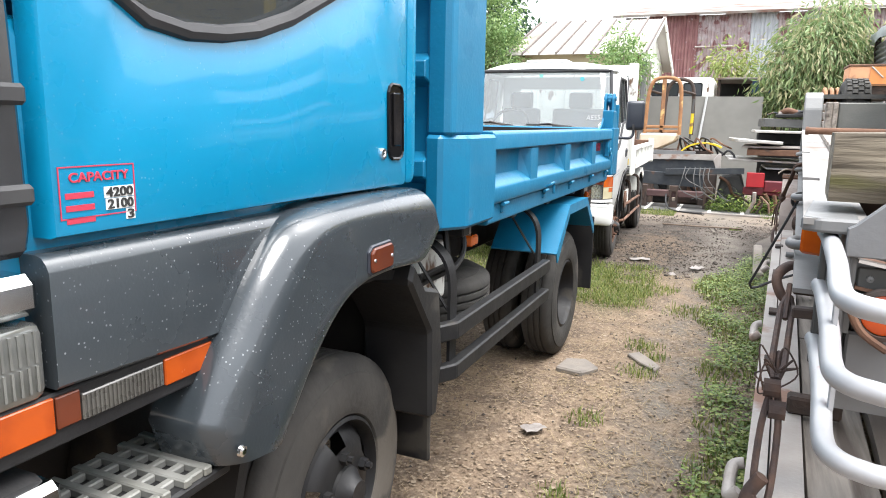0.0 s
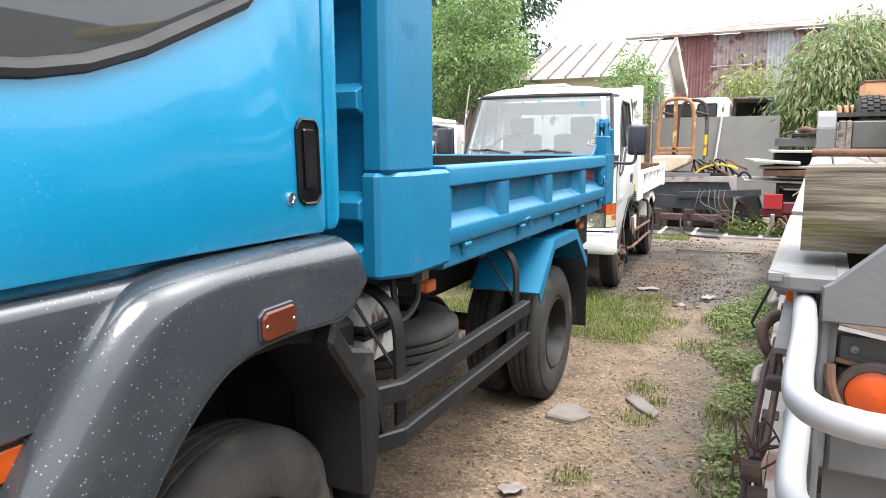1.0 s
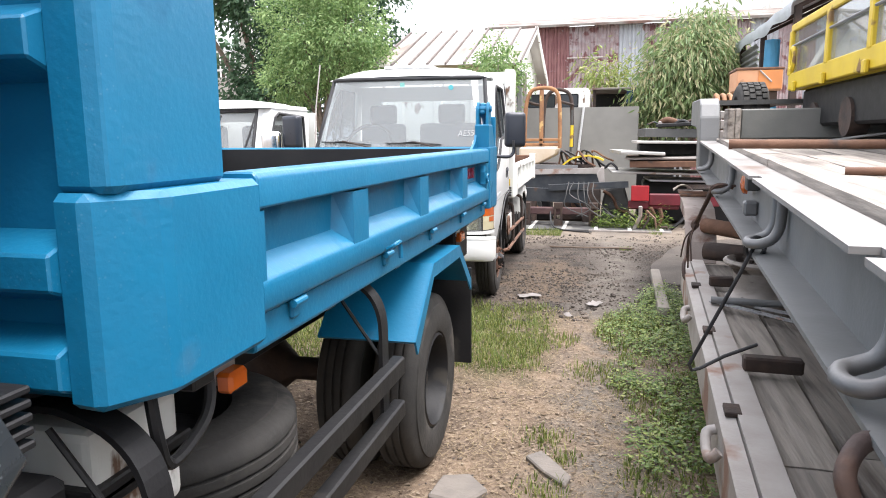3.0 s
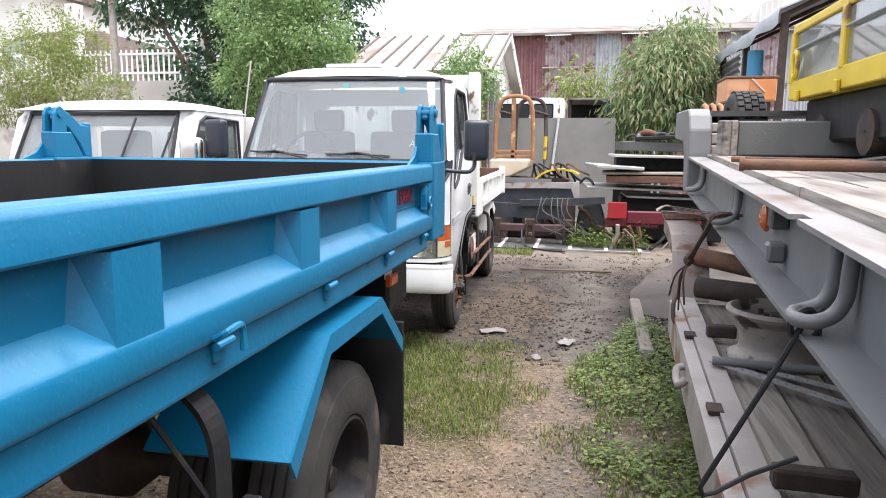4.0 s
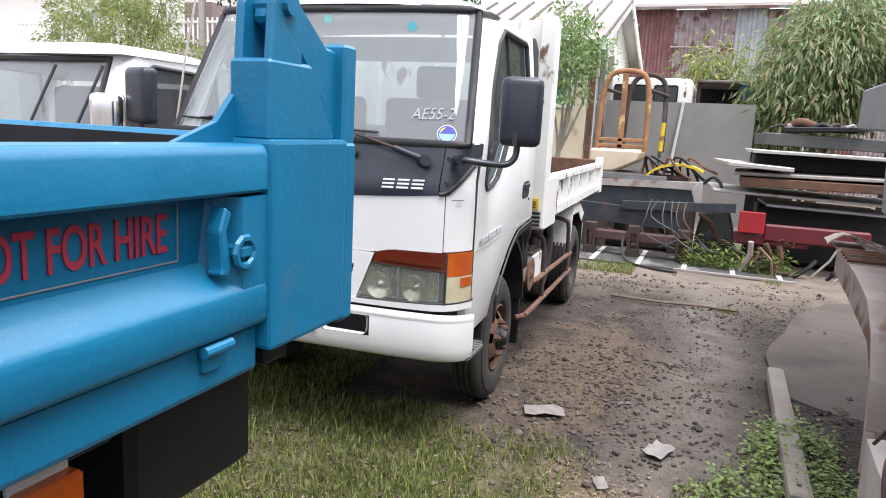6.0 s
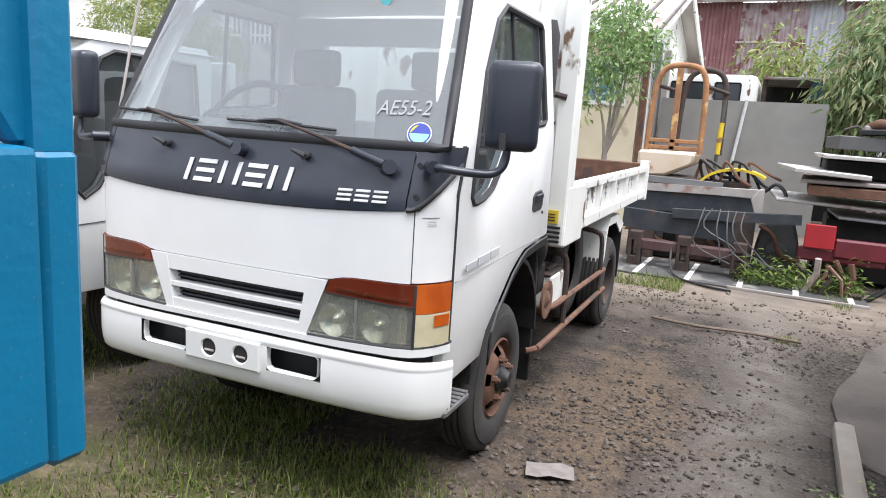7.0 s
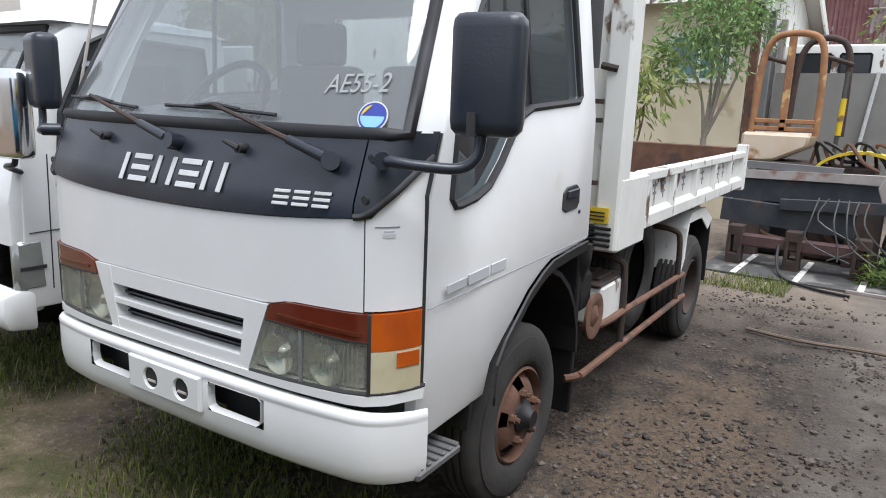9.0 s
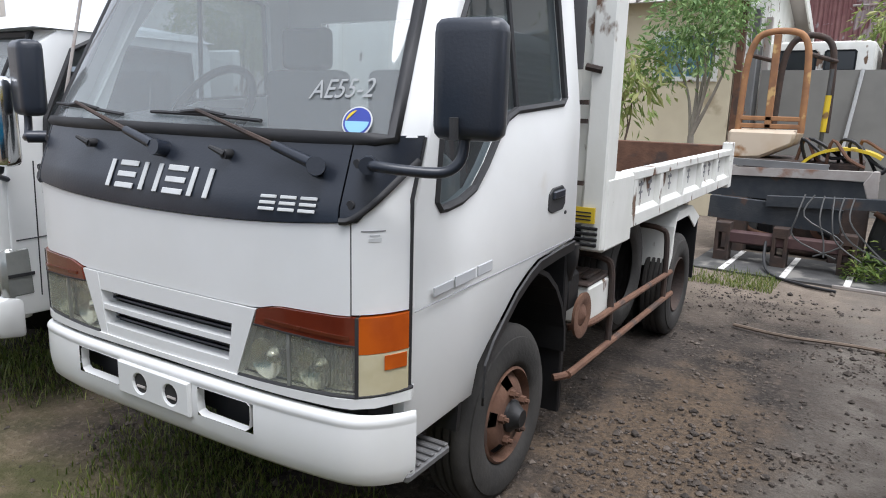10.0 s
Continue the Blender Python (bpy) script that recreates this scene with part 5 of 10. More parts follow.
        if s > 0:
            box(bm, -0.085, 0.085, -0.045, 0.045, -0.14, 0.14, 0.035, pose(e.x + 0.005, e.y + 0.015, e.z + 0.135, 0, 0, 14), 3)
            mi = part("mirror_housing", bm, BLACK_PANEL, ar, "black mirror housing", smooth=50)
            bm = mesh_bm()
            box(bm, -0.07, 0.07, 0.044, 0.049, -0.12, 0.12, 0.02, pose(e.x + 0.005, e.y + 0.015, e.z + 0.135, 0, 0, 14))
            part("mirror_glass", bm, CHROME, mi)
            bm = mesh_bm()
            tube(bm, [(e.x, e.y - 0.05, e.z), (e.x, e.y - 0.052, e.z + 0.05)], 0.011, 8)
            part("mirror_clamp", bm, SEAL, ar)
        else:
            box(bm, -0.085, 0.085, -0.045, 0.045, -0.14, 0.14, 0.035, pose(e.x - 0.005, e.y + 0.015, e.z + 0.135, 0, 0, -14), 3)
            part("mirror_housing", bm, BLACK_PANEL, ar, "black mirror housing", smooth=50)
    # aerial rod at the far pillar
    bm = mesh_bm()
    tube(bm, [(FAR + 0.02, 6.99, 1.40), (FAR - 0.0, 7.09, 1.75), (FAR + 0.02, 7.17, 2.12)], 0.006, 6)
    part("aerial", bm, STEEL_PALE, T, "thin pale aerial rod")

    # chassis and wheels
    for x in (XC - 0.36, XC + 0.36):
        bm = mesh_bm()
        box(bm, x - 0.03, x + 0.03, 6.95, 11.4, 0.55, 0.73, 0.008)
        part("chassis_rail", bm, RUST_DARK, T)
    for y in (7.755, 10.21):
        bm = mesh_bm()
        tube(bm, [(FAR + 0.15, y, 0.38), (XC - 0.16, y, 0.38), (XC - 0.1, y, 0.38), (XC + 0.1, y, 0.38), (XC + 0.16, y, 0.38), (NEAR - 0.15, y, 0.38)], [0.05, 0.05, 0.13, 0.13, 0.05, 0.05], 12)
        part("axle", bm, RUST_DARK, T, smooth=40)
    wheel_thing(T, (NEAR - 0.05, 7.755, 0.338), 0.345, 0.19, 1, RUST, "front", 5)
    wheel_thing(T, (FAR + 0.05, 7.755, 0.338), 0.345, 0.19, -1, RUST, "front", 5)
    wheel_thing(T, (NEAR - 0.015, 10.21, 0.338), 0.345, 0.19, 1, RUST_DARK, "rear")
    wheel_thing(T, (NEAR - 0.235, 10.21, 0.338), 0.345, 0.19, 1, RUST_DARK, "rear")
    wheel_thing(T, (FAR + 0.015, 10.21, 0.338), 0.345, 0.19, -1, RUST_DARK, "rear")
    bm = mesh_bm()
    box(bm, FAR + 0.3, NEAR - 0.3, 7.1, 8.1, 0.5, 0.93, 0.05)
    part("engine_block", bm, RUST_DARK, T)
    # arch liner, flap, intake, pulley, battery, spare tyre behind the front wheel
    bm = mesh_bm()
    a1 = [(7.77 + 0.44 * math.cos(t), 0.46 + 0.43 * math.sin(t)) for t in [math.pi * (1.0 - i / 12) for i in range(13)]]
    a2 = [(7.77 + 0.46 * math.cos(t), 0.46 + 0.45 * math.sin(t)) for t in [math.pi * i / 12 for i in range(13)]]
    prism(bm, a1 + a2, "x", NEAR - 0.45, NEAR - 0.03)
    part("arch_liner", bm, BLACK, T)
    bm = mesh_bm()
    prism(bm, [(8.235, 0.16), (8.265, 0.18), (8.27, 0.9), (8.22, 0.92)], "x", NEAR - 0.36, NEAR - 0.05, 0.006)
    part("mud_flap", bm, BLACK, T, "torn black mud flap")
    bm = mesh_bm()
    tube(bm, smooth_path([(NEAR - 0.06, 8.27, 0.92), (NEAR - 0.06, 8.27, 0.86), (NEAR - 0.08, 8.28, 0.80), (NEAR - 0.10, 8.32, 0.74)], 4), [0.045] * 13, 12)
    box(bm, NEAR - 0.2, NEAR - 0.05, 8.25, 8.42, 0.60, 0.80, 0.03)
    part("air_intake", bm, BLACK, T, "black air intake box", smooth=40)
    bm = mesh_bm()
    lathe(bm, [(0, 0.10), (0.015, 0.105), (0.02, 0.08), (0.01, 0.05), (0.02, 0.03), (0.03, 0.001)], (NEAR - 0.035, 8.39, 0.58), "x", 28, 1)
    part("pulley_cover", bm, RUST, T, "round rusty cover", smooth=40)
    bm = mesh_bm()
    box(bm, NEAR - 0.25, NEAR - 0.03, 8.49, 8.80, 0.50, 0.685, 0.012)
    ba = part("battery", bm, WHITE_WORN, T, "dirty cream battery")
    bm = mesh_bm()
    box(bm, NEAR - 0.255, NEAR - 0.035, 8.48, 8.81, 0.683, 0.70, 0.006)
    for q in range(3):
        box(bm, NEAR - 0.22 + 0.06 * q, NEAR - 0.19 + 0.06 * q, 8.55, 8.76, 0.70, 0.715, 0.005)
    part("battery_lid", bm, RUST_DARK, ba)
    bm = mesh_bm()
    lathe(bm, tyre_profile(0.35, 0.19, 0.19), (NEAR - 0.10, 9.28, 0.60), "x", 44, -1)
    part("spare_tyre", bm, RUBBER, T, "worn spare tyre hung under the bed", smooth=40)
    for pts in ([(NEAR - 0.10, 8.42, 0.50), (NEAR - 0.03, 8.47, 0.515), (NEAR - 0.01, 8.6, 0.52), (NEAR - 0.01, 8.8, 0.517), (NEAR - 0.01, 9.92, 0.485)],
                [(NEAR - 0.06, 8.18, 0.345), (NEAR - 0.02, 8.24, 0.35), (NEAR - 0.01, 8.4, 0.352), (NEAR - 0.01, 9.98, 0.332)]):
        bm = mesh_bm()
        tube(bm, smooth_path(pts, 5), 0.017, 8)
        part("side_guard_tube", bm, RUST, T, "rusty tubular side guard")
    for y in (8.76, 9.80):
        bm = mesh_bm()
        tube(bm, smooth_path([(NEAR - 0.20, y - 0.03, 0.79), (NEAR - 0.06, y - 0.02, 0.775), (NEAR - 0.02, y, 0.70), (NEAR - 0.015, y, 0.34)], 4), 0.017, 8)
        part("guard_hoop", bm, RUST_DARK, T)

    # bed
    BX = NEAR + 0.015
    for s in (1, -1):
        def mx(v):
            return v if s > 0 else 2 * XC - v
        bm = mesh_bm()
        prism(bm, [(mx(BX), 1.145), (mx(BX), 1.19), (mx(BX - 0.07), 1.19), (mx(BX - 0.07), 0.92), (mx(BX - 0.03), 0.98), (mx(BX - 0.03), 1.14)], "y", 8.885, 11.52, 0.004)
        sd = part("side_gate", bm, WHITE_WORN, T, "rust-streaked white side gate")
        bm = mesh_bm()
        prism(bm, [(mx(BX - 0.032), 1.0), (mx(BX), 0.975), (mx(BX), 0.91), (mx(BX - 0.07), 0.91)], "y", 8.885, 11.52, 0.004)
        part("lower_rail", bm, WHITE_WORN, sd)
        for y in (8.90, 9.38, 9.90, 10.42, 10.94, 11.44):
            bm = mesh_bm()
            prism(bm, [(mx(BX - 0.035), y - 0.01), (mx(BX - 0.002), y), (mx(BX - 0.002), y + 0.06), (mx(BX - 0.035), y + 0.07)], "z", 0.97, 1.15)
            part("gate_rib", bm, WHITE_WORN, sd)
        for y, k in ((9.08, 0), (9.24, 1), (9.66, 2), (10.14, 1), (10.62, 2), (10.78, 0), (11.14, 1)):
            bm = mesh_bm()
            lo, hi = sorted((mx(BX - 0.0295), mx(BX - 0.0275)))
            box(bm, lo, hi, y, y + 0.07, 1.10, 1.115)
            box(bm, lo, hi, y + 0.03, y + 0.042, 1.03, 1.125)
            box(bm, lo, hi, y + 0.005, y + 0.065, 1.06, 1.072)
            part("faded_sign", bm, LETTER_GREY, sd, "faded dark bars, too worn to read")
        # tall front post
        bm = mesh_bm()
        lo, hi = sorted((mx(BX - 0.10), mx(BX)))
        box(bm, lo, hi, 8.46, 8.60, 0.86, 2.16, 0.008)
        po = part("headboard_post", bm, WHITE_WORN, T, "white post with peeling paint")
        bm = mesh_bm()
        lo, hi = sorted((mx(BX - 0.12), mx(BX + 0.004)))
        box(bm, lo, hi, 8.49, 8.885, 0.85, 1.185, 0.012)
        part("post_base", bm, WHITE_WORN, po)
        bm = mesh_bm()
        lo, hi = sorted((mx(BX - 0.075), mx(BX + 0.004)))
        box(bm, lo, hi, 11.50, 11.60, 0.88, 1.245, 0.008)
        part("rear_post", bm, WHITE_WORN, T)
        bm = mesh_bm()
        xo, xi = mx(BX - 0.05), mx(BX - 0.32)
        line = [(9.93, 0.50), (9.99, 0.76), (10.07, 0.85), (10.45, 0.85), (10.72, 0.74)]
        sheet(bm, [[(xi, y, z), (xo, y, z)] for y, z in line], 0.012)
        g = part("rear_mudguard", bm, WHITE_WORN, T, "rusting cream mudguard")
        bm = mesh_bm()
        sheet(bm, [[(xo, y, z), (xo, y + 0.07 - 0.05 * i, z - 0.06)] for i, (y, z) in enumerate(line)], 0.008)
        part("mudguard_lip", bm, WHITE_WORN, g)
        bm = mesh_bm()
        lo, hi = sorted((xi, xo))
        box(bm, lo, hi, 10.71, 10.725, 0.28, 0.74, 0.004)
        part("mud_flap", bm, BLACK, T)
    bm = mesh_bm()
    box(bm, 2 * XC - BX + 0.05, BX - 0.05, 8.50, 8.55, 0.92, 2.14)
    hb = part("headboard", bm, WHITE_WORN, T, "white headboard with rust")
    for x in (BX - 0.20, BX - 0.42, XC, 2 * XC - BX + 0.4):
        bm = mesh_bm()
        prism(bm, [(x - 0.05, 8.502), (x - 0.03, 8.465), (x + 0.03, 8.465), (x + 0.05, 8.502)], "z", 0.95, 2.13)
        part("headboard_rib", bm, WHITE_WORN, hb)
    for z in (1.0, 1.15, 1.42, 1.5):
        bm = mesh_bm()
        box(bm, BX - 0.17, BX - 0.10, 8.45, 8.465, z, z + 0.02)
        part("headboard_clip", bm, RUST_DARK, hb)
    bm = mesh_bm()
    tube(bm, [(BX - 0.12, 8.455, 1.66), (BX - 0.05, 8.46, 1.645)], 0.016, 7)
    part("latch_pin", bm, RUST_DARK, hb)
    bm = mesh_bm()
    box(bm, BX - 0.135, BX - 0.035, 8.448, 8.459, 0.985, 1.055)
    nt = part("warning_label", bm, YELLOW, hb, "small yellow warning label")
    bm = mesh_bm()
    for q in range(3):
        box(bm, BX - 0.125, BX - 0.05, 8.445, 8.448, 0.998 + 0.016 * q, 1.004 + 0.016 * q)
    part("unreadable_lines", bm, LETTER_BLACK, nt)
    bm = mesh_bm()
    for q in range(4):
        box(bm, BX - 0.20, BX - 0.02, 8.45, 8.50, 0.88 + 0.025 * q, 0.894 + 0.025 * q, 0.003)
    part("vent_louvre", bm, BLACK, T)
    bm = mesh_bm()
    box(bm, 2 * XC - BX + 0.06, BX - 0.06, 8.55, 11.54, 0.90, 0.94)
    for x in (BX - 0.075, 2 * XC - BX + 0.07):
        box(bm, x, x + 0.005, 8.55, 11.5, 0.94, 1.185)
    part("bed_floor", bm, RUST_DARK, T, "bare rusty bed floor")
    bm = mesh_bm()
    box(bm, 2 * XC - BX + 0.08, BX - 0.08, 11.52, 11.57, 0.90, 1.22, 0.008)
    part("tailgate", bm, RUST, T, "rusty tailgate")
    # air horn / stack behind the cab
    bm = mesh_bm()
    tube(bm, [(NEAR - 0.10, 8.27, 1.64), (NEAR - 0.10, 8.27, 1.93), (NEAR - 0.10, 8.27, 2.0)], [0.05, 0.05, 0.03], 14)
    part("intake_snorkel", bm, SEAL, T, "black snorkel canister", smooth=40)

    # badges as plain bars, and stickers
    def on_front(dx, z, off=0.0105):
        return Vector(on(dx, dy_at(dx), z, off))

    def badge(blocks, matrix, material, label=""):
        """Plain bars standing in for a maker's badge."""
        for x0, x1, z0, z1 in blocks:
            b = mesh_bm()
            box(b, x0, x1, z0, z1, -0.002, 0.002, 0.0015, matrix)
            part("badge_bar", b, material, T, label)

    def slanted(o, e, up):
        m = axes(o, e - o, up)
        return m @ Matrix(((1, 0.12, 0, 0), (0, 1, 0, 0), (0, 0, 1, 0), (0, 0, 0, 1)))
    o, e = on_front(-0.226, 1.214), on_front(0.245, 1.214)
    bars = [(0.0, 0.019, 0, 0.086)]
    for x, kind in ((0.045, "level"), (0.158, "upright"), (0.268, "level"), (0.375, "upright")):
        if kind == "level":
            bars += [(x, x + 0.085, z, z + 0.017) for z in (0.0, 0.0345, 0.069)]
        else:
            bars += [(x, x + 0.019, 0, 0.086), (x + 0.066, x + 0.085, 0, 0.086)]
    badge(bars, slanted(o, e, on_front(-0.226, 1.30) - o), LETTER_WHITE, "plain white badge bar")
    o, e = on_front(0.418, 1.203, 0.012), on_front(0.592, 1.207, 0.012)
    badge([(x, x + 0.052, z, z + 0.009) for x in (0.0, 0.064, 0.128) for z in (0.0, 0.0165, 0.033)], slanted(o, e, on_front(0.418, 1.25) - o), LETTER_WHITE, "plain white badge bar")
    M3 = axes((NEAR + 0.001, 7.112, 0.952), (0, 1, 0.045), (0, 0, 1))
    badge([(0, 0.105, 0.006, 0.034), (0.115, 0.235, 0.004, 0.038), (0.25, 0.345, 0.004, 0.038)], M3, BADGE_GREY, "plain grey badge bar")
    for dx0, dx1, z0, z1, m in ((0.712, 0.752, 1.166, 1.169, LETTER_GREY), (0.728, 0.744, 1.154, 1.158, BADGE_GREY), (0.726, 0.746, 1.140, 1.150, LETTER_WHITE)):
        bm = mesh_bm()
        front_sheet(bm, dx0, dx1, z0, z1, 0.0012, 0.002, 1)
        part("scuff_mark", bm, m, T, "small scuff and tape mark")
    o, e = on_front(0.490, 1.492, 0.004), on_front(0.675, 1.50, 0.004)
    words("chalk_writing", "AE55-2", 0.078, axes(o, e - o, on_front(0.49, 1.6, 0.004) - o), CHALK, T, "white chalked AE55-2 on the glass", shear=0.25, width=0.19, extrude=0.0005, thin=True)
    # round sticker: white rim, blue and yellow inside
    c = on_front(0.655, 1.437, 0.006)
    ux = Vector((1, 0.25, 0)).normalized()
    M = axes(c, ux, on_front(0.655, 1.6, 0.006) - c)
    def round_plate(r, z, a0=0.0, a1=2 * math.pi):
        b = mesh_bm()
        vs = [b.verts.new((r * math.cos(a0 + (a1 - a0) * i / 24), r * math.sin(a0 + (a1 - a0) * i / 24), z)) for i in range(24 if a1 - a0 > 6 else 25)]
        b.faces.new(vs)
        bmesh.ops.transform(b, matrix=M, verts=b.verts)
        return b
    stk = part("round_sticker", round_plate(0.042, 0.001), LETTER_WHITE, T, "round white, blue and yellow sticker")
    part("sticker_ring", round_plate(0.038, 0.002), mat("sticker_blue", (0.03, 0.05, 0.3), 0.4), stk)
    part("sticker_disc", round_plate(0.033, 0.003, math.pi, 2 * math.pi), mat("sticker_pale_blue", (0.25, 0.5, 0.75), 0.4), stk)
    part("sticker_wedge", round_plate(0.031, 0.0035, math.pi * 0.55, math.pi), YELLOW, stk)
    c2 = on_front(0.40, 1.90, 0.006)
    bm = mesh_bm()
    lathe(bm, [(0, 0.022), (0.001, 0.022), (0.001, 0.001)], c2, "y", 20, -1)
    part("roof_sticker", bm, mat("sticker_teal", (0.1, 0.45, 0.5), 0.4), T)
    bm = mesh_bm()
    c3 = on_front(-0.02, 1.93, 0.006)
    box(bm, c3.x - 0.02, c3.x + 0.02, c3.y - 0.001, c3.y, c3.z - 0.015, c3.z + 0.02)
    part("inspection_sticker", bm, mat("sticker_aqua", (0.2, 0.5, 0.45), 0.4), T)
    T.rotation_euler.z = radians(2.3)
    T.location.y += 0.11
    return T


WHITE_TRUCK = build_white_truck()


# ---- stacked low trailers ----
HOOK = mat("dull_steel_pipe", (0.20, 0.20, 0.20), 0.5, 0.3, c2=(0.13, 0.125, 0.12), scale=8, bump=0.15)
TIMBER = mat("old_timber_baulk", (0.22, 0.185, 0.135), 0.9, c2=(0.06, 0.048, 0.034), scale=24, amount=0.9, bump=0.9, bscale=55, c3=(0.12, 0.11, 0.045), s3=7, t3=0.58, grain=(0.09, 1, 1))
BAR_GREY = mat("silver_painted_tube", (0.34, 0.345, 0.355), 0.45, 0.2, c2=(0.25, 0.25, 0.26), scale=5, c3=(0.33, 0.2, 0.15), s3=9, t3=0.70)
END_GREY = mat("dark_grey_paint", (0.15, 0.152, 0.155), 0.5, c2=(0.115, 0.117, 0.12), scale=4, bump=0.1, c3=(0.09, 0.085, 0.08), s3=6, t3=0.66)
CHAIN = mat("rusty_chain", (0.07, 0.05, 0.045), 0.75, 0.3, c2=(0.16, 0.09, 0.06), scale=14, bump=0.3)
DARK_STEEL = mat("dark_steel", (0.07, 0.072, 0.07), 0.55, 0.3, c2=(0.12, 0.115, 0.11), scale=5, bump=0.15)


def place(bm, m):
    bmesh.ops.transform(bm, matrix=m, verts=bm.verts)
    return bm


def plank_mesh(w, l, t, seed):
    """One worn plank lying along y, its corners chipped and slightly bowed."""
    rnd = random.Random(seed)
    bm = mesh_bm()
    n = 5
    rows = []
    for i in range(n + 1):
        y = l * i / n
        j0, j1 = rnd.uniform(-0.006, 0.006), rnd.uniform(-0.006, 0.006)
        dz = rnd.uniform(-0.004, 0.004)
        rows.append([bm.verts.new(p) for p in ((j0, y, 0), (j0 + 0.003, y, t + dz), (w / 2, y, t + dz + 0.002), (w + j1 - 0.003, y, t + dz), (w + j1, y, 0))])
    for a, b in zip(rows, rows[1:]):
        for k in range(4):
            bm.faces.new((a[k], a[k + 1], b[k + 1], b[k]))
    bm.faces.new(rows[0][::-1])
    bm.faces.new(rows[-1])
    return bm


def build_upper_trailer():
    M = axes((0.195, 1.885, 1.270), (1, -0.062, 0), (0.062, 1, 0.0285))
    T = thing("flatbed_trailer", (1.4, 4.5, 0.5), "grey steel flatbed trailer with a weathered plank deck, stacked on another", "trailer")
    L = 5.98
    ME = M @ Matrix.Translation((0, -0.085, 0))
    bm = mesh_bm()
    # top flange with notches
    pts = [(0, -0.08), (0, 0.78), (0.05, 0.78), (0.05, 0.88), (0, 0.88), (0, 2.24), (0.035, 2.24), (0.035, 2.34), (0, 2.34), (0, L), (0.125, L), (0.125, -0.08)]
    prism(bm, pts, "z", -0.014, 0.0)
    part("side_flange", place(bm, M), DECK_RIM, T, "pale grey top flange")
    bm = mesh_bm()
    prism(bm, [(0.10, -0.014), (0.112, -0.014), (0.112, -0.25), (0.10, -0.25)], "y", -0.07, L)
    prism(bm, [(0.0, -0.262), (0.20, -0.262), (0.20, -0.249), (0.0, -0.249)], "y", 0.3, L)
    part("side_beam", place(bm, M), STEEL_GREY, T, "grey painted steel side beam")
    bm = mesh_bm()
    box(bm, 2.29, 2.4, 0, L, -0.262, 0.0)
    part("far_beam", place(bm, M), STEEL_GREY, T)
    for y in (0.9, 1.9, 2.9, 3.9, 4.9, 5.7):
        bm = mesh_bm()
        box(bm, 0.11, 2.3, y, y + 0.08, -0.2, -0.012)
        part("cross_member", place(bm, M), RUST_DARK, T)
    # plank deck
    rnd = random.Random(5)
    x = 0.13
    k = 0
    while x < 2.26:
        w = rnd.uniform(0.17, 0.23)
        y = 0.36
        while y < L - 0.1:
            ln = min(rnd.uniform(1.3, 2.9), L - y - 0.02)
            bm = plank_mesh(w - 0.012, ln - 0.012, 0.035 + rnd.uniform(-0.006, 0.008), k)
            bmesh.ops.translate(bm, verts=bm.verts, vec=(x, y, -0.012))
            part("plank", place(bm, M), PLANK, T)
            y += ln
            k += 1
        x += w
    # rope hooks of bent pipe
    for y, r in ((2.12, 0.021), (3.84, 0.021), (5.54, 0.021), (0.80, 0.020)):
        bm = mesh_bm()
        g = 0.055
        tube(bm, smooth_path([(0.085, y, -0.022), (0.08, y + g, -0.035), (0.078, y + g, -0.09), (0.074, y + g, -0.15), (0.055, y + g, -0.19), (0.02, y + g, -0.208), (-0.005, y + g * 0.7, -0.212), (-0.015, y, -0.214),
                              (-0.005, y - g * 0.7, -0.212), (0.02, y - g, -0.208), (0.055, y - g, -0.19), (0.074, y - g, -0.15), (0.078, y - g, -0.09), (0.08, y - g, -0.035), (0.085, y - 0.001, -0.022)], 4), r * 0.85, 10)
        part("rope_hook", place(bm, M), HOOK, T, "bent steel rope hook, a looped rod", smooth=60)
    # round orange reflector, bracket
    bm = mesh_bm()
    lathe(bm, [(0, 0.018), (0.03, 0.018), (0.03, 0.05), (0.045, 0.048), (0.056, 0.03), (0.06, 0.001)], (0.10, 3.0, -0.09), "x", 20, -1)
    part("round_reflector", place(bm, M), ORANGE, T, "round orange reflector", smooth=40)
    bm = mesh_bm()
    box(bm, 0.045, 0.10, 2.80, 2.87, -0.105, -0.035, 0.006)
    part("clamp_plate", place(bm, M), DARK_STEEL, T)
    bm = mesh_bm()
    box(bm, 0.04, 0.10, 2.80, 2.87, -0.215, -0.15, 0.01)
    part("clamp_plate", place(bm, M), STEEL_GREY, T)
    # near-end marker lamp hung under the flange
    bm = mesh_bm()
    prism(bm, [(0.01, 0.55), (0.012, 0.65), (0.075, 0.65), (0.075, 0.52)], "z", -0.20, -0.018, 0.008)
    part("marker_lamp", place(bm, M), ORANGE, T, "tall orange marker lamp")
    bm = mesh_bm()
    box(bm, 0.076, 0.10, 0.49, 0.65, -0.22, -0.016, 0.006)
    part("lamp_backing", place(bm, M), BLACK, T)
    # end plate, gussets, spring leaves, red-orange lens
    bm = mesh_bm()
    panel(bm, [[(0.085, -0.014), (0.085, -0.075), (0.60, -0.075), (1.6, -0.075), (1.6, 0.32), (0.44, 0.32), (0.25, 0.14), (0.10, -0.005)]], "y", 0.005, -0.012, 0.003)
    part("end_plate", place(bm, ME), END_GREY, T, "dark grey end plate with a sloping top edge")
    bm = mesh_bm()
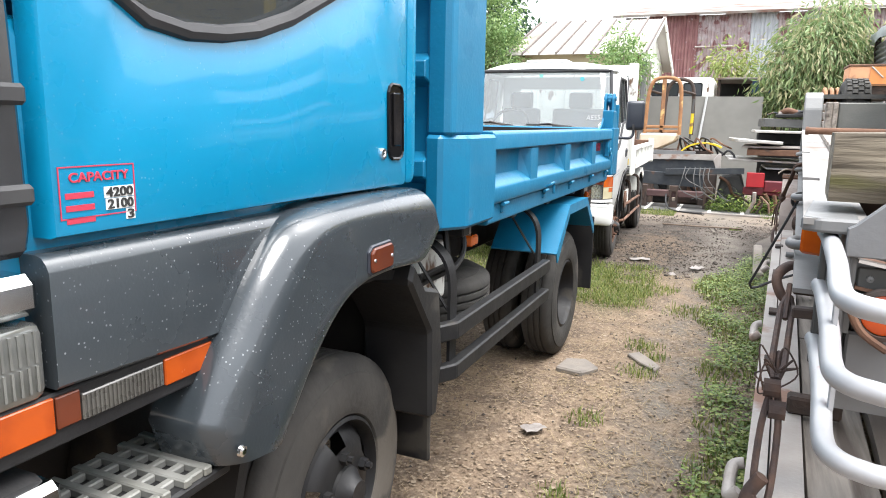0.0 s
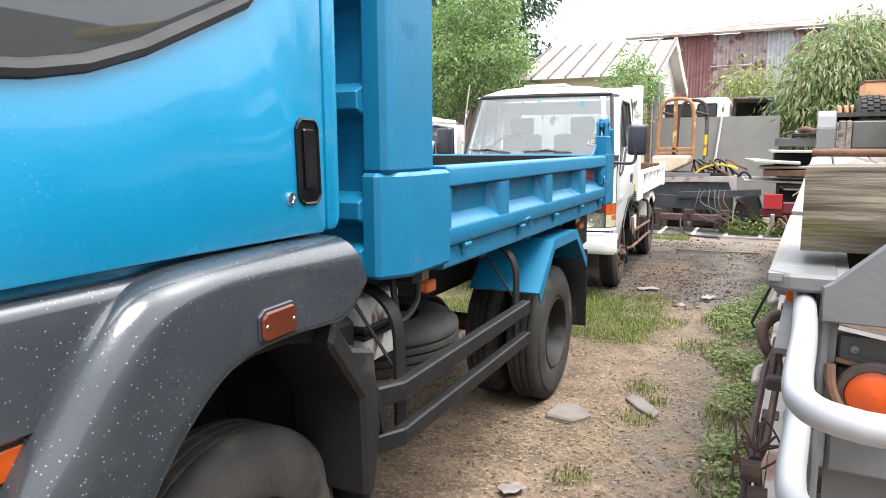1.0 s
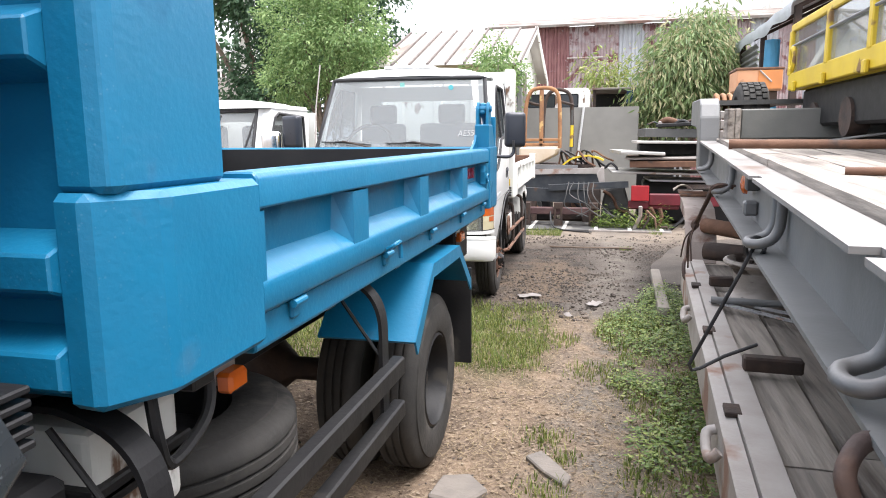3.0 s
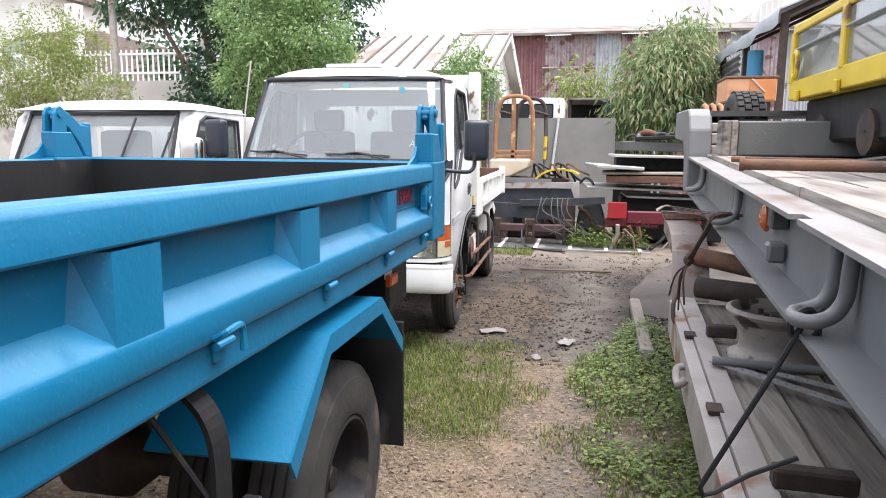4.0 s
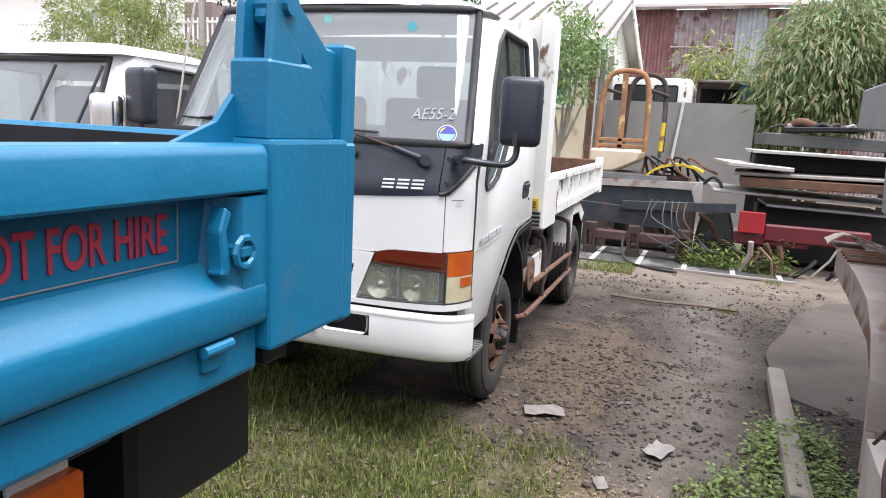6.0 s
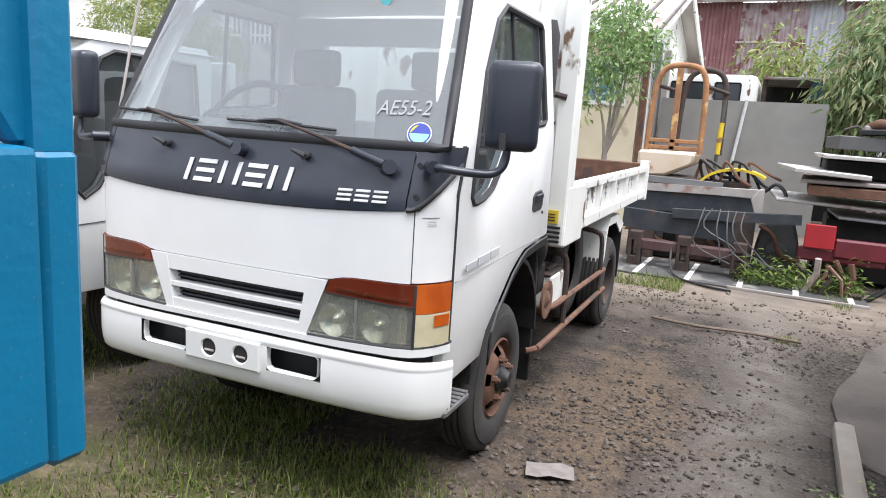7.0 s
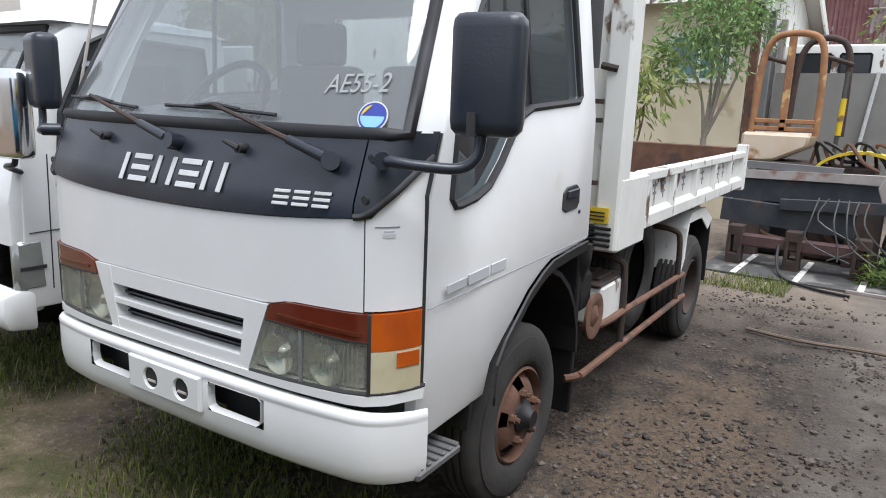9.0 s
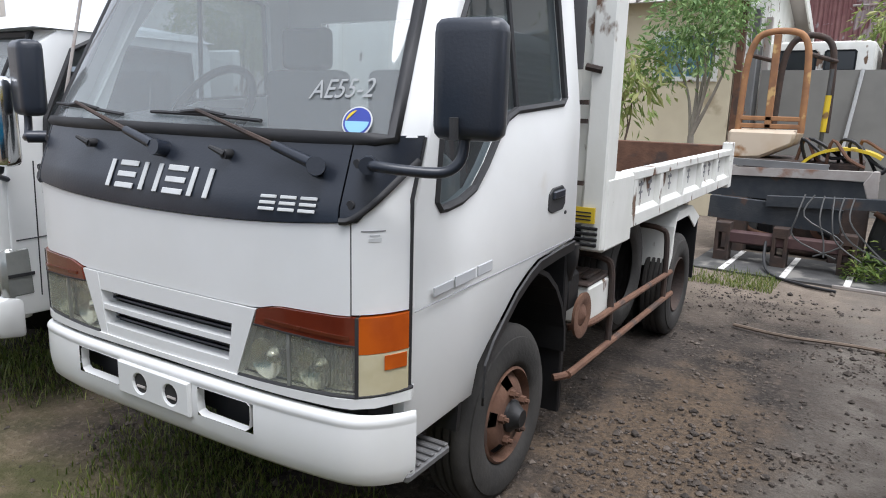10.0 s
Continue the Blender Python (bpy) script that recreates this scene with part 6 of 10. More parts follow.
    prism(bm, [(-0.004, 0.02), (0.03, 0.0), (0.11, 0.0), (0.11, 0.30), (0.02, 0.34)], "z", -0.03, 0.002, 0.006)
    part("corner_plate", place(bm, ME), STEEL_GREY, T)
    bm = mesh_bm()
    box(bm, 0.085, 0.10, 0.0, 0.3, -0.42, -0.016, 0.004)
    part("end_post", place(bm, ME), END_GREY, T)
    bm = mesh_bm()
    box(bm, 0.11, 1.4, 0.10, 0.14, -0.46, -0.09)
    part("end_frame", place(bm, ME), END_GREY, T)
    for q in range(3):
        bm = mesh_bm()
        rows = []
        for i in range(9):
            u = i / 8
            x = 0.112 + 0.42 * u
            z = -0.085 - 0.062 * q - 0.022 * math.sin(math.pi * u)
            rows.append([(x, -0.012 + 0.02 * q, z), (x, 0.09, z - 0.01)])
        sheet(bm, rows, 0.007)
        lf = part("spring_leaf", place(bm, ME), (STEEL_PALE, RUST, DARK_STEEL)[q], T, "bowed steel leaf with a rusty edge")
        bm = mesh_bm()
        box(bm, 0.115, 0.52, 0.02 + 0.015 * q, 0.03 + 0.015 * q, -0.15 - 0.062 * q, -0.10 - 0.062 * q, 0.004)
        part("leaf_backing", place(bm, ME), DARK_STEEL, lf)
    for x, z in ((0.14, -0.125), (0.205, -0.135), (0.27, -0.128), (0.19, -0.175), (0.135, -0.19)):
        bm = mesh_bm()
        lathe(bm, [(0, 0.008), (0.006, 0.007), (0.008, 0.001)], (x, 0.02, z), "y", 8, -1)
        part("rivet", place(bm, ME), STEEL_GREY, T)
    bm = mesh_bm()
    lathe(bm, [(0.0, 0.058), (0.014, 0.056), (0.016, 0.046), (0.004, 0.044)], (0.172, 0.0, -0.195), "y", 28, -1)
    part("lens_rim", place(bm, ME), RUST_DARK, T, "dented dark rim round the lens", smooth=40)
    bm = mesh_bm()
    lathe(bm, [(0, 0.046), (0.010, 0.043), (0.016, 0.028), (0.018, 0.001)], (0.172, 0.0, -0.195), "y", 28, -1)
    part("round_tail_lens", place(bm, ME), mat("orange_red_lens", (0.55, 0.075, 0.008), 0.3, c2=(0.42, 0.05, 0.006), scale=8), T, "round orange-red tail lens", smooth=40)
    bm = mesh_bm()
    tube(bm, smooth_path([(0.105, 0.0, -0.15), (0.11, -0.01, -0.19), (0.135, -0.012, -0.235), (0.185, -0.01, -0.27)], 5), 0.009, 8)
    part("lens_guard", place(bm, ME), RUST, T)
    bm = mesh_bm()
    box(bm, 0.11, 0.9, 0.03, 0.07, -0.36, -0.25, 0.006)
    part("lower_cross_rail", place(bm, ME), END_GREY, T)
    # three tubes of the bumper frame, bent round at their near ends
    for z in (1.217, 1.088, 0.955):
        bm = mesh_bm()
        tube(bm, smooth_path([(0.252, 1.96, z + 0.003), (0.252, 1.86, z), (0.242, 1.62, z - 0.012), (0.228, 1.43, z - 0.024), (0.236, 1.36, z - 0.028), (0.275, 1.325, z - 0.03), (0.36, 1.318, z - 0.032), (0.8, 1.31, z - 0.034), (1.4, 1.30, z - 0.036)], 5), 0.0185, 14)
        part("bumper_tube", bm, BAR_GREY, T, "silver painted bumper tube with scuffs", smooth=60)
    for y, z0, z1 in ((1.60, 1.085, 1.205), (1.52, 0.95, 1.07)):
        bm = mesh_bm()
        box(bm, 0.243, 0.251, y - 0.012, y + 0.012, z0, z1)
        part("tube_link", bm, BAR_GREY, T)
    bm = mesh_bm()
    box(bm, 0.20, 0.27, 1.95, 1.985, 1.005, 1.03, 0.004)
    part("chain_bracket", bm, RUST_DARK, T)
    bm = mesh_bm()
    box(bm, 0.245, 0.262, 1.94, 1.965, 0.90, 1.24, 0.004)
    part("tube_mount", bm, DARK_STEEL, T)
    # gooseneck at the far end
    prof = [(L - 0.03, -0.28), (L - 0.03, 0.02), (L, 0.20), (L + 0.08, 0.31), (L + 0.25, 0.36), (L + 1.9, 0.36), (L + 1.9, 0.10), (L + 0.62, 0.10), (L + 0.42, -0.02), (L + 0.30, -0.28)]
    for xo in (0.0, 2.2):
        bm = mesh_bm()
        prism(bm, prof, "x", xo, xo + 0.16, 0.01)
        part("gooseneck_beam", place(bm, M), STEEL_GREY, T, "grey gooseneck side beam")
    for z0, z1, dy in ((0.0, 0.085, 0.0), (0.095, 0.175, 0.02), (0.185, 0.25, 0.05)):
        bm = mesh_bm()
        box(bm, 0.16, 2.2, L + dy, L + dy + 0.06, z0, z1, 0.008)
        part("riser_panel", place(bm, M), STEEL_PALE, T, "pale riser panel")
    bm = mesh_bm()
    box(bm, 0.16, 2.2, L + 0.1, L + 1.9, 0.30, 0.34)
    part("gooseneck_deck", place(bm, M), DARK_STEEL, T)
    # trailer bogie that keeps it off the lower one
    for y in (1.2, 4.2):
        for x in (0.45, 1.8):
            bm = mesh_bm()
            p = M @ Vector((x, y, -0.262))
            box(bm, p.x - 0.09, p.x + 0.09, p.y - 0.1, p.y + 0.1, 0.52, p.z + 0.01, 0.01)
            part("packing_block", bm, TIMBER, T)
    return T, M


UPPER, UM = build_upper_trailer()


def loose(name, bm, m, label, category, smooth=0.0, group=""):
    """A thing that is one mesh."""
    ob = part(name, bm, m, None, "", smooth)
    return tagged(ob, label, category, group)


# what lies on the upper deck
def on_upper(x, y, z):
    return UM @ Vector((x, y, z))


bm = mesh_bm()
n = 9
rows = []
rnd = random.Random(3)
for i in range(n + 1):
    x = 0.045 + 1.1 * i / n
    j = [rnd.uniform(-0.004, 0.004) for _ in range(8)]
    rows.append([(x, 0.015 + j[0], 0.028), (x, 0.0 + j[1], 0.06), (x, 0.0 + j[2], 0.15), (x, 0.015 + j[3], 0.178 + j[4]), (x, 0.195, 0.178 + j[5]), (x, 0.21, 0.15), (x, 0.21, 0.045), (x, 0.195, 0.028)])
vs = [[bm.verts.new(p) for p in r] for r in rows]
for a, b in zip(vs, vs[1:]):
    for k in range(8):
        bm.faces.new((a[k], a[(k + 1) % 8], b[(k + 1) % 8], b[k]))
bm.faces.new(vs[0])
bm.faces.new(vs[-1][::-1])
loose("timber_baulk", place(bm, UM), TIMBER, "thick weathered timber baulk lying across the trailer deck", "timber", 35)
bm = mesh_bm()
box(bm, 0.36, 1.2, 0.66, 0.69, 0.024, 0.34, 0.005)
loose("steel_plate", place(bm, UM), STEEL_GREY, "upright grey steel plate with rust spots on the deck", "plate")
bm = mesh_bm()
tube(bm, [(0.02, 3.35, 0.075), (0.5, 3.30, 0.075), (1.3, 3.20, 0.08)], 0.022, 12)
tube(bm, [(0.012, 3.352, 0.075), (0.03, 3.35, 0.075)], 0.026, 12)
loose("steel_pipe", place(bm, UM), RUST, "rusty steel pipe lying across the deck planks", "pipe", 60)
bm = mesh_bm()
tube(bm, smooth_path([(0.25, 2.05, 0.04), (0.5, 2.0, 0.045), (0.8, 2.05, 0.045), (1.3, 2.0, 0.05)], 4), 0.014, 8)
loose("bent_rod", place(bm, UM), RUST, "bent rusty rod on the plank deck", "rod", 60)

SH = thing("shovel", on_upper(0.5, 3.0, 0.03), "old shovel with a pale worn blade lying on planks", "shovel")
bm = mesh_bm()
tube(bm, [on_upper(0.12, 4.42, 0.05), on_upper(0.62, 4.1, 0.055)], 0.016, 8)
part("shaft", bm, RUST, SH, "rusty brown shaft")
bm = mesh_bm()
pl = [(-0.02, 0.02), (0.06, 0.09), (0.22, 0.11), (0.36, 0.02), (0.22, -0.09), (0.06, -0.08)]
prism(bm, pl, "z", -0.006, 0.004)
place(bm, Matrix.Translation(on_upper(0.60, 4.11, 0.06)) @ Matrix.Rotation(radians(-32), 4, "Z") @ Matrix.Rotation(radians(-8), 4, "Y"))
part("blade", bm, STEEL_GREY, SH, "pale steel blade")

BX2 = thing("steel_box", on_upper(0.2, 5.4, 0.025), "dark steel ballast box with timber ends on the deck", "box")
bm = mesh_bm()
box(bm, 0.27, 1.5, 5.43, 5.72, 0.03, 0.26, 0.01)
part("box_body", place(bm, UM), mat("grey_green_steel", (0.13, 0.135, 0.125), 0.6, c2=(0.19, 0.185, 0.17), scale=4, bump=0.2, c3=(0.17, 0.11, 0.08), s3=4, t3=0.64), BX2)
for x0, x1 in ((0.17, 0.225), (0.228, 0.268)):
    bm = mesh_bm()
    box(bm, x0, x1, 5.40, 5.72, 0.028, 0.265, 0.008)
    part("end_board", place(bm, UM), PLANK, BX2)

TY = thing("tractor_tyre", on_upper(0.25, 6.1, 0.3), "chunky-treaded tyre standing on the gooseneck", "tyre")
bm = mesh_bm()
lathe(bm, [(0.03, 0.17), (0.0, 0.2), (-0.004, 0.25), (0.012, 0.29), (0.03, 0.305), (0.22, 0.305), (0.24, 0.29), (0.25, 0.2), (0.22, 0.17)], (0.9, 8.25, 1.63), "x", 40, 1)
part("carcass", bm, RUBBER, TY, smooth=40)
for q in range(30):
    t = 2 * math.pi * q / 30
    for s in range(4):
        bm = mesh_bm()
        box(bm, 0.03 + 0.05 * s, 0.072 + 0.05 * s, -0.024, 0.024, 0.30, 0.322)
        place(bm, Matrix.Translation((0.9, 8.25, 1.63)) @ Matrix.Rotation(t + (0.1 if s % 2 else 0), 4, "X"))
        if math.sin(t + math.pi / 2) > -0.1:
            part("tread_block", bm, RUBBER, TY)
        else:
            bm.free()


def build_lower_trailer():
    M = axes((0.115, 1.55, 0.42), (1, -0.048, 0), (0.048, 1, 0.012))
    T = thing("flatbed_trailer", (1.3, 4.2, 0.0), "pale rust-stained flatbed trailer under another, planks on its deck", "trailer")
    L = 5.2
    bm = mesh_bm()
    prism(bm, [(0.0, -0.12), (0.0, 0.078), (0.055, 0.085), (0.055, 0.07), (0.012, 0.065), (0.012, -0.12)], "y", -0.5, L)
    part("outer_rail", place(bm, M), STEEL_PALE, T, "pale outer edge rail")
    bm = mesh_bm()
    prism(bm, [(0.06, -0.08), (0.06, 0.10), (0.145, 0.10), (0.145, -0.08)], "y", -0.5, L)
    part("inner_rail", place(bm, M), STEEL_PALE, T, "pale pinkish steel rail")
    for y in (0.25, 1.5, 2.3, 3.3, 4.3):
        bm = mesh_bm()
        box(bm, 0.02, 0.075, y, y + 0.09, 0.086, 0.104, 0.003)
        part("stake_pocket", place(bm, M), RUST_DARK, T)
    bm = mesh_bm()
    box(bm, 2.2, 2.35, -0.5, L, -0.08, 0.1)
    part("far_rail", place(bm, M), STEEL_PALE, T)
    rnd = random.Random(11)
    x, k = 0.15, 100
    while x < 2.18:
        w = rnd.uniform(0.16, 0.24)
        y = -0.45
        while y < L - 0.1:
            ln = min(rnd.uniform(1.5, 3.2), L - y - 0.02)
            bm = plank_mesh(w - 0.012, ln - 0.01, 0.035 + rnd.uniform(-0.005, 0.008), k)
            bmesh.ops.translate(bm, verts=bm.verts, vec=(x, y, 0.035))
            part("plank", place(bm, M), PLANK, T)
            y += ln
            k += 1
        x += w
    for y in (0.6, 2.2, 3.9):
        bm = mesh_bm()
        tube(bm, smooth_path([(-0.005, y + 0.12, 0.03), (-0.035, y + 0.11, 0.02), (-0.04, y + 0.04, -0.01), (-0.035, y - 0.05, 0.0), (-0.01, y - 0.06, 0.03)], 4), 0.018, 8)
        part("rope_hook", place(bm, M), STEEL_PALE, T, smooth=60)
    # rising neck at the far end, pinkish with rust
    prof = [(5.33, -0.12), (5.37, 0.04), (5.45, 0.19), (5.58, 0.33), (5.78, 0.41), (6.15, 0.435), (7.2, 0.44), (7.2, 0.265), (6.55, 0.26), (5.82, 0.235), (5.66, 0.14), (5.60, -0.04), (5.57, -0.2)]
    NECK = mat("pinkish_weathered_steel", (0.27, 0.225, 0.20), 0.7, c2=(0.18, 0.14, 0.115), scale=5, bump=0.25, c3=(0.12, 0.06, 0.04), s3=3, t3=0.52)
    for x in (0.055, 2.0):
        bm = mesh_bm()
        prism(bm, prof, "x", x, x + 0.02)
        pts = prof[1:7]
        rows = [[(x - 0.03, y, z + 0.002), (x + 0.20, y, z + 0.002)] for y, z in pts]
        sheet(bm, rows, 0.014)
        part("neck_beam", place(bm, M), NECK, T, "pinkish rust-stained neck beam")
    for q in range(4):
        bm = mesh_bm()
        y = L + 1.25 + 0.09 * q
        tube(bm, [(0.02, y, 0.455), (1.9, y, 0.465)], 0.014, 6)
        part("neck_rod", place(bm, M), RUST, T)
    # legs to the ground
    for x in (0.3, 1.9):
        for y in (0.2, 4.6):
            p = M @ Vector((x, y, 0))
            bm = mesh_bm()
            box(bm, p.x - 0.12, p.x + 0.12, p.y - 0.15, p.y + 0.15, -0.02, 0.40, 0.01)
            part("support_block", bm, TIMBER, T)
    for x in (0.5, 1.7):
        bm = mesh_bm()
        box(bm, x, x + 0.12, -0.4, L, -0.2, 0.03)
        part("main_beam", place(bm, M), RUST_DARK, T)
    return T, M


LOWER, LM = build_lower_trailer()


def on_lower(x, y, z):
    return LM @ Vector((x, y, z))


# loose things on the lower deck
c = Vector((0.705, 5.60, 0.548))
RM = thing("wheel_rim", c, "bare dusty steel wheel rim lying on the lower planks", "wheel rim")
bm = mesh_bm()
lathe(bm, [(0.0, 0.185), (0.0, 0.205), (0.012, 0.212), (0.022, 0.208), (0.030, 0.188), (0.042, 0.172), (0.060, 0.164), (0.085, 0.160), (0.145, 0.168), (0.178, 0.176), (0.190, 0.190), (0.205, 0.205), (0.212, 0.222), (0.228, 0.228), (0.240, 0.222), (0.244, 0.208),
           (0.236, 0.196), (0.215, 0.178), (0.18, 0.160), (0.10, 0.148)], c, "z", 48, 1)
part("barrel", bm, mat("dusty_rim_steel", (0.30, 0.27, 0.245), 0.55, 0.2, c2=(0.17, 0.148, 0.13), scale=7, bump=0.2, c3=(0.05, 0.035, 0.028), s3=5, t3=0.54, grain=(1, 1, 2)), RM, smooth=32)
bm = mesh_bm()
lathe(bm, [(0.19, 0.14), (0.20, 0.10), (0.21, 0.06)], c, "z", 40, 1)
part("centre_disc", bm, RUST_DARK, RM, smooth=40)
for q in range(5):
    t = 2 * math.pi * q / 5
    bm = mesh_bm()
    tube(bm, [(c.x + 0.085 * math.cos(t), c.y + 0.085 * math.sin(t), c.z + 0.20), (c.x + 0.085 * math.cos(t), c.y + 0.085 * math.sin(t), c.z + 0.225)], 0.013, 6)
    part("stud", bm, RUST_DARK, RM)
bm = mesh_bm()
tube(bm, [(0.55, 7.05, 0.80), (1.0, 6.50, 0.78), (1.7, 5.7, 0.78)], 0.058, 14)
loose("steel_shaft", bm, RUST, "rust-brown round shaft propped on the lower deck", "pipe", 60)
bm = mesh_bm()
tube(bm, [(0.52, 6.72, 0.655), (1.02, 6.44, 0.655), (1.8, 6.0, 0.655)], 0.065, 14)
loose("steel_shaft", bm, RUST_DARK, "dark greasy axle tube lying on the lower deck", "pipe", 60)
for (x, y), turn, ln in (((0.40, 5.42), -48, 0.62), ((0.61, 5.32), -38, 0.50)):
    bm = mesh_bm()
    holes = [[(u - 0.008, -0.007), (u + 0.008, -0.007), (u + 0.008, 0.007), (u - 0.008, 0.007)] for u in [0.03 + 0.04 * k for k in range(int(ln / 0.04) - 1)]]
    panel(bm, [[(0, -0.022), (ln, -0.022), (ln, 0.022), (0, 0.022)]] + holes, "z", 0.0, 0.006)
    place(bm, Matrix.Translation((x, y, 0.575)) @ Matrix.Rotation(radians(turn), 4, "Z"))
    loose("perforated_strip", bm, BAR_GREY, "thin perforated metal strip across the lower deck", "strip", group="perforated strips")
bm = mesh_bm()
tube(bm, [(0.39, 5.37, 0.595), (0.77, 5.31, 0.60), (1.3, 5.23, 0.60)], 0.020, 8)
loose("grey_tube", bm, STEEL_GREY, "thin grey tube across the lower deck", "tube", 60)
HU = thing("hub_casting", on_lower(0.4, 2.7, 0.08), "rust-brown hub casting on the lower planks", "hub")
bm = mesh_bm()
c = on_lower(0.52, 2.75, 0.16)
tube(bm, smooth_path([c + Vector((-0.06, 0.02, 0.02)), c + Vector((0.1, 0, 0.05)), c + Vector((0.25, -0.04, 0.02)), c + Vector((0.5, -0.05, 0.0))], 4), [0.03, 0.05, 0.07, 0.085, 0.09, 0.095, 0.095, 0.09, 0.085, 0.08, 0.08, 0.08, 0.08], 14)
part("casting", bm, RUST, HU, smooth=60)
bm = mesh_bm()
lathe(bm, [(0, 0.12), (0.04, 0.12), (0.05, 0.05), (0.08, 0.04), (0.08, 0.001)], c + Vector((0.32, -0.04, 0.0)), "y", 20, -1)
part("flange", bm, RUST, HU, smooth=40)
for x, y, ln in ((0.13, 2.75, 0.22), (0.12, 4.30, 0.14), (0.10, 1.0, 0.16)):
    bm = mesh_bm()
    box(bm, x, x + ln, y, y + 0.06, 0.10, 0.16, 0.008)
    loose("steel_stake", place(bm, LM), RUST_DARK, "short black steel stake across the trailer edge", "stake")

# load binder: hook, turnbuckle and chain at the near end
CB = thing("load_binder", (0.17, 1.9, 0.5), "rusty chain load binder tying the two trailers together", "chain")
a = Vector((0.225, 2.50, 0.995))
b = Vector((0.175, 1.93, 0.53))
bm = mesh_bm()
tube(bm, smooth_path([a + Vector((0.05, 0.1, 0.02)), a + Vector((0.0, 0.05, 0.03)), a + Vector((-0.035, 0.0, 0.0)), a + Vector((-0.02, -0.03, -0.05)), a + Vector((0.01, -0.02, -0.07))], 4), 0.016, 8)
part("upper_hook", bm, CHAIN, CB, smooth=60)
m0, m1 = a + Vector((0.0, -0.05, -0.05)), Vector((0.19, 2.08, 0.80))
for s in (-1, 1):
    bm = mesh_bm()
    off = Vector((0.016 * s, 0, 0))
    tube(bm, [m0 + off * 0.3, m0 + (m1 - m0) * 0.15 + off, m0 + (m1 - m0) * 0.85 + off, m1 + off * 0.3], 0.009, 7)
    part("turnbuckle_bar", bm, CHAIN, CB)
bm = mesh_bm()
tube(bm, [m0 + Vector((0, 0, 0.04)), m0 + (m1 - m0) * 0.3], 0.008, 6)
part("turnbuckle_screw", bm, CHAIN, CB)
bm = mesh_bm()
tube(bm, [m1 - Vector((0, 0, 0.04)), m1 - (m1 - m0) * 0.3], 0.008, 6)
part("turnbuckle_screw", bm, CHAIN, CB)
for off in (-0.02, 0.02):
    bm = mesh_bm()
    tube(bm, smooth_path([m1 + Vector((off * 0.3, 0, -0.02)), m1 + (b - m1) * 0.4 + Vector((off, 0, 0)), b + Vector((off, 0, 0.03)), b + Vector((off * 0.4, 0, -0.03))], 4), 0.009, 7)
    part("binder_rod", bm, CHAIN, CB)
for q in (0.08, 0.26):
    bm = mesh_bm()
    p = m1 + (b - m1) * q
    lathe(bm, [(-0.02, 0.001), (-0.02, 0.026), (0.02, 0.026), (0.02, 0.001)], p + Vector((0.012 if q > 0.1 else -0.006, 0, 0)), "x", 8, 1)
    part("binder_nut", bm, CHAIN, CB)
for q in range(6):
    bm = mesh_bm()
    t0 = m1 + Vector((0, 0, 0.02))
    r = random.Random(q)
    tube(bm, smooth_path([t0, t0 + Vector((r.uniform(-0.06, 0.06), r.uniform(-0.05, 0.05), r.uniform(0, 0.08))), t0 + Vector((r.uniform(-0.06, 0.06), r.uniform(-0.05, 0.05), r.uniform(-0.08, 0))), t0 + Vector((0, 0, -0.05))], 5), 0.0025, 5)
    part("tie_wire", bm, CHAIN, CB)
bm = mesh_bm()
tube(bm, smooth_path([b + Vector((0.0, 0, 0.06)), b + Vector((-0.03, 0, 0.0)), b + Vector((-0.03, -0.02, -0.07)), b + Vector((0.02, -0.02, -0.08)), b + Vector((0.04, 0, 0.0))], 4), 0.018, 8)
part("lower_hook", bm, CHAIN, CB, smooth=60)
CB2 = thing("load_binder", (0.4, 5.8, 0.5), "rusty hook and tangled dark cords binding the stacked trailers", "rope")
p0 = Vector((0.42, 5.68, 1.19))
p1 = Vector((0.36, 6.03, 0.93))
for q in range(4):
    r = random.Random(q + 60)
    bm = mesh_bm()
    j = lambda k: Vector((r.uniform(-k, k), r.uniform(-k, k), r.uniform(-k, k)))
    tube(bm, smooth_path([p0 + Vector((0.10, -0.02, 0.0)) + j(0.01), p0 + j(0.012), p0.lerp(p1, 0.45) + j(0.014), p1 + j(0.014), p1 + Vector((0.0, 0.03, -0.04)) + j(0.01)], 5), 0.0075, 6)
    part("cord", bm, CHAIN, CB2)
for q, e in enumerate(((0.33, 6.50, 0.64), (0.335, 6.16, 0.69), (0.345, 5.98, 0.70), (0.36, 6.30, 0.60))):
    bm = mesh_bm()
    e = Vector(e)
    tube(bm, smooth_path([p1 + Vector((0, 0.02, -0.03)), p1.lerp(e, 0.5) + Vector((-0.015, 0, 0.02)), e], 5), 0.0055, 6)
    part("cord_end", bm, CHAIN, CB2)
bm = mesh_bm()
bmesh.ops.create_icosphere(bm, subdivisions=2, radius=1)
for v in bm.verts:
    v.co = Vector((v.co.x * 0.024, v.co.y * 0.026, v.co.z * 0.034)) * (1 + 0.6 * noise.noise(v.co * 2.5)) + p1
part("cord_knot", bm, CHAIN, CB2, smooth=30)
bm = mesh_bm()
tube(bm, smooth_path([(0.37, 6.45, 0.66), (0.34, 6.36, 0.62), (0.34, 6.30, 0.54), (0.38, 6.28, 0.50), (0.41, 6.32, 0.52)], 4), 0.013, 8)
part("chain_hook", bm, CHAIN, CB2, smooth=60)
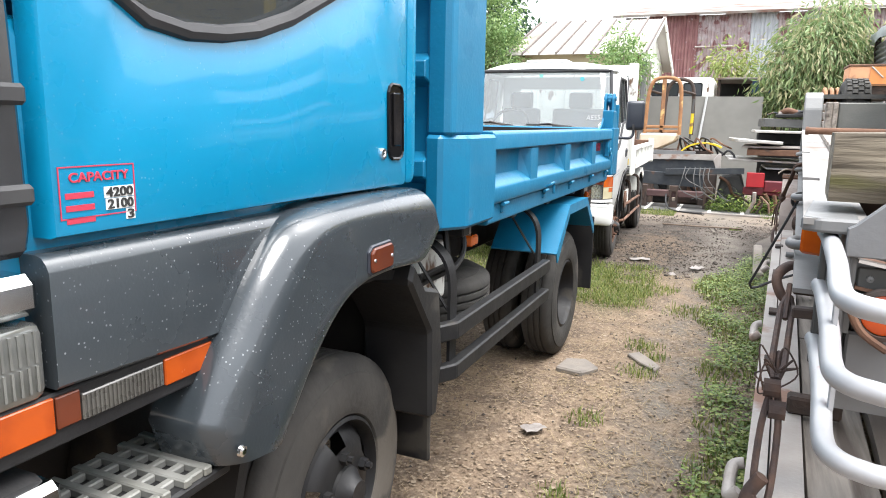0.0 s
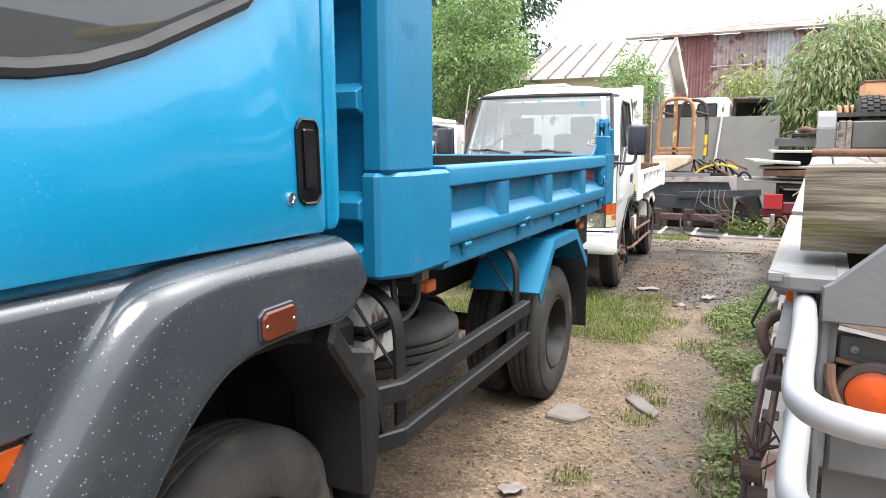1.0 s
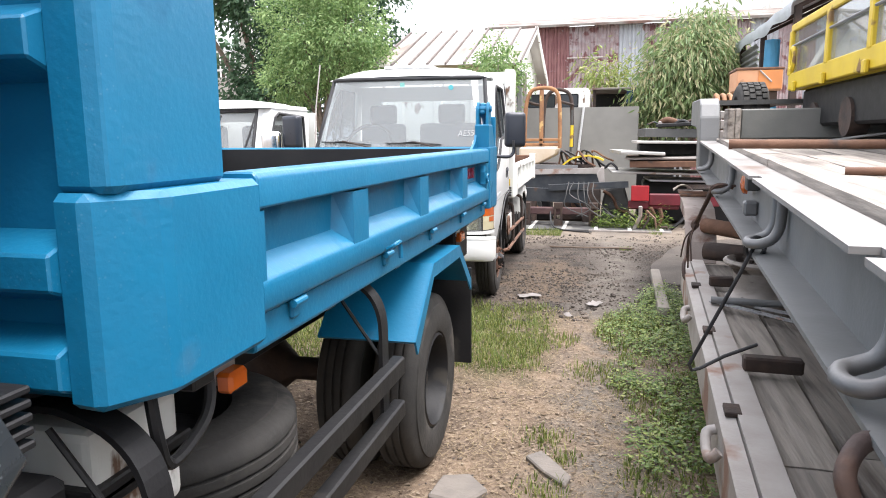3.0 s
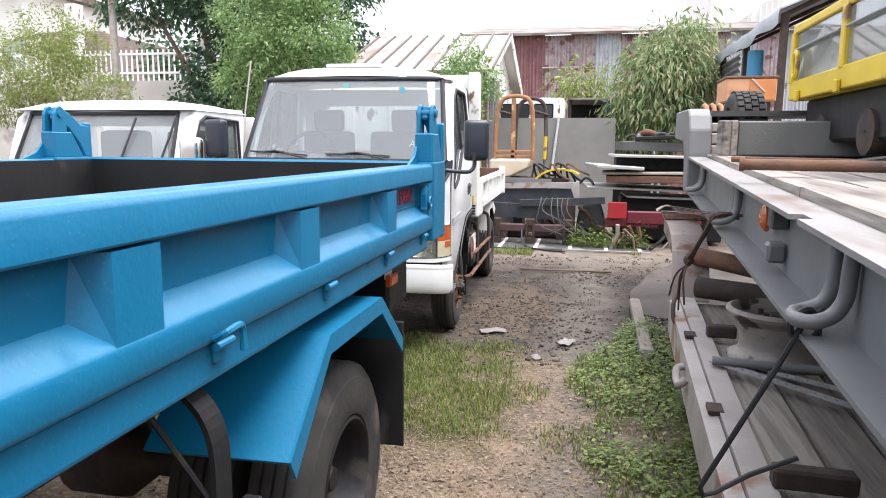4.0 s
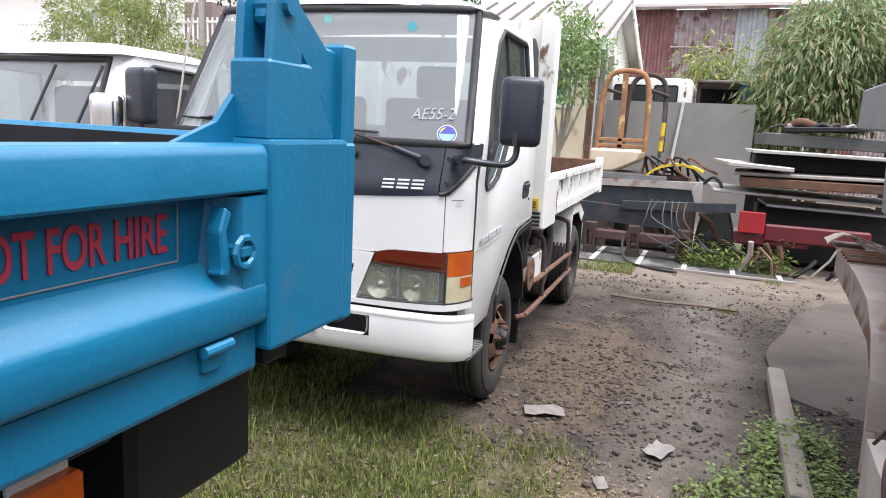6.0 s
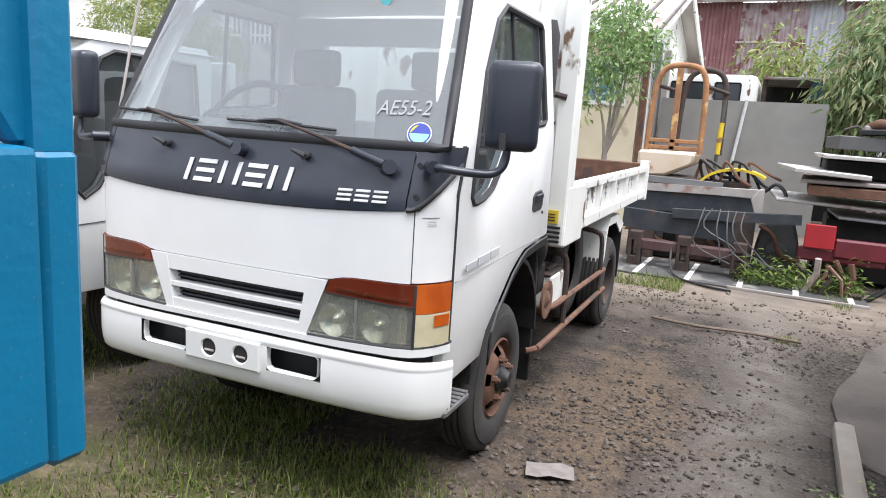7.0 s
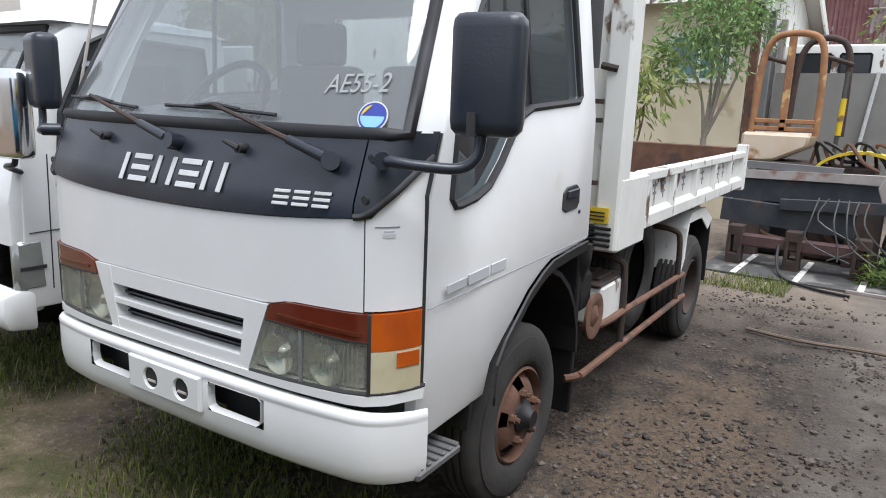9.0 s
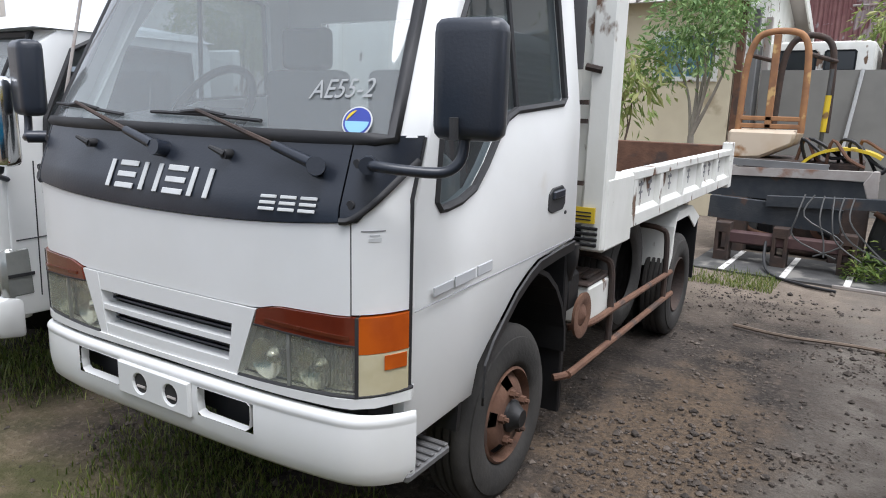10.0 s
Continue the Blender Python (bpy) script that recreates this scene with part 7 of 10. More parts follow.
for q in range(4):
    bm = mesh_bm()
    tube(bm, [on_lower(0.10, 6.98, 0.475 + 0.010 * q), p0 + Vector((0.02, 0, -0.012 + 0.008 * q))], 0.0035, 5)
    part("tie_wire", bm, CHAIN, CB2)
CB3 = thing("load_strap", (0.3, 3.6, 0.5), "thin black rope looping from upper trailer to lower deck", "rope")
bm = mesh_bm()
tube(bm, [(0.38, 4.03, 1.13), (0.335, 4.0, 1.11), (0.29, 4.02, 0.99), (0.22, 4.06, 0.81), (0.15, 4.10, 0.63), (0.16, 4.11, 0.605), (0.19, 4.12, 0.61), (0.28, 4.15, 0.655), (0.40, 4.18, 0.70)], 0.007, 7)
part("rope", bm, SEAL, CB3)
bm = mesh_bm()
q0 = Vector((0.335, 4.0, 1.10))
tube(bm, [q0 + Vector((0.03 * math.cos(t), 0.012 * math.sin(2 * t), 0.035 * math.sin(t))) for t in [k * math.pi / 8 for k in range(16)]], 0.009, 6, closed=True)
part("rope_knot", bm, SEAL, CB3)
# cloth bundle tied on the neck
bm = mesh_bm()
rows = []
for i in range(9):
    u = i / 8
    rows.append([Vector(on_lower(-0.02 + 0.17 * v, 6.92 + 0.22 * u, 0.455 + 0.055 * math.sin(math.pi * v) * (1 - 0.4 * u) + 0.012 * noise.noise(Vector((v * 5, u * 5, 2))))) for v in [k / 8 for k in range(9)]])
sheet(bm, rows, 0.008)
loose("tied_cloth", bm, mat("grubby_cloth", (0.42, 0.36, 0.30), 0.95, c2=(0.28, 0.24, 0.2), scale=9, bump=0.3), "grubby cloth tied over the trailer neck", "cloth", 60)


# ---- second white truck ----
def build_third_truck():
    NEAR, FAR, Y = -3.22, -4.80, 7.03
    XC = (NEAR + FAR) / 2
    T = thing("cargo_truck", (XC, 8.5, 0.0), "white cab-over truck parked beside the other, dusty", "truck")
    side = [(Y + 0.02, 0.52), (Y + 0.38, 0.52), (Y + 0.42, 0.72), (Y + 0.58, 0.92), (Y + 1.08, 0.96), (Y + 1.10, 1.72), (Y + 1.06, 1.80), (Y + 0.36, 1.80), (Y + 0.22, 1.70), (Y + 0.04, 1.22)]
    win = [(Y + 0.19, 1.06), (Y + 0.25, 1.00), (Y + 0.33, 1.05), (Y + 0.44, 1.22), (Y + 0.52, 1.27), (Y + 0.98, 1.28), (Y + 1.0, 1.32), (Y + 0.97, 1.70), (Y + 0.44, 1.72), (Y + 0.36, 1.68), (Y + 0.22, 1.38)]
    for s, x in ((1, NEAR), (-1, FAR)):
        bm = mesh_bm()
        panel(bm, [side, win], "x", x - s * 0.05, x, 0.01, 2)
        d = part("door", bm, WHITE, T, "white door", smooth=30)
        bm = mesh_bm()
        tube(bm, [(x - s * 0.004, p[0], p[1]) for p in win], 0.014, 6, closed=True)
        part("window_seal", bm, SEAL, d)
        bm = mesh_bm()
        f = bm.faces.new([bm.verts.new((x - s * 0.025, p[0], p[1])) for p in win])
        bmesh.ops.triangulate(bm, faces=[f])
        part("window_pane", bm, GLASS_DARK, d)
        bm = mesh_bm()
        tube(bm, [(x + s * 0.0005, Y + 0.135, 0.60), (x + s * 0.0005, Y + 0.15, 1.2)], 0.003, 4)
        tube(bm, [(x + s * 0.0005, Y + 0.05, 0.86), (x + s * 0.0005, Y + 1.08, 0.90)], 0.003, 4)
        part("door_seam", bm, SEAL, d)
        bm = mesh_bm()
        prism(bm, [(Y - 0.02, 0.60), (Y - 0.02, 0.83), (Y + 0.11, 0.84), (Y + 0.12, 0.60)], "x", x - s * 0.3, x + s * 0.004, 0.02)
        hl = part("headlamp", bm, LENS, T, "clear corner headlamp", smooth=40)
        bm = mesh_bm()
        box(bm, min(x - s * 0.001, x + s * 0.008), max(x - s * 0.001, x + s * 0.008), Y + 0.0, Y + 0.11, 0.70, 0.715)
        part("lamp_bar", bm, SEAL, hl)
        bm = mesh_bm()
        tube(bm, smooth_path([(x - s * 0.02, Y + 0.06, 1.12), (x + s * 0.06, Y - 0.04, 1.16), (x + s * 0.16, Y - 0.05, 1.18), (x + s * 0.17, Y - 0.05, 1.25)], 4), 0.012, 8)
        ar = part("mirror_arm", bm, BLACK_PANEL, T, smooth=50)
        bm = mesh_bm()
        box(bm, -0.085, 0.085, -0.045, 0.045, -0.175, 0.175, 0.04, pose(x + s * 0.17, Y - 0.05, 1.375, 0, 0, s * 14), 3)
        part("mirror_housing", bm, CHROME, ar, "chrome mirror shell", smooth=50)
    bm = mesh_bm()
    prism(bm, [(Y + 0.01, 0.50), (Y - 0.02, 0.60), (Y - 0.02, 1.0), (Y + 0.03, 1.24), (Y + 0.10, 1.24), (Y + 0.10, 0.50)], "x", FAR + 0.01, NEAR - 0.01, 0.02, seg=2)
    part("front_panel", bm, WHITE, T, "white front panel", smooth=35)
    bm = mesh_bm()
    prism(bm, [(Y - 0.07, 0.44), (Y - 0.09, 0.50), (Y - 0.08, 0.60), (Y + 0.0, 0.62), (Y + 0.06, 0.60), (Y + 0.06, 0.42)], "x", FAR - 0.01, NEAR + 0.01, 0.025, seg=2)
    part("front_bumper", bm, WHITE, T, "white bumper", smooth=35)
    bm = mesh_bm()
    sheet(bm, [[(FAR + 0.08, Y + 0.04, 1.25), (XC, Y - 0.01, 1.25), (NEAR - 0.08, Y + 0.04, 1.25)], [(FAR + 0.12, Y + 0.26, 1.74), (XC, Y + 0.21, 1.74), (NEAR - 0.12, Y + 0.26, 1.74)]], 0)
    ws = part("windscreen", bm, GLASS, T, "hazy windscreen")
    bm = mesh_bm()
    pts = [(FAR + 0.08, Y + 0.03, 1.25), (XC, Y - 0.02, 1.25), (NEAR - 0.08, Y + 0.03, 1.25), (NEAR - 0.12, Y + 0.25, 1.74), (XC, Y + 0.20, 1.74), (FAR + 0.12, Y + 0.25, 1.74)]
    tube(bm, pts, 0.02, 6, closed=True)
    part("windscreen_seal", bm, SEAL, ws)
    for x in (XC + 0.25, XC + 0.6):
        bm = mesh_bm()
        tube(bm, [(x, Y + 0.0, 1.24), (x + 0.10, Y + 0.17, 1.70)], 0.009, 6)
        part("wiper", bm, SEAL, T)
    for s, x in ((1, NEAR), (-1, FAR)):
        bm = mesh_bm()
        sheet(bm, [[(x - s * 0.08, Y + 0.04, 1.22), (x, Y + 0.06, 1.22)], [(x - s * 0.12, Y + 0.26, 1.76), (x, Y + 0.30, 1.76)]], 0.01)
        part("pillar", bm, WHITE, T)
    bm = mesh_bm()
    rr = []
    for j in range(9):
        v = j / 8
        row = []
        for i in range(11):
            u = 2 * i / 10 - 1
            row.append((XC + u * 0.80, Y + 0.20 + 0.92 * v, 1.765 + 0.09 * (1 - abs(u) ** 5) * (1 - abs(2 * v - 1) ** 6)))
        rr.append(row)
    sheet(bm, rr, 0)
    part("roof", bm, WHITE, T, smooth=60)
    bm = mesh_bm()
    box(bm, FAR + 0.04, NEAR - 0.04, Y + 1.04, Y + 1.08, 0.9, 1.36)
    box(bm, FAR + 0.04, NEAR - 0.04, Y + 1.04, Y + 1.08, 1.66, 1.78)
    box(bm, FAR + 0.04, NEAR - 0.04, Y + 0.1, Y + 1.08, 0.90, 0.94)
    part("cab_back", bm, WHITE, T)
    bm = mesh_bm()
    prism(bm, [(Y + 0.12, 1.0), (Y + 0.4, 1.0), (Y + 0.38, 1.2), (Y + 0.12, 1.26)], "x", FAR + 0.06, NEAR - 0.06, 0.02)
    part("dashboard", bm, INTERIOR, T)
    for x in (XC + 0.38, XC - 0.3):
        bm = mesh_bm()
        box(bm, x - 0.24, x + 0.24, Y + 0.86, Y + 0.98, 0.98, 1.62, 0.05, seg=2)
        part("seat_back", bm, INTERIOR, T, smooth=50)
    for y, st in ((Y + 0.78, "front"), (Y + 3.2, "rear")):
        wheel_thing(T, (NEAR - 0.08, y, 0.362), 0.365, 0.2, 1, BLACK, st)
        wheel_thing(T, (FAR + 0.08, y, 0.362), 0.365, 0.2, -1, BLACK, st)
    for x in (XC - 0.35, XC + 0.35):
        bm = mesh_bm()
        box(bm, x - 0.03, x + 0.03, Y + 0.2, Y + 4.0, 0.55, 0.72)
        part("chassis_rail", bm, BLACK, T)
    bm = mesh_bm()
    box(bm, FAR + 0.2, NEAR - 0.2, Y + 0.2, Y + 1.0, 0.48, 0.92, 0.04)
    part("engine_block", bm, BLACK, T)
    bm = mesh_bm()
    for x in (FAR, NEAR - 0.05):
        box(bm, x, x + 0.05, Y + 1.3, Y + 4.1, 0.86, 1.20, 0.01)
    box(bm, FAR, NEAR, Y + 1.25, Y + 1.30, 0.86, 1.75, 0.01)
    box(bm, FAR, NEAR, Y + 1.3, Y + 4.1, 0.82, 0.88)
    part("cargo_bed", bm, WHITE_WORN, T, "white drop-side cargo bed")
    return T


build_third_truck()


# ---- scrap at the back of the yard ----
CREAM = mat("cream_wall_paint", (0.62, 0.55, 0.40), 0.8, c2=(0.52, 0.45, 0.32), scale=2, bump=0.1, c3=(0.40, 0.33, 0.22), s3=1.5, t3=0.6)
ROOF = mat("weathered_roof_sheet", (0.21, 0.195, 0.175), 0.75, c2=(0.145, 0.125, 0.105), scale=1.8, c3=(0.11, 0.06, 0.045), s3=1.3, t3=0.50, soft3=0.14, spec=0.25)
PANEL_GREY = mat("grey_board", (0.23, 0.225, 0.205), 0.75, c2=(0.19, 0.185, 0.17), scale=3)
CONCRETE = mat("old_concrete", (0.23, 0.205, 0.175), 0.9, c2=(0.16, 0.14, 0.12), scale=5, bump=0.3, bscale=50, c3=(0.20, 0.17, 0.14), s3=2)
CAGE = mat("rusty_orange_tube", (0.32, 0.155, 0.065), 0.75, c2=(0.13, 0.065, 0.042), scale=7, bump=0.2, c3=(0.52, 0.34, 0.14), s3=5, t3=0.58)
PALE_PAINT = mat("pale_chipped_paint", (0.58, 0.48, 0.36), 0.6, c2=(0.46, 0.32, 0.18), scale=3, c3=(0.30, 0.15, 0.06), s3=3, t3=0.53)

EX = thing("excavator_cab_frame", (-1.4, 14.0, 0.9), "rusted excavator seat frame with tubular cage on scrap", "machine")
for x0, x1, y in ((-1.72, -1.10, 13.95), (-1.45, -0.92, 14.5)):
    bm = mesh_bm()
    tube(bm, smooth_path([(x0, y, 1.28), (x0 + 0.02, y, 1.95), (x0 + 0.08, y, 2.22), (x0 + 0.2, y, 2.32), (x1 - 0.16, y, 2.32), (x1 - 0.04, y, 2.22), (x1, y, 1.95), (x1 + 0.01, y, 1.28)], 5), 0.035, 10)
    part("cage_hoop", bm, CAGE if y < 14.2 else RUST_DARK, EX, "rusty orange tubular hoop", smooth=60)
for x in (-1.42,):
    bm = mesh_bm()
    box(bm, x - 0.035, x + 0.035, 13.92, 13.98, 1.32, 2.30, 0.008)
    part("cage_bar", bm, CAGE, EX)
for z in (1.32, 1.40):
    bm = mesh_bm()
    box(bm, -1.74, -1.08, 13.92, 13.98, z, z + 0.05, 0.008)
    part("cage_cross_bar", bm, CAGE, EX)
for x in (-1.70, -1.12):
    bm = mesh_bm()
    tube(bm, [(x, 13.95, 2.1), (x + 0.22, 14.5, 2.05)], 0.025, 8)
    part("cage_stay", bm, RUST_DARK, EX)
bm = mesh_bm()
prism(bm, [(-1.80, 1.30), (-1.12, 1.30), (-1.14, 1.16), (-1.45, 1.0), (-1.80, 0.97)], "y", 13.85, 14.5, 0.03)
part("engine_cover", bm, PALE_PAINT, EX, "chipped cream and orange cover", smooth=35)
bm = mesh_bm()
tube(bm, [(-0.90, 14.1, 1.30), (-0.89, 14.1, 1.68)], 0.030, 10)
cy = part("ram_cylinder", bm, YELLOW, EX, "yellow hydraulic ram", smooth=50)
bm = mesh_bm()
tube(bm, [(-0.91, 14.1, 1.0), (-0.89, 14.1, 1.95)], 0.022, 8)
part("ram_rod", bm, DARK_STEEL, cy)
bm = mesh_bm()
rows = []
for i in range(13):
    t = math.pi * (0.12 + 0.62 * i / 12)
    rows.append([(-0.62 - 0.45 * math.cos(t), 13.75, 0.86 + 0.30 * math.sin(t)), (-0.62 - 0.45 * math.cos(t), 14.05, 0.86 + 0.30 * math.sin(t))])
sheet(bm, rows, 0.03)
part("yellow_guard", bm, YELLOW, EX, "curved yellow guard", smooth=40)
for q in range(7):
    r = random.Random(q + 40)
    bm = mesh_bm()
    a = Vector((-1.1 + 0.1 * q, 13.9 + r.uniform(-0.1, 0.2), 0.98))
    tube(bm, smooth_path([a, a + Vector((r.uniform(-0.1, 0.1), -0.05, 0.25)), a + Vector((0.2, -0.1, r.uniform(0.05, 0.2))), a + Vector((0.35, -0.1, r.uniform(-0.1, 0.1)))], 4), 0.018, 6)
    part("hydraulic_hose", bm, BLACK if q % 3 else RUST, EX)
bm = mesh_bm()
box(bm, -1.6, -0.5, 13.8, 14.8, 0.86, 1.0, 0.02)
part("turntable", bm, RUST_DARK, EX)

# pile of cut truck chassis
BLUE_BLACK = mat("blue_black_steel", (0.030, 0.036, 0.043), 0.6, 0.2, c2=(0.06, 0.062, 0.064), scale=6, bump=0.25, c3=(0.07, 0.045, 0.035), s3=4, t3=0.6)
def girder(name, x0, x1, y, z0, z1, m, label, tilt=0.0, dy=0.12):
    bm = mesh_bm()
    pts = [(0, 0), (0.10, 0), (0.10, 0.02), (0.02, 0.02), (0.02, z1 - z0 - 0.02), (0.10, z1 - z0 - 0.02), (0.10, z1 - z0), (0, z1 - z0)]
    prism(bm, pts, "x", x0, x1)
    bmesh.ops.transform(bm, matrix=Matrix.Translation(((x0 + x1) / 2, y, z0)) @ Matrix.Rotation(radians(tilt), 4, "Y") @ Matrix.Translation((-(x0 + x1) / 2, 0, 0)), verts=bm.verts)
    ob = loose(name, bm, m, label, "girder", group="scrap girders in the pile")
    return ob


girder("steel_girder", -1.95, -0.30, 13.52, 0.842, 0.93, STEEL_PALE, "pale grey channel girder on the scrap pile", -1.5)
girder("steel_girder", -1.9, -0.75, 13.55, 0.93, 1.0, STEEL_GREY, "grey channel girder on the scrap pile", 1)
girder("steel_girder", -1.75, -0.55, 13.10, 0.40, 0.62, BLUE_BLACK, "dark blue-grey chassis girder in the pile", 2)
girder("steel_girder", -1.2, 0.1, 13.05, 0.62, 0.72, BLUE_BLACK, "blackened chassis girder in the pile", -3)
girder("steel_girder", -1.9, -0.35, 13.56, 0.60, 0.84, BLUE_BLACK, "blackened chassis girder in the pile")
for x in (-1.75, -0.65):
    bm = mesh_bm()
    prism(bm, [(13.5, 0.0), (13.72, 0.0), (13.70, 0.60), (13.54, 0.60)], "x", x, x + 0.3, 0.02)
    loose("scrap_stand", bm, RUST_DARK, "blackened cut frame standing under the girders", "scrap", group="cut frames under the pile")
for q, (x, y, h, w) in enumerate(((-1.75, 13.75, 0.62, 0.55), (-1.05, 13.8, 0.70, 0.6), (-0.35, 13.7, 0.60, 0.5), (0.25, 13.75, 0.50, 0.45))):
    EN = thing("scrap_engine", (x + w / 2, y + 0.3, 0.0), "greasy black engine block in the scrap pile", "engine", "scrap engines")
    bm = mesh_bm()
    prism(bm, [(x, 0.0), (x + w, 0.0), (x + w * 0.95, h * 0.6), (x + w * 0.8, h), (x + w * 0.15, h * 0.96), (x + w * 0.04, h * 0.5)], "y", y, y + 0.6, 0.03)
    part("block", bm, (BLACK, RUST_DARK, DARK_STEEL, BLACK)[q], EN)
    bm = mesh_bm()
    lathe(bm, [(0, 0.11), (0.05, 0.11), (0.06, 0.08), (0.06, 0.03), (0.08, 0.001)], (x + w * 0.5, y, h * 0.45), "y", 20, -1)
    part("pulley", bm, RUST if q % 2 else DARK_STEEL, EN, smooth=40)
    bm = mesh_bm()
    tube(bm, smooth_path([(x + 0.05, y - 0.02, h * 0.9), (x + 0.2, y - 0.08, h * 0.75), (x + 0.3, y - 0.06, h * 0.4), (x + w, y - 0.03, h * 0.3)], 4), 0.028, 8)
    part("pipe", bm, (RUST, BLACK)[q % 2], EN, smooth=60)
AX = thing("truck_axle", (-1.0, 12.95, 0.1), "dark rusty axle beam with end brackets on the ground", "axle")
bm = mesh_bm()
box(bm, -1.52, -0.42, 12.95, 13.07, 0.20, 0.32, 0.015)
part("axle_beam", bm, mat("dark_maroon_steel", (0.07, 0.035, 0.035), 0.7, c2=(0.12, 0.07, 0.06), scale=7, bump=0.2), AX)
for x in (-1.55, -1.02, -0.45):
    bm = mesh_bm()
    panel(bm, [[(x - 0.07, 0.0), (x + 0.07, 0.0), (x + 0.07, 0.40), (x - 0.07, 0.40)], [(x - 0.035, 0.12), (x + 0.035, 0.12), (x + 0.035, 0.30), (x - 0.035, 0.30)]], "y", 13.08, 12.92, 0.006)
    part("end_bracket", bm, RUST_DARK, AX)
for q in range(6):
    r = random.Random(q + 7)
    bm = mesh_bm()
    a = Vector((-0.85 + 0.08 * q, 12.9, 0.75))
    tube(bm, smooth_path([a, a + Vector((r.uniform(-0.1, 0.1), -0.1, -0.2)), a + Vector((r.uniform(-0.1, 0.3), -0.12, -0.4)), a + Vector((r.uniform(0, 0.5), -0.15, -0.55))], 4), 0.008, 5)
    loose("scrap_wire", bm, DARK_STEEL, "stiff grey wire hanging from the scrap pile", "wire", group="loose wires")
bm = mesh_bm()
prism(bm, [(-0.35, 0.98), (-0.30, 0.98), (-0.28, 0.60), (-0.33, 0.60), (-0.42, 0.86)], "y", 13.2, 13.26, 0.008)
loose("steel_bracket", bm, STEEL_PALE, "pale bent bracket standing on the pile", "bracket")
bm = mesh_bm()
tube(bm, smooth_path([(-0.30, 13.55, 0.94), (-0.20, 13.50, 1.03), (-0.11, 13.46, 0.97), (-0.08, 13.44, 0.90)], 5), 0.02, 7)
loose("rubber_hose", bm, SEAL, "bent black rubber hose on the scrap", "hose", 60)

# stacked tailboards and sheets beside it
SHEET_PALE = mat("bare_aluminium_sheet", (0.46, 0.445, 0.42), 0.4, 0.4, c2=(0.48, 0.46, 0.43), scale=4, c3=(0.3, 0.22, 0.17), s3=3, t3=0.62)
for x0, x1, y0, y1, z, t, rz, m, lab in ((-0.22, 1.9, 13.2, 14.6, 0.86, 0.035, 4, SHEET_PALE, "pale aluminium sheet in a stack"), (0.05, 2.0, 13.1, 14.7, 1.10, 0.04, -2, STEEL_PALE, "worn grey deck panel in a stack"),
                                     (-0.15, 0.55, 13.0, 14.5, 1.17, 0.05, 7, SHEET_PALE, "dented aluminium panel in a stack"), (0.18, 2.0, 13.1, 14.6, 1.36, 0.04, 2, SHEET_PALE, "pale aluminium sheet in a stack"),
                                     (0.12, 2.0, 13.05, 14.4, 0.98, 0.10, -1, RUST, "rusty brown frame rail in a stack"), (0.3, 2.0, 13.3, 14.6, 1.46, 0.14, 3, DARK_STEEL, "dark steel box section in a stack"),
                                     (0.55, 1.4, 13.3, 14.2, 1.62, 0.05, -6, BLACK, "crumpled black sheet on the stack"), (0.4, 1.7, 13.25, 14.3, 0.74, 0.03, 3, BAR_GREY, "bluish metal sheet in a stack")):
    bm = mesh_bm()
    box(bm, x0, x1, y0, y1, z, z + t, 0.008, Matrix.Translation((0.5, 13.8, z)) @ Matrix.Rotation(radians(rz), 4, "Z") @ Matrix.Rotation(radians(rz * 0.4), 4, "Y") @ Matrix.Translation((-0.5, -13.8, -z)))
    loose("scrap_metal", bm, m, lab, "panel", group="stacked scrap panels")
# plain black blocks fill the gaps between the stacked panels
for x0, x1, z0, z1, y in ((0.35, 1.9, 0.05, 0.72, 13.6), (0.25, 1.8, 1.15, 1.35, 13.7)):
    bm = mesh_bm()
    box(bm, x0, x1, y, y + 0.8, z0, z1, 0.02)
    loose("scrap_crate", bm, BLACK, "plain dark block inside the stack", "scrap")
bm = mesh_bm()
box(bm, 0.14, 0.42, 13.0, 13.03, 0.44, 0.69, 0.01)
loose("red_sheet_metal", bm, RED, "square bright red panel in the scrap", "panel")
bm = mesh_bm()
box(bm, 0.42, 1.5, 13.02, 13.12, 0.36, 0.56, 0.02)
box(bm, 0.1, 0.9, 13.05, 13.15, 0.30, 0.44, 0.02)
loose("red_tailgate", bm, mat("dull_red_paint", (0.13, 0.012, 0.02), 0.5, c2=(0.07, 0.01, 0.015), scale=7), "dull red tailgate lying in the scrap", "tailgate")
for q in range(14):
    r = random.Random(q + 90)
    bm = mesh_bm()
    c = Vector((r.uniform(0.1, 1.2), r.uniform(12.7, 13.1), 0.0))
    d = Vector((r.uniform(-0.25, 0.25), r.uniform(-0.1, 0.1), r.uniform(0.05, 0.4)))
    tube(bm, [c, c + d * 0.5 + Vector((0.05, 0, 0.03)), c + d], r.uniform(0.01, 0.035), 7)
    loose("scrap_piece", bm, (RUST_DARK, STEEL_PALE, RUST, BLACK)[q % 4], "small bent piece of scrap metal on the ground", "scrap", group="small scrap pieces")
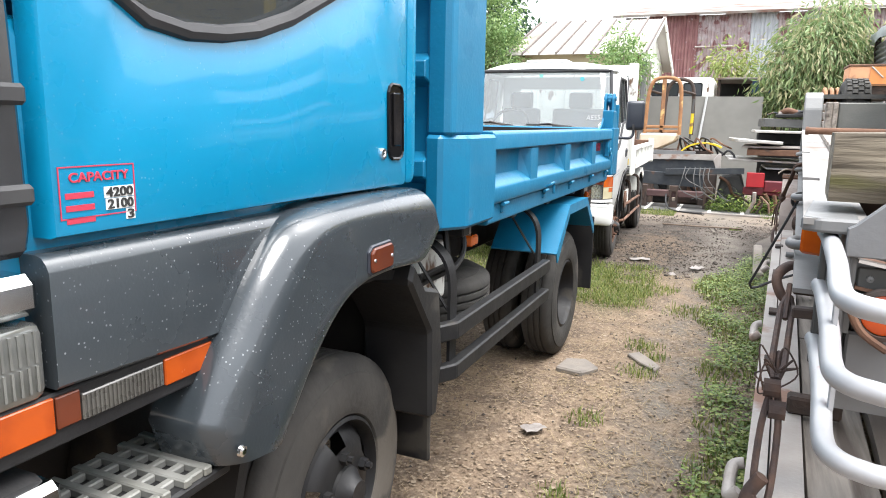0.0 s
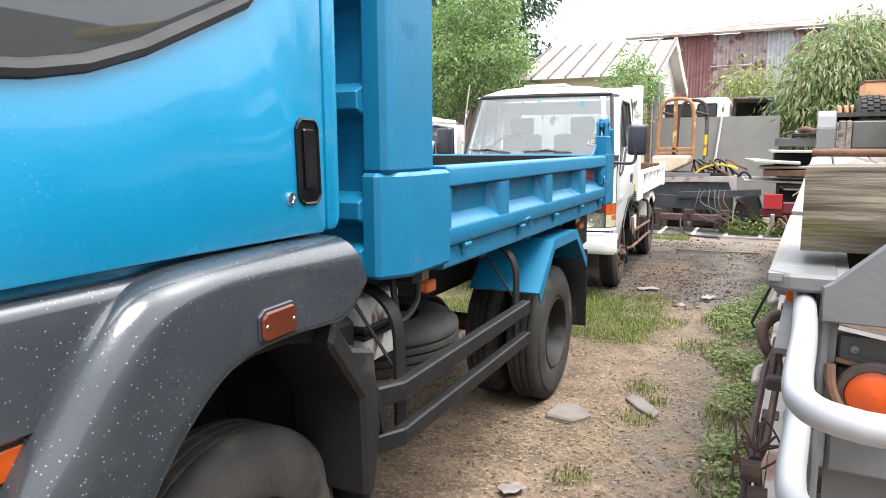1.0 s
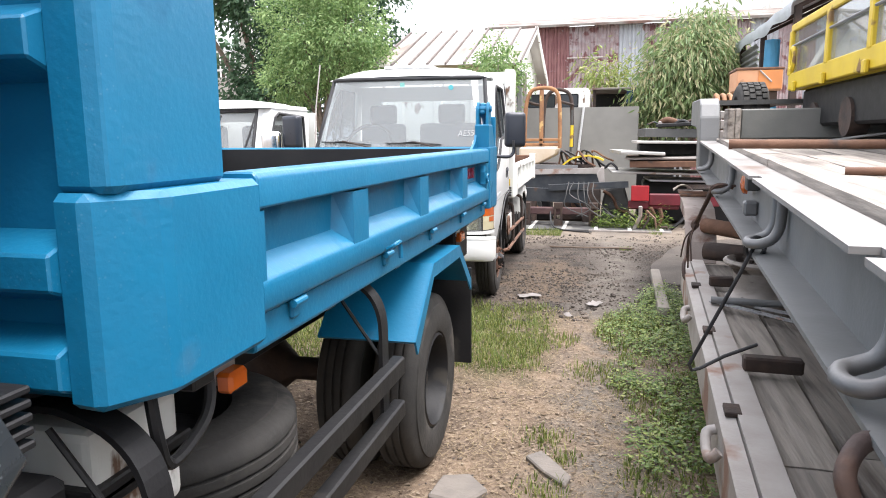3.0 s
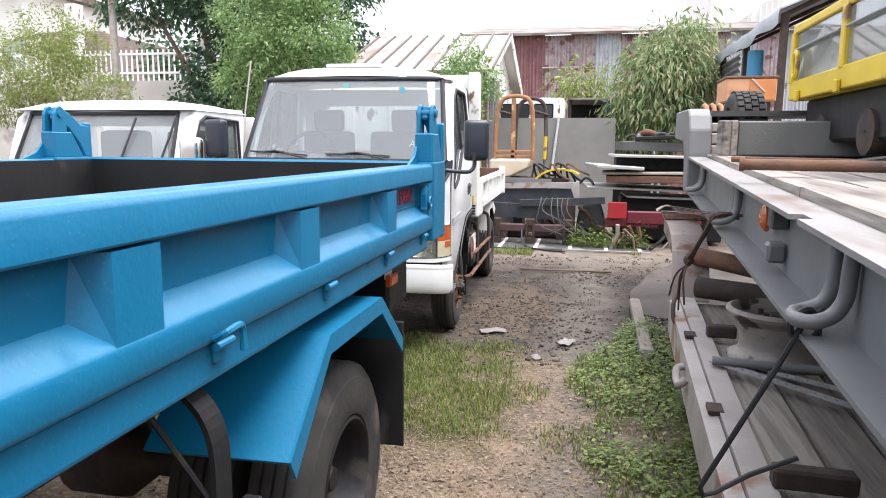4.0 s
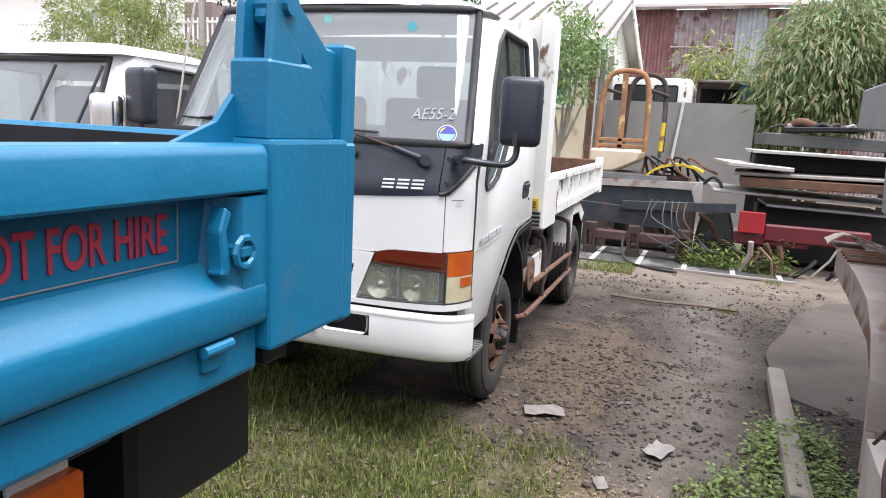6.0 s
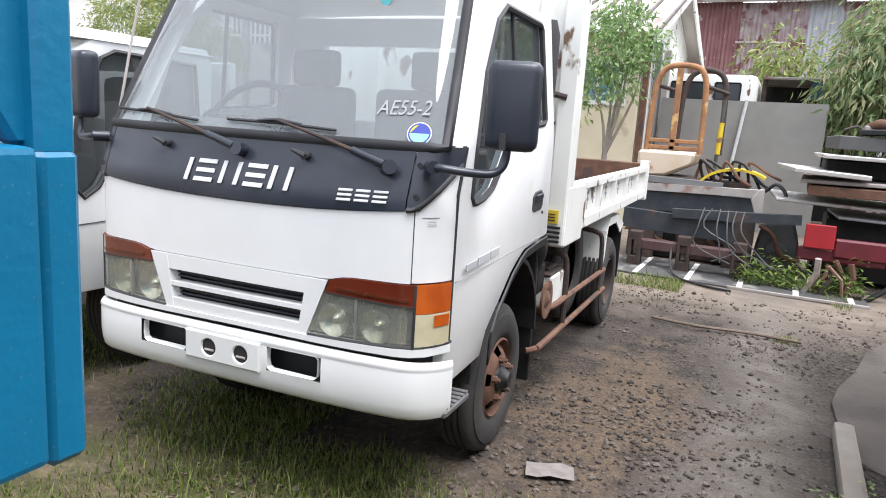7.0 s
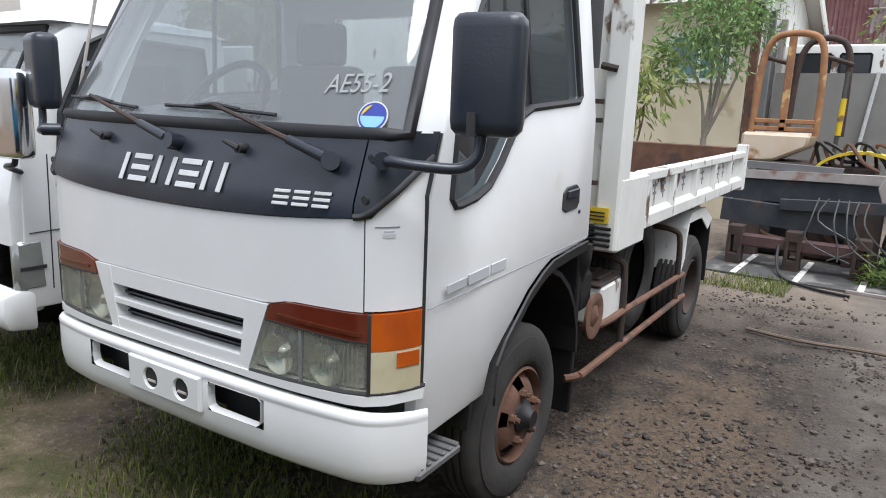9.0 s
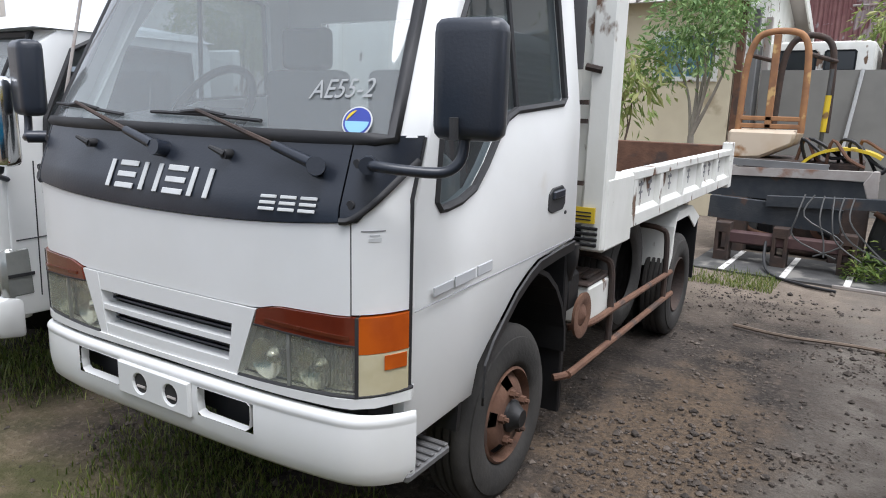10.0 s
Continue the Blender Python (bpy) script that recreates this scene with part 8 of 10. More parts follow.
for q in range(12):
    r = random.Random(q + 210)
    bm = mesh_bm()
    c = Vector((r.uniform(0.55, 1.3), r.uniform(13.35, 13.9), 1.66))
    d = Vector((r.uniform(-0.25, 0.25), r.uniform(-0.15, 0.15), r.uniform(0.0, 0.10)))
    if q % 3:
        tube(bm, smooth_path([c, c + d * 0.5 + Vector((0.02, 0, 0.05)), c + d], 3), r.uniform(0.012, 0.03), 7)
    else:
        box(bm, c.x - 0.12, c.x + 0.12, c.y - 0.06, c.y + 0.06, 1.64, 1.66 + r.uniform(0.04, 0.10), 0.01)
    loose("scrap_piece", bm, (BLACK, BLUE_BLACK, RUST_DARK, STEEL_PALE)[q % 4], "small cut piece of scrap on the panel stack", "scrap", group="scrap pieces on the stack")
bm = mesh_bm()
tube(bm, smooth_path([(0.58, 13.5, 1.69), (0.68, 13.4, 1.74), (0.82, 13.45, 1.70)], 4), 0.05, 8)
loose("rusty_lump", bm, RUST, "rust-orange casting on top of the stack", "casting", 60)

# ladder-like ramp lying flat
RP = thing("ramp_board", (-0.5, 12.9, 0.0), "dark sheet with pale cross strips lying flat on the ground", "ramp")
bm = mesh_bm()
box(bm, -1.75, 0.75, 12.45, 13.55, 0.002, 0.02)
part("ramp_sheet", bm, mat("dark_rubber_sheet", (0.06, 0.06, 0.058), 0.6, c2=(0.10, 0.097, 0.093), scale=5, bump=0.2, c3=(0.2, 0.19, 0.17), s3=3), RP)
for i, x in enumerate((-1.46, -0.93, -0.42, 0.10, 0.58)):
    bm = mesh_bm()
    box(bm, x, x + 0.055, 12.45, 13.5, 0.02, 0.03, 0.003)
    part("cross_strip", bm, mat("pale_strip", (0.70, 0.68, 0.64), 0.6, c3=(0.2, 0.18, 0.16), s3=14, t3=0.6) if i == 0 else bpy.data.materials["pale_strip"], RP)
bm = mesh_bm()
box(bm, -0.5, 0.75, 12.43, 12.455, 0.0, 0.03, 0.004)
part("edge_strip", bm, STEEL_PALE, RP)
bm = mesh_bm()
tube(bm, smooth_path([(-1.15, 13.0, 0.3), (-1.12, 12.8, 0.1), (-1.0, 12.5, 0.03), (-0.72, 12.3, 0.02), (-0.45, 12.22, 0.02)], 6), 0.014, 6)
loose("black_hose", bm, SEAL, "black hose trailing over the ground", "hose", 60)

# board fence and leaning strip
bm = mesh_bm()
box(bm, -2.2, 0.36, 17.6, 17.64, 0.0, 2.13, 0.0)
fence = part("fence_board", bm, PANEL_GREY, None)
tagged(fence, "plain grey boarding along the back of the yard", "fence", kind="structure")
bm = mesh_bm()
tube(bm, [(-1.055, 17.5, 0.0), (-0.84, 17.57, 2.14)], 0.028, 6)
loose("white_pole", bm, LETTER_WHITE, "white pole leaning on the grey boarding", "pole")

# pale vehicle roofs behind the boarding
BU = thing("parked_van", (-1.0, 19.0, 0.0), "pale van behind the boarding, only its top visible", "van")
bm = mesh_bm()
box(bm, -2.4, -0.75, 18.4, 20.4, 0.4, 2.62, 0.12, seg=2)
part("body", bm, WHITE_WORN, BU, smooth=40)
for x0, x1 in ((-2.2, -1.55), (-1.45, -1.0)):
    bm = mesh_bm()
    box(bm, x0, x1, 18.385, 18.40, 2.15, 2.48, 0.03)
    part("rear_window", bm, mat("dark_glass_far", (0.03, 0.035, 0.04), 0.15), BU)
BU2 = thing("site_canopy", (0.0, 19.5, 0.0), "low canopy with pale edge and blue tarpaulin", "canopy")
bm = mesh_bm()
box(bm, -0.7, 1.4, 18.8, 20.8, 2.58, 2.63, 0.01)
part("canopy_roof", bm, ROOF, BU2)
bm = mesh_bm()
box(bm, 0.1, 1.4, 18.85, 18.9, 2.25, 2.57, 0.01)
part("tarpaulin", bm, mat("navy_tarpaulin", (0.02, 0.05, 0.12), 0.6, c2=(0.03, 0.09, 0.2), scale=4), BU2)
for x in (-0.65, 1.35):
    bm = mesh_bm()
    tube(bm, [(x, 18.9, 0.0), (x, 18.9, 2.58)], 0.04, 8)
    part("post", bm, RUST_DARK, BU2)
# plain black sheet closes the back under the canopy roof
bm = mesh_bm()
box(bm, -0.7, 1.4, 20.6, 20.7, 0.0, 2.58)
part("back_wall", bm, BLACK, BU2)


# ---- shed ----
SHED_ROOF = mat("rust_stained_roof_sheet", (0.36, 0.335, 0.31), 0.75, c2=(0.27, 0.24, 0.215), scale=2.2, c3=(0.20, 0.135, 0.11), s3=1.7, t3=0.55, soft3=0.16, grain=(1, 0.3, 0.3))
SHED_SEAM = mat("dark_roof_seam", (0.13, 0.11, 0.10), 0.8, c2=(0.20, 0.17, 0.15), scale=6)


def build_shed():
    T = thing("shed", (-3.6, 18.5, 0.0), "cream walled shed with a rusting ribbed metal roof", "shed")
    X0, X1, Y0, Y1, E, R = -5.0, -2.28, 16.0, 21.0, 3.05, 4.02
    wins = [(-3.35, -2.52, 1.93, 2.55)]
    bm = mesh_bm()
    panel(bm, [[(X0, 0), (X1, 0), (X1, E), (X0, E)]] + [[(a, c), (b, c), (b, d), (a, d)] for a, b, c, d in wins], "y", Y0 + 0.12, Y0)
    part("front_wall", bm, CREAM, T, "cream plastered wall with a stained foot")
    for x, m in ((X0, CREAM), (X1 - 0.12, CREAM)):
        bm = mesh_bm()
        prism(bm, [(Y0 + 0.12, 0), (Y1, 0), (Y1, E), ((Y0 + Y1) / 2, R - 0.08), (Y0 + 0.12, E)], "x", x, x + 0.12)
        part("gable_wall", bm, WHITE_WORN, T, "white gable wall")
    bm = mesh_bm()
    box(bm, X0, X1, Y1, Y1 + 0.12, 0, E)
    part("back_wall", bm, CREAM, T)
    for a, b, c, d in wins:
        bm = mesh_bm()
        panel(bm, [[(a - 0.04, c - 0.04), (b + 0.04, c - 0.04), (b + 0.04, d + 0.04), (a - 0.04, d + 0.04)], [(a + 0.03, c + 0.03), (b - 0.03, c + 0.03), (b - 0.03, d - 0.03), (a + 0.03, d - 0.03)]], "y", Y0 + 0.05, Y0 - 0.03, 0.006)
        w = part("window", bm, WHITE_WORN, T, "white framed window with bluish panes")
        bm = mesh_bm()
        box(bm, a, b, Y0 + 0.03, Y0 + 0.035, c, d)
        part("pane", bm, mat("bluish_pane", (0.12, 0.24, 0.28), 0.08, c2=(0.07, 0.14, 0.17), scale=2) if a == wins[0][0] else bpy.data.materials["bluish_pane"], w)
        bm = mesh_bm()
        box(bm, (a + b) / 2 - 0.02, (a + b) / 2 + 0.02, Y0 - 0.02, Y0 + 0.03, c, d)
        part("mullion", bm, WHITE_WORN, w)
    # ribbed roof slopes
    M2 = (Y0 + Y1) / 2
    for s in (1, -1):
        ye = Y0 - 0.35 if s > 0 else Y1 + 0.35
        ze = E + 0.02 - 0.12
        bm = mesh_bm()
        n = int((X1 + 0.45 - X0) / 0.1)
        ra, rb = [], []
        for i in range(n + 1):
            x = X0 - 0.2 + (X1 + 0.4 - X0 + 0.05) * i / n
            ra.append((x, ye, ze))
            rb.append((x, M2, R))
        sheet(bm, [ra, rb], 0.01)
        sp = part("roof_slope", bm, SHED_ROOF, T, "pale roof sheets stained with rust")
        for q in range(9):
            x = X0 - 0.16 + (X1 + 0.40 - X0) * q / 8
            bm = mesh_bm()
            prism(bm, [(ye - 0.01 * s, ze + 0.012), (M2, R + 0.012), (M2, R + 0.06), (ye - 0.01 * s, ze + 0.06)], "x", x, x + 0.035)
            part("roof_seam", bm, SHED_SEAM, sp)
    bm = mesh_bm()
    for ye in (Y0 - 0.35, Y1 + 0.35):
        sheet(bm, [[(X1 + 0.26, ye, E - 0.26), (X1 + 0.26, M2, R - 0.12)], [(X1 + 0.26, ye, E - 0.06), (X1 + 0.26, M2, R + 0.06)]], 0.03)
    part("barge_board", bm, WHITE_WORN, T, "pale barge board")
    # door posts and downpipe at the gable corner
    for x, y, m in ((X1 + 0.02, Y0 + 0.05, RUST), (X1 + 0.03, Y0 + 0.9, STEEL_GREY), (X1 + 0.02, Y0 + 1.9, STEEL_PALE)):
        bm = mesh_bm()
        box(bm, x, x + 0.09, y - 0.05, y + 0.05, 0, 2.95, 0.006)
        part("wall_post", bm, m, T)
    bm = mesh_bm()
    box(bm, X1 + 0.001, X1 + 0.02, Y0 + 1.0, Y0 + 1.8, 0.0, 2.5, 0.004)
    part("side_door", bm, DARK_STEEL, T, "dark side door")
    return T


build_shed()


# ---- big corrugated store behind ----
def build_store():
    T = thing("warehouse", (4, 28.0, 0.0), "long store clad in rust-streaked corrugated sheet", "warehouse")
    mats = [mat("corrugated_grey", (0.40, 0.42, 0.44), 0.55, c2=(0.30, 0.31, 0.33), scale=2, c3=(0.25, 0.15, 0.13), s3=3.0, t3=0.60),
            mat("corrugated_rust", (0.19, 0.085, 0.085), 0.8, c2=(0.27, 0.15, 0.14), scale=3, c3=(0.38, 0.34, 0.34), s3=4, t3=0.64),
            mat("corrugated_mixed", (0.30, 0.23, 0.23), 0.7, c2=(0.42, 0.40, 0.40), scale=6, c3=(0.17, 0.08, 0.08), s3=3.2, t3=0.53)]
    order = [0, 1, 1, 2, 2, 0, 2, 0, 1, 2, 0, 2, 0, 1, 0, 2, 1, 0, 2, 2, 0, 1, 2, 0]
    x = -4.2
    for k, o in enumerate(order):
        w = 0.82
        bm = mesh_bm()
        rows = [[], []]
        n = 22
        for i in range(n + 1):
            u = x + w * i / n
            d = 0.025 * math.cos(2 * math.pi * i / 2.75)
            for j, z in enumerate((0.0, 5.15 + 0.02 * (k % 3))):
                rows[j].append((u, 26.0 + d, z))
        sheet(bm, rows, 0)
        part("cladding_sheet", bm, mats[o], T)
        x += w
    bm = mesh_bm()
    prism(bm, [(25.7, 5.12), (25.7, 5.2), (32, 6.4), (32, 6.3)], "x", -4.6, 16)
    part("roof", bm, ROOF, T)
    bm = mesh_bm()
    box(bm, -4.2, 15.5, 26.06, 26.2, 0, 5.1)
    part("wall_frame", bm, RUST_DARK, T)
    bm = mesh_bm()
    tube(bm, [(-1.8, 25.9, 4.1), (-0.6, 25.9, 4.1)], 0.03, 6)
    part("pipe", bm, STEEL_PALE, T)
    return T


build_store()

# pale tall building behind on the right, awning store in front of it
BD = thing("apartment_building", (9, 36, 0), "plain pale rendered building behind the store", "building")
bm = mesh_bm()
box(bm, 4.6, 22.0, 34, 46, 0, 12.5)
part("wall", bm, mat("pale_render", (0.72, 0.71, 0.66), 0.9, c2=(0.64, 0.62, 0.57), scale=0.8), BD)
for i in range(4):
    for j in range(2):
        bm = mesh_bm()
        x = 8.5 + 2.6 * i
        box(bm, x, x + 1.4, 33.96, 34.02, 5.6 + 3.0 * j, 7.0 + 3.0 * j)
        w = part("window", bm, WHITE, BD)
        bm = mesh_bm()
        box(bm, x + 0.1, x + 1.3, 33.94, 33.97, 5.7 + 3.0 * j, 6.9 + 3.0 * j)
        part("pane", bm, mat("far_pane", (0.35, 0.42, 0.45), 0.1) if (i, j) == (0, 0) else bpy.data.materials["far_pane"], w)

for x0, x1, z0, za, zb in ((5.63, 6.18, 6.45, 6.70, 7.08), (6.52, 7.40, 6.6, 7.37, 7.92)):
    bm = mesh_bm()
    tube(bm, [(x0, 33.9, z0), (x0, 33.9, za), (x1, 33.9, zb), (x1, 33.9, z0)], 0.035, 6)
    sr = part("stair_rail", bm, WHITE, BD, "white sloping stair rail")
    for q in range(1, 4):
        x = x0 + (x1 - x0) * q / 4
        bm = mesh_bm()
        tube(bm, [(x, 33.9, z0), (x, 33.9, za + (zb - za) * q / 4)], 0.018, 5)
        part("baluster", bm, WHITE, sr)
AW = thing("lean_to_shelter", (4.0, 15.7, 0), "lean-to shelter with a grey tarpaulin roof and corrugated side", "shelter")
bm = mesh_bm()
rows = []
for i in range(9):
    u = i / 8
    row = []
    for j in range(9):
        v = j / 8
        row.append((2.42 + 3.2 * v, 18.3 - 5.1 * u, 3.48 + 1.5 * v + 0.012 * math.sin(9 * u) - 0.03 * math.sin(math.pi * ((u * 4) % 1)) + 0.03 * math.sin(7 * v + 3 * u)))
    rows.append(row)
sheet(bm, rows, 0.02)
part("tarpaulin_roof", bm, mat("grey_tarpaulin", (0.38, 0.41, 0.43), 0.5, c2=(0.28, 0.30, 0.31), scale=2, bump=0.2), AW, "sagging grey tarpaulin", smooth=60)
bm = mesh_bm()
rows = [[], [], []]
for i in range(25):
    u = i / 24
    z = 3.48 + 0.012 * math.sin(9 * u) - 0.03 * math.sin(math.pi * ((u * 4) % 1))
    for q, (dx, dz) in enumerate(((-0.015, 0.01), (-0.04, -0.09), (-0.02 + 0.02 * math.sin(23 * u), -0.20 - 0.02 * math.sin(14 * u)))):
        rows[q].append((2.42 + dx, 18.3 - 5.1 * u, z + dz))
sheet(bm, rows, 0.006)
part("eave_flap", bm, bpy.data.materials["grey_tarpaulin"], AW, "hanging tarpaulin edge", smooth=60)
for y in (13.4, 15.9, 18.1):
    bm = mesh_bm()
    box(bm, 2.47, 2.57, y - 0.05, y + 0.05, 0, 3.44, 0.006)
    part("post", bm, RUST_DARK, AW)
    bm = mesh_bm()
    tube(bm, [(2.52, y, 3.42), (5.5, y, 4.86)], 0.04, 6)
    part("rafter", bm, RUST_DARK, AW)
bm = mesh_bm()
rows = [[], []]
for i in range(61):
    z = 1.9 + 1.36 * i / 60
    for j, y in enumerate((16.3, 18.4)):
        rows[j].append((2.5 + 0.02 * math.cos(i * 1.25), y, z))
sheet(bm, rows, 0)
part("corrugated_side", bm, STEEL_GREY, AW, "white corrugated side sheet")
bm = mesh_bm()
lathe(bm, [(0, 0.001), (0, 0.13), (0.4, 0.135), (1.3, 0.13), (1.32, 0.001)], (2.62, 15.6, 1.9), "z", 20, 1)
part("blue_drum", bm, mat("blue_drum_paint", (0.05, 0.25, 0.42), 0.5), AW)
bm = mesh_bm()
box(bm, 5.5, 5.6, 13.2, 18.3, 0, 4.85)
part("back_wall", bm, RUST_DARK, AW)

# orange tool box and coiled hose on the gooseneck, yellow machine body behind
OB = thing("tool_box", (1.3, 9.65, 1.78), "orange steel box on the trailer neck", "box")
bm = mesh_bm()
box(bm, 1.08, 1.53, 9.4, 9.9, 1.94, 2.165, 0.015)
part("box_body", bm, mat("orange_paint", (0.60, 0.31, 0.17), 0.55, c2=(0.50, 0.24, 0.12), scale=5, c3=(0.3, 0.16, 0.1), s3=5, t3=0.64), OB)
bm = mesh_bm()
box(bm, 1.07, 1.54, 9.39, 9.91, 2.155, 2.18, 0.006)
part("box_rim", bm, RUST, OB)
bm = mesh_bm()
box(bm, 1.12, 1.49, 9.44, 9.86, 1.78, 1.94)
part("box_stand", bm, RUST_DARK, OB)
bm = mesh_bm()
tube(bm, [(1.30, 9.39, 2.15), (1.42, 9.39, 2.03)], 0.009, 6)
part("box_stay", bm, STEEL_PALE, OB)
bm = mesh_bm()
box(bm, 1.29, 1.52, 9.392, 9.40, 1.96, 2.15)
part("box_door", bm, mat("orange_door_paint", (0.58, 0.22, 0.07), 0.5, c2=(0.45, 0.17, 0.06), scale=5), OB, "deeper orange door")
for q in range(4):
    bm = mesh_bm()
    c = Vector((0.80 + 0.06 * q, 8.75, 1.70))
    tube(bm, [(c.x, c.y + 0.20 * math.cos(t), c.z + 0.17 * math.sin(t)) for t in [k * math.pi / 10 for k in range(20)]], 0.022, 7, closed=True)
    loose("hose_coil", bm, CAGE, "orange-brown hose coil standing on the neck", "hose", 60, "hose coils")

YL = thing("machine_body", (2.0, 6.5, 1.4), "yellow machine body with framed windows on the trailer", "machine")
XY = 1.25
bm = mesh_bm()
for z0, z1 in ((1.85, 1.985), (2.32, 2.38)):
    box(bm, XY, XY + 0.06, 4.2, 7.9, z0, z1, 0.008)
part("side_rail", bm, YELLOW, YL)
for y in (4.2, 5.1, 5.95, 6.8, 7.84):
    bm = mesh_bm()
    box(bm, XY - 0.008, XY + 0.05, y, y + 0.07, 1.97, 2.33, 0.008)
    part("window_post", bm, YELLOW, YL)
for y0, y1 in ((4.27, 5.1), (5.17, 5.95), (6.02, 6.8), (6.87, 7.84)):
    bm = mesh_bm()
    box(bm, XY + 0.02, XY + 0.028, y0, y1, 1.985, 2.32)
    part("window_pane", bm, GLASS, YL)
    bm = mesh_bm()
    tube(bm, [(XY + 0.0, y0 + 0.02, 2.2), (XY + 0.0, y1 - 0.02, 2.2)], 0.01, 6)
    part("window_rail", bm, STEEL_GREY, YL)
for y in (5.1, 5.95, 6.8, 7.6):
    bm = mesh_bm()
    box(bm, XY - 0.03, XY, y, y + 0.06, 1.83, 1.91, 0.008)
    part("hinge_lug", bm, YELLOW, YL)
bm = mesh_bm()
tube(bm, [(XY - 0.02, 7.70 + 0.05 * math.cos(t), 2.09 + 0.085 * math.sin(t)) for t in [k * math.pi / 8 for k in range(16)]], 0.018, 7, closed=True)
part("tow_ring", bm, YELLOW, YL)
bm = mesh_bm()
box(bm, XY + 0.06, 2.9, 4.2, 7.9, 2.32, 2.38, 0.01)
box(bm, XY + 0.03, 2.9, 7.84, 7.9, 1.85, 2.32)
part("shell", bm, YELLOW, YL)
bm = mesh_bm()
box(bm, XY + 0.10, 2.9, 4.3, 7.8, 1.55, 1.85, 0.02)
part("undercarriage", bm, BLACK, YL)
for y in (4.8, 5.7, 6.6, 7.4):
    bm = mesh_bm()
    lathe(bm, [(0, 0.01), (0, 0.13), (0.12, 0.13), (0.12, 0.01)], (XY + 0.08, y, 1.60), "x", 20, 1)
    part("track_roller", bm, RUST_DARK, YL)

# grey stone kerb post lying in the weeds
bm = mesh_bm()
box(bm, -0.05, 0.05, -0.87, 0.87, 0.0, 0.09, 0.025, Matrix.Translation((0.30, 8.10, 0.0)) @ Matrix.Rotation(radians(-0.7), 4, "Z"), 2)
loose("concrete_post", bm, CONCRETE, "weathered concrete post lying among weeds", "post")


# ---- plants ----
def leaf_mat(name, c1, c2, c3, rough=0.55, trans=0.35):
    """Foliage: colour differs from leaf to leaf, some light comes through."""
    m = bpy.data.materials.new(name)
    m.use_nodes = True
    n, l = m.node_tree.nodes, m.node_tree.links
    b = n["Principled BSDF"]
    g = n.new("ShaderNodeNewGeometry")
    r = n.new("ShaderNodeValToRGB")
    e = r.color_ramp.elements
    e[0].color, e[1].color = (*c1, 1), (*c3, 1)
    k = e.new(0.5)
    k.color = (*c2, 1)
    l.new(g.outputs["Random Per Island"], r.inputs[0])
    l.new(r.outputs[0], b.inputs["Base Color"])
    b.inputs["Roughness"].default_value = rough
    if trans:
        t = n.new("ShaderNodeBsdfTranslucent")
        l.new(r.outputs[0], t.inputs[0])
        mx = n.new("ShaderNodeMixShader")
        mx.inputs[0].default_value = trans
        l.new(b.outputs[0], mx.inputs[1])
        l.new(t.outputs[0], mx.inputs[2])
        l.new(mx.outputs[0], n["Material Output"].inputs[0])
    return m


def raw(name, verts, faces, material, parent=None, label=""):
    me = bpy.data.meshes.new(name)
    me.from_pydata([tuple(v) for v in verts], [], faces)
    me.update()
    me.materials.append(material)
    ob = new(name, me)
    if parent is not None:
        ob.parent = parent
        ob.matrix_parent_inverse = Matrix.Translation(parent.location).inverted()
    if label:
        ob["label"] = label
    return ob


BARK = mat("bark", (0.16, 0.12, 0.09), 0.9, c2=(0.09, 0.07, 0.055), scale=12, bump=0.5, bscale=30)
BARK_PALE = mat("pale_bark", (0.30, 0.27, 0.22), 0.9, c2=(0.2, 0.18, 0.15), scale=12, bump=0.4, bscale=30)
# tree leaf colours are lightened to include the haze of distance
MANGO = leaf_mat("mango_leaf", (0.10, 0.165, 0.06), (0.21, 0.29, 0.115), (0.42, 0.38, 0.22))
FEATHER = leaf_mat("feathery_leaf", (0.10, 0.19, 0.06), (0.19, 0.30, 0.10), (0.32, 0.42, 0.18))
DARK_LEAF = leaf_mat("dark_leaf", (0.03, 0.07, 0.035), (0.055, 0.115, 0.055), (0.10, 0.17, 0.09))
YELLOW_LEAF = leaf_mat("yellow_green_leaf", (0.14, 0.20, 0.05), (0.23, 0.29, 0.08), (0.36, 0.36, 0.14))


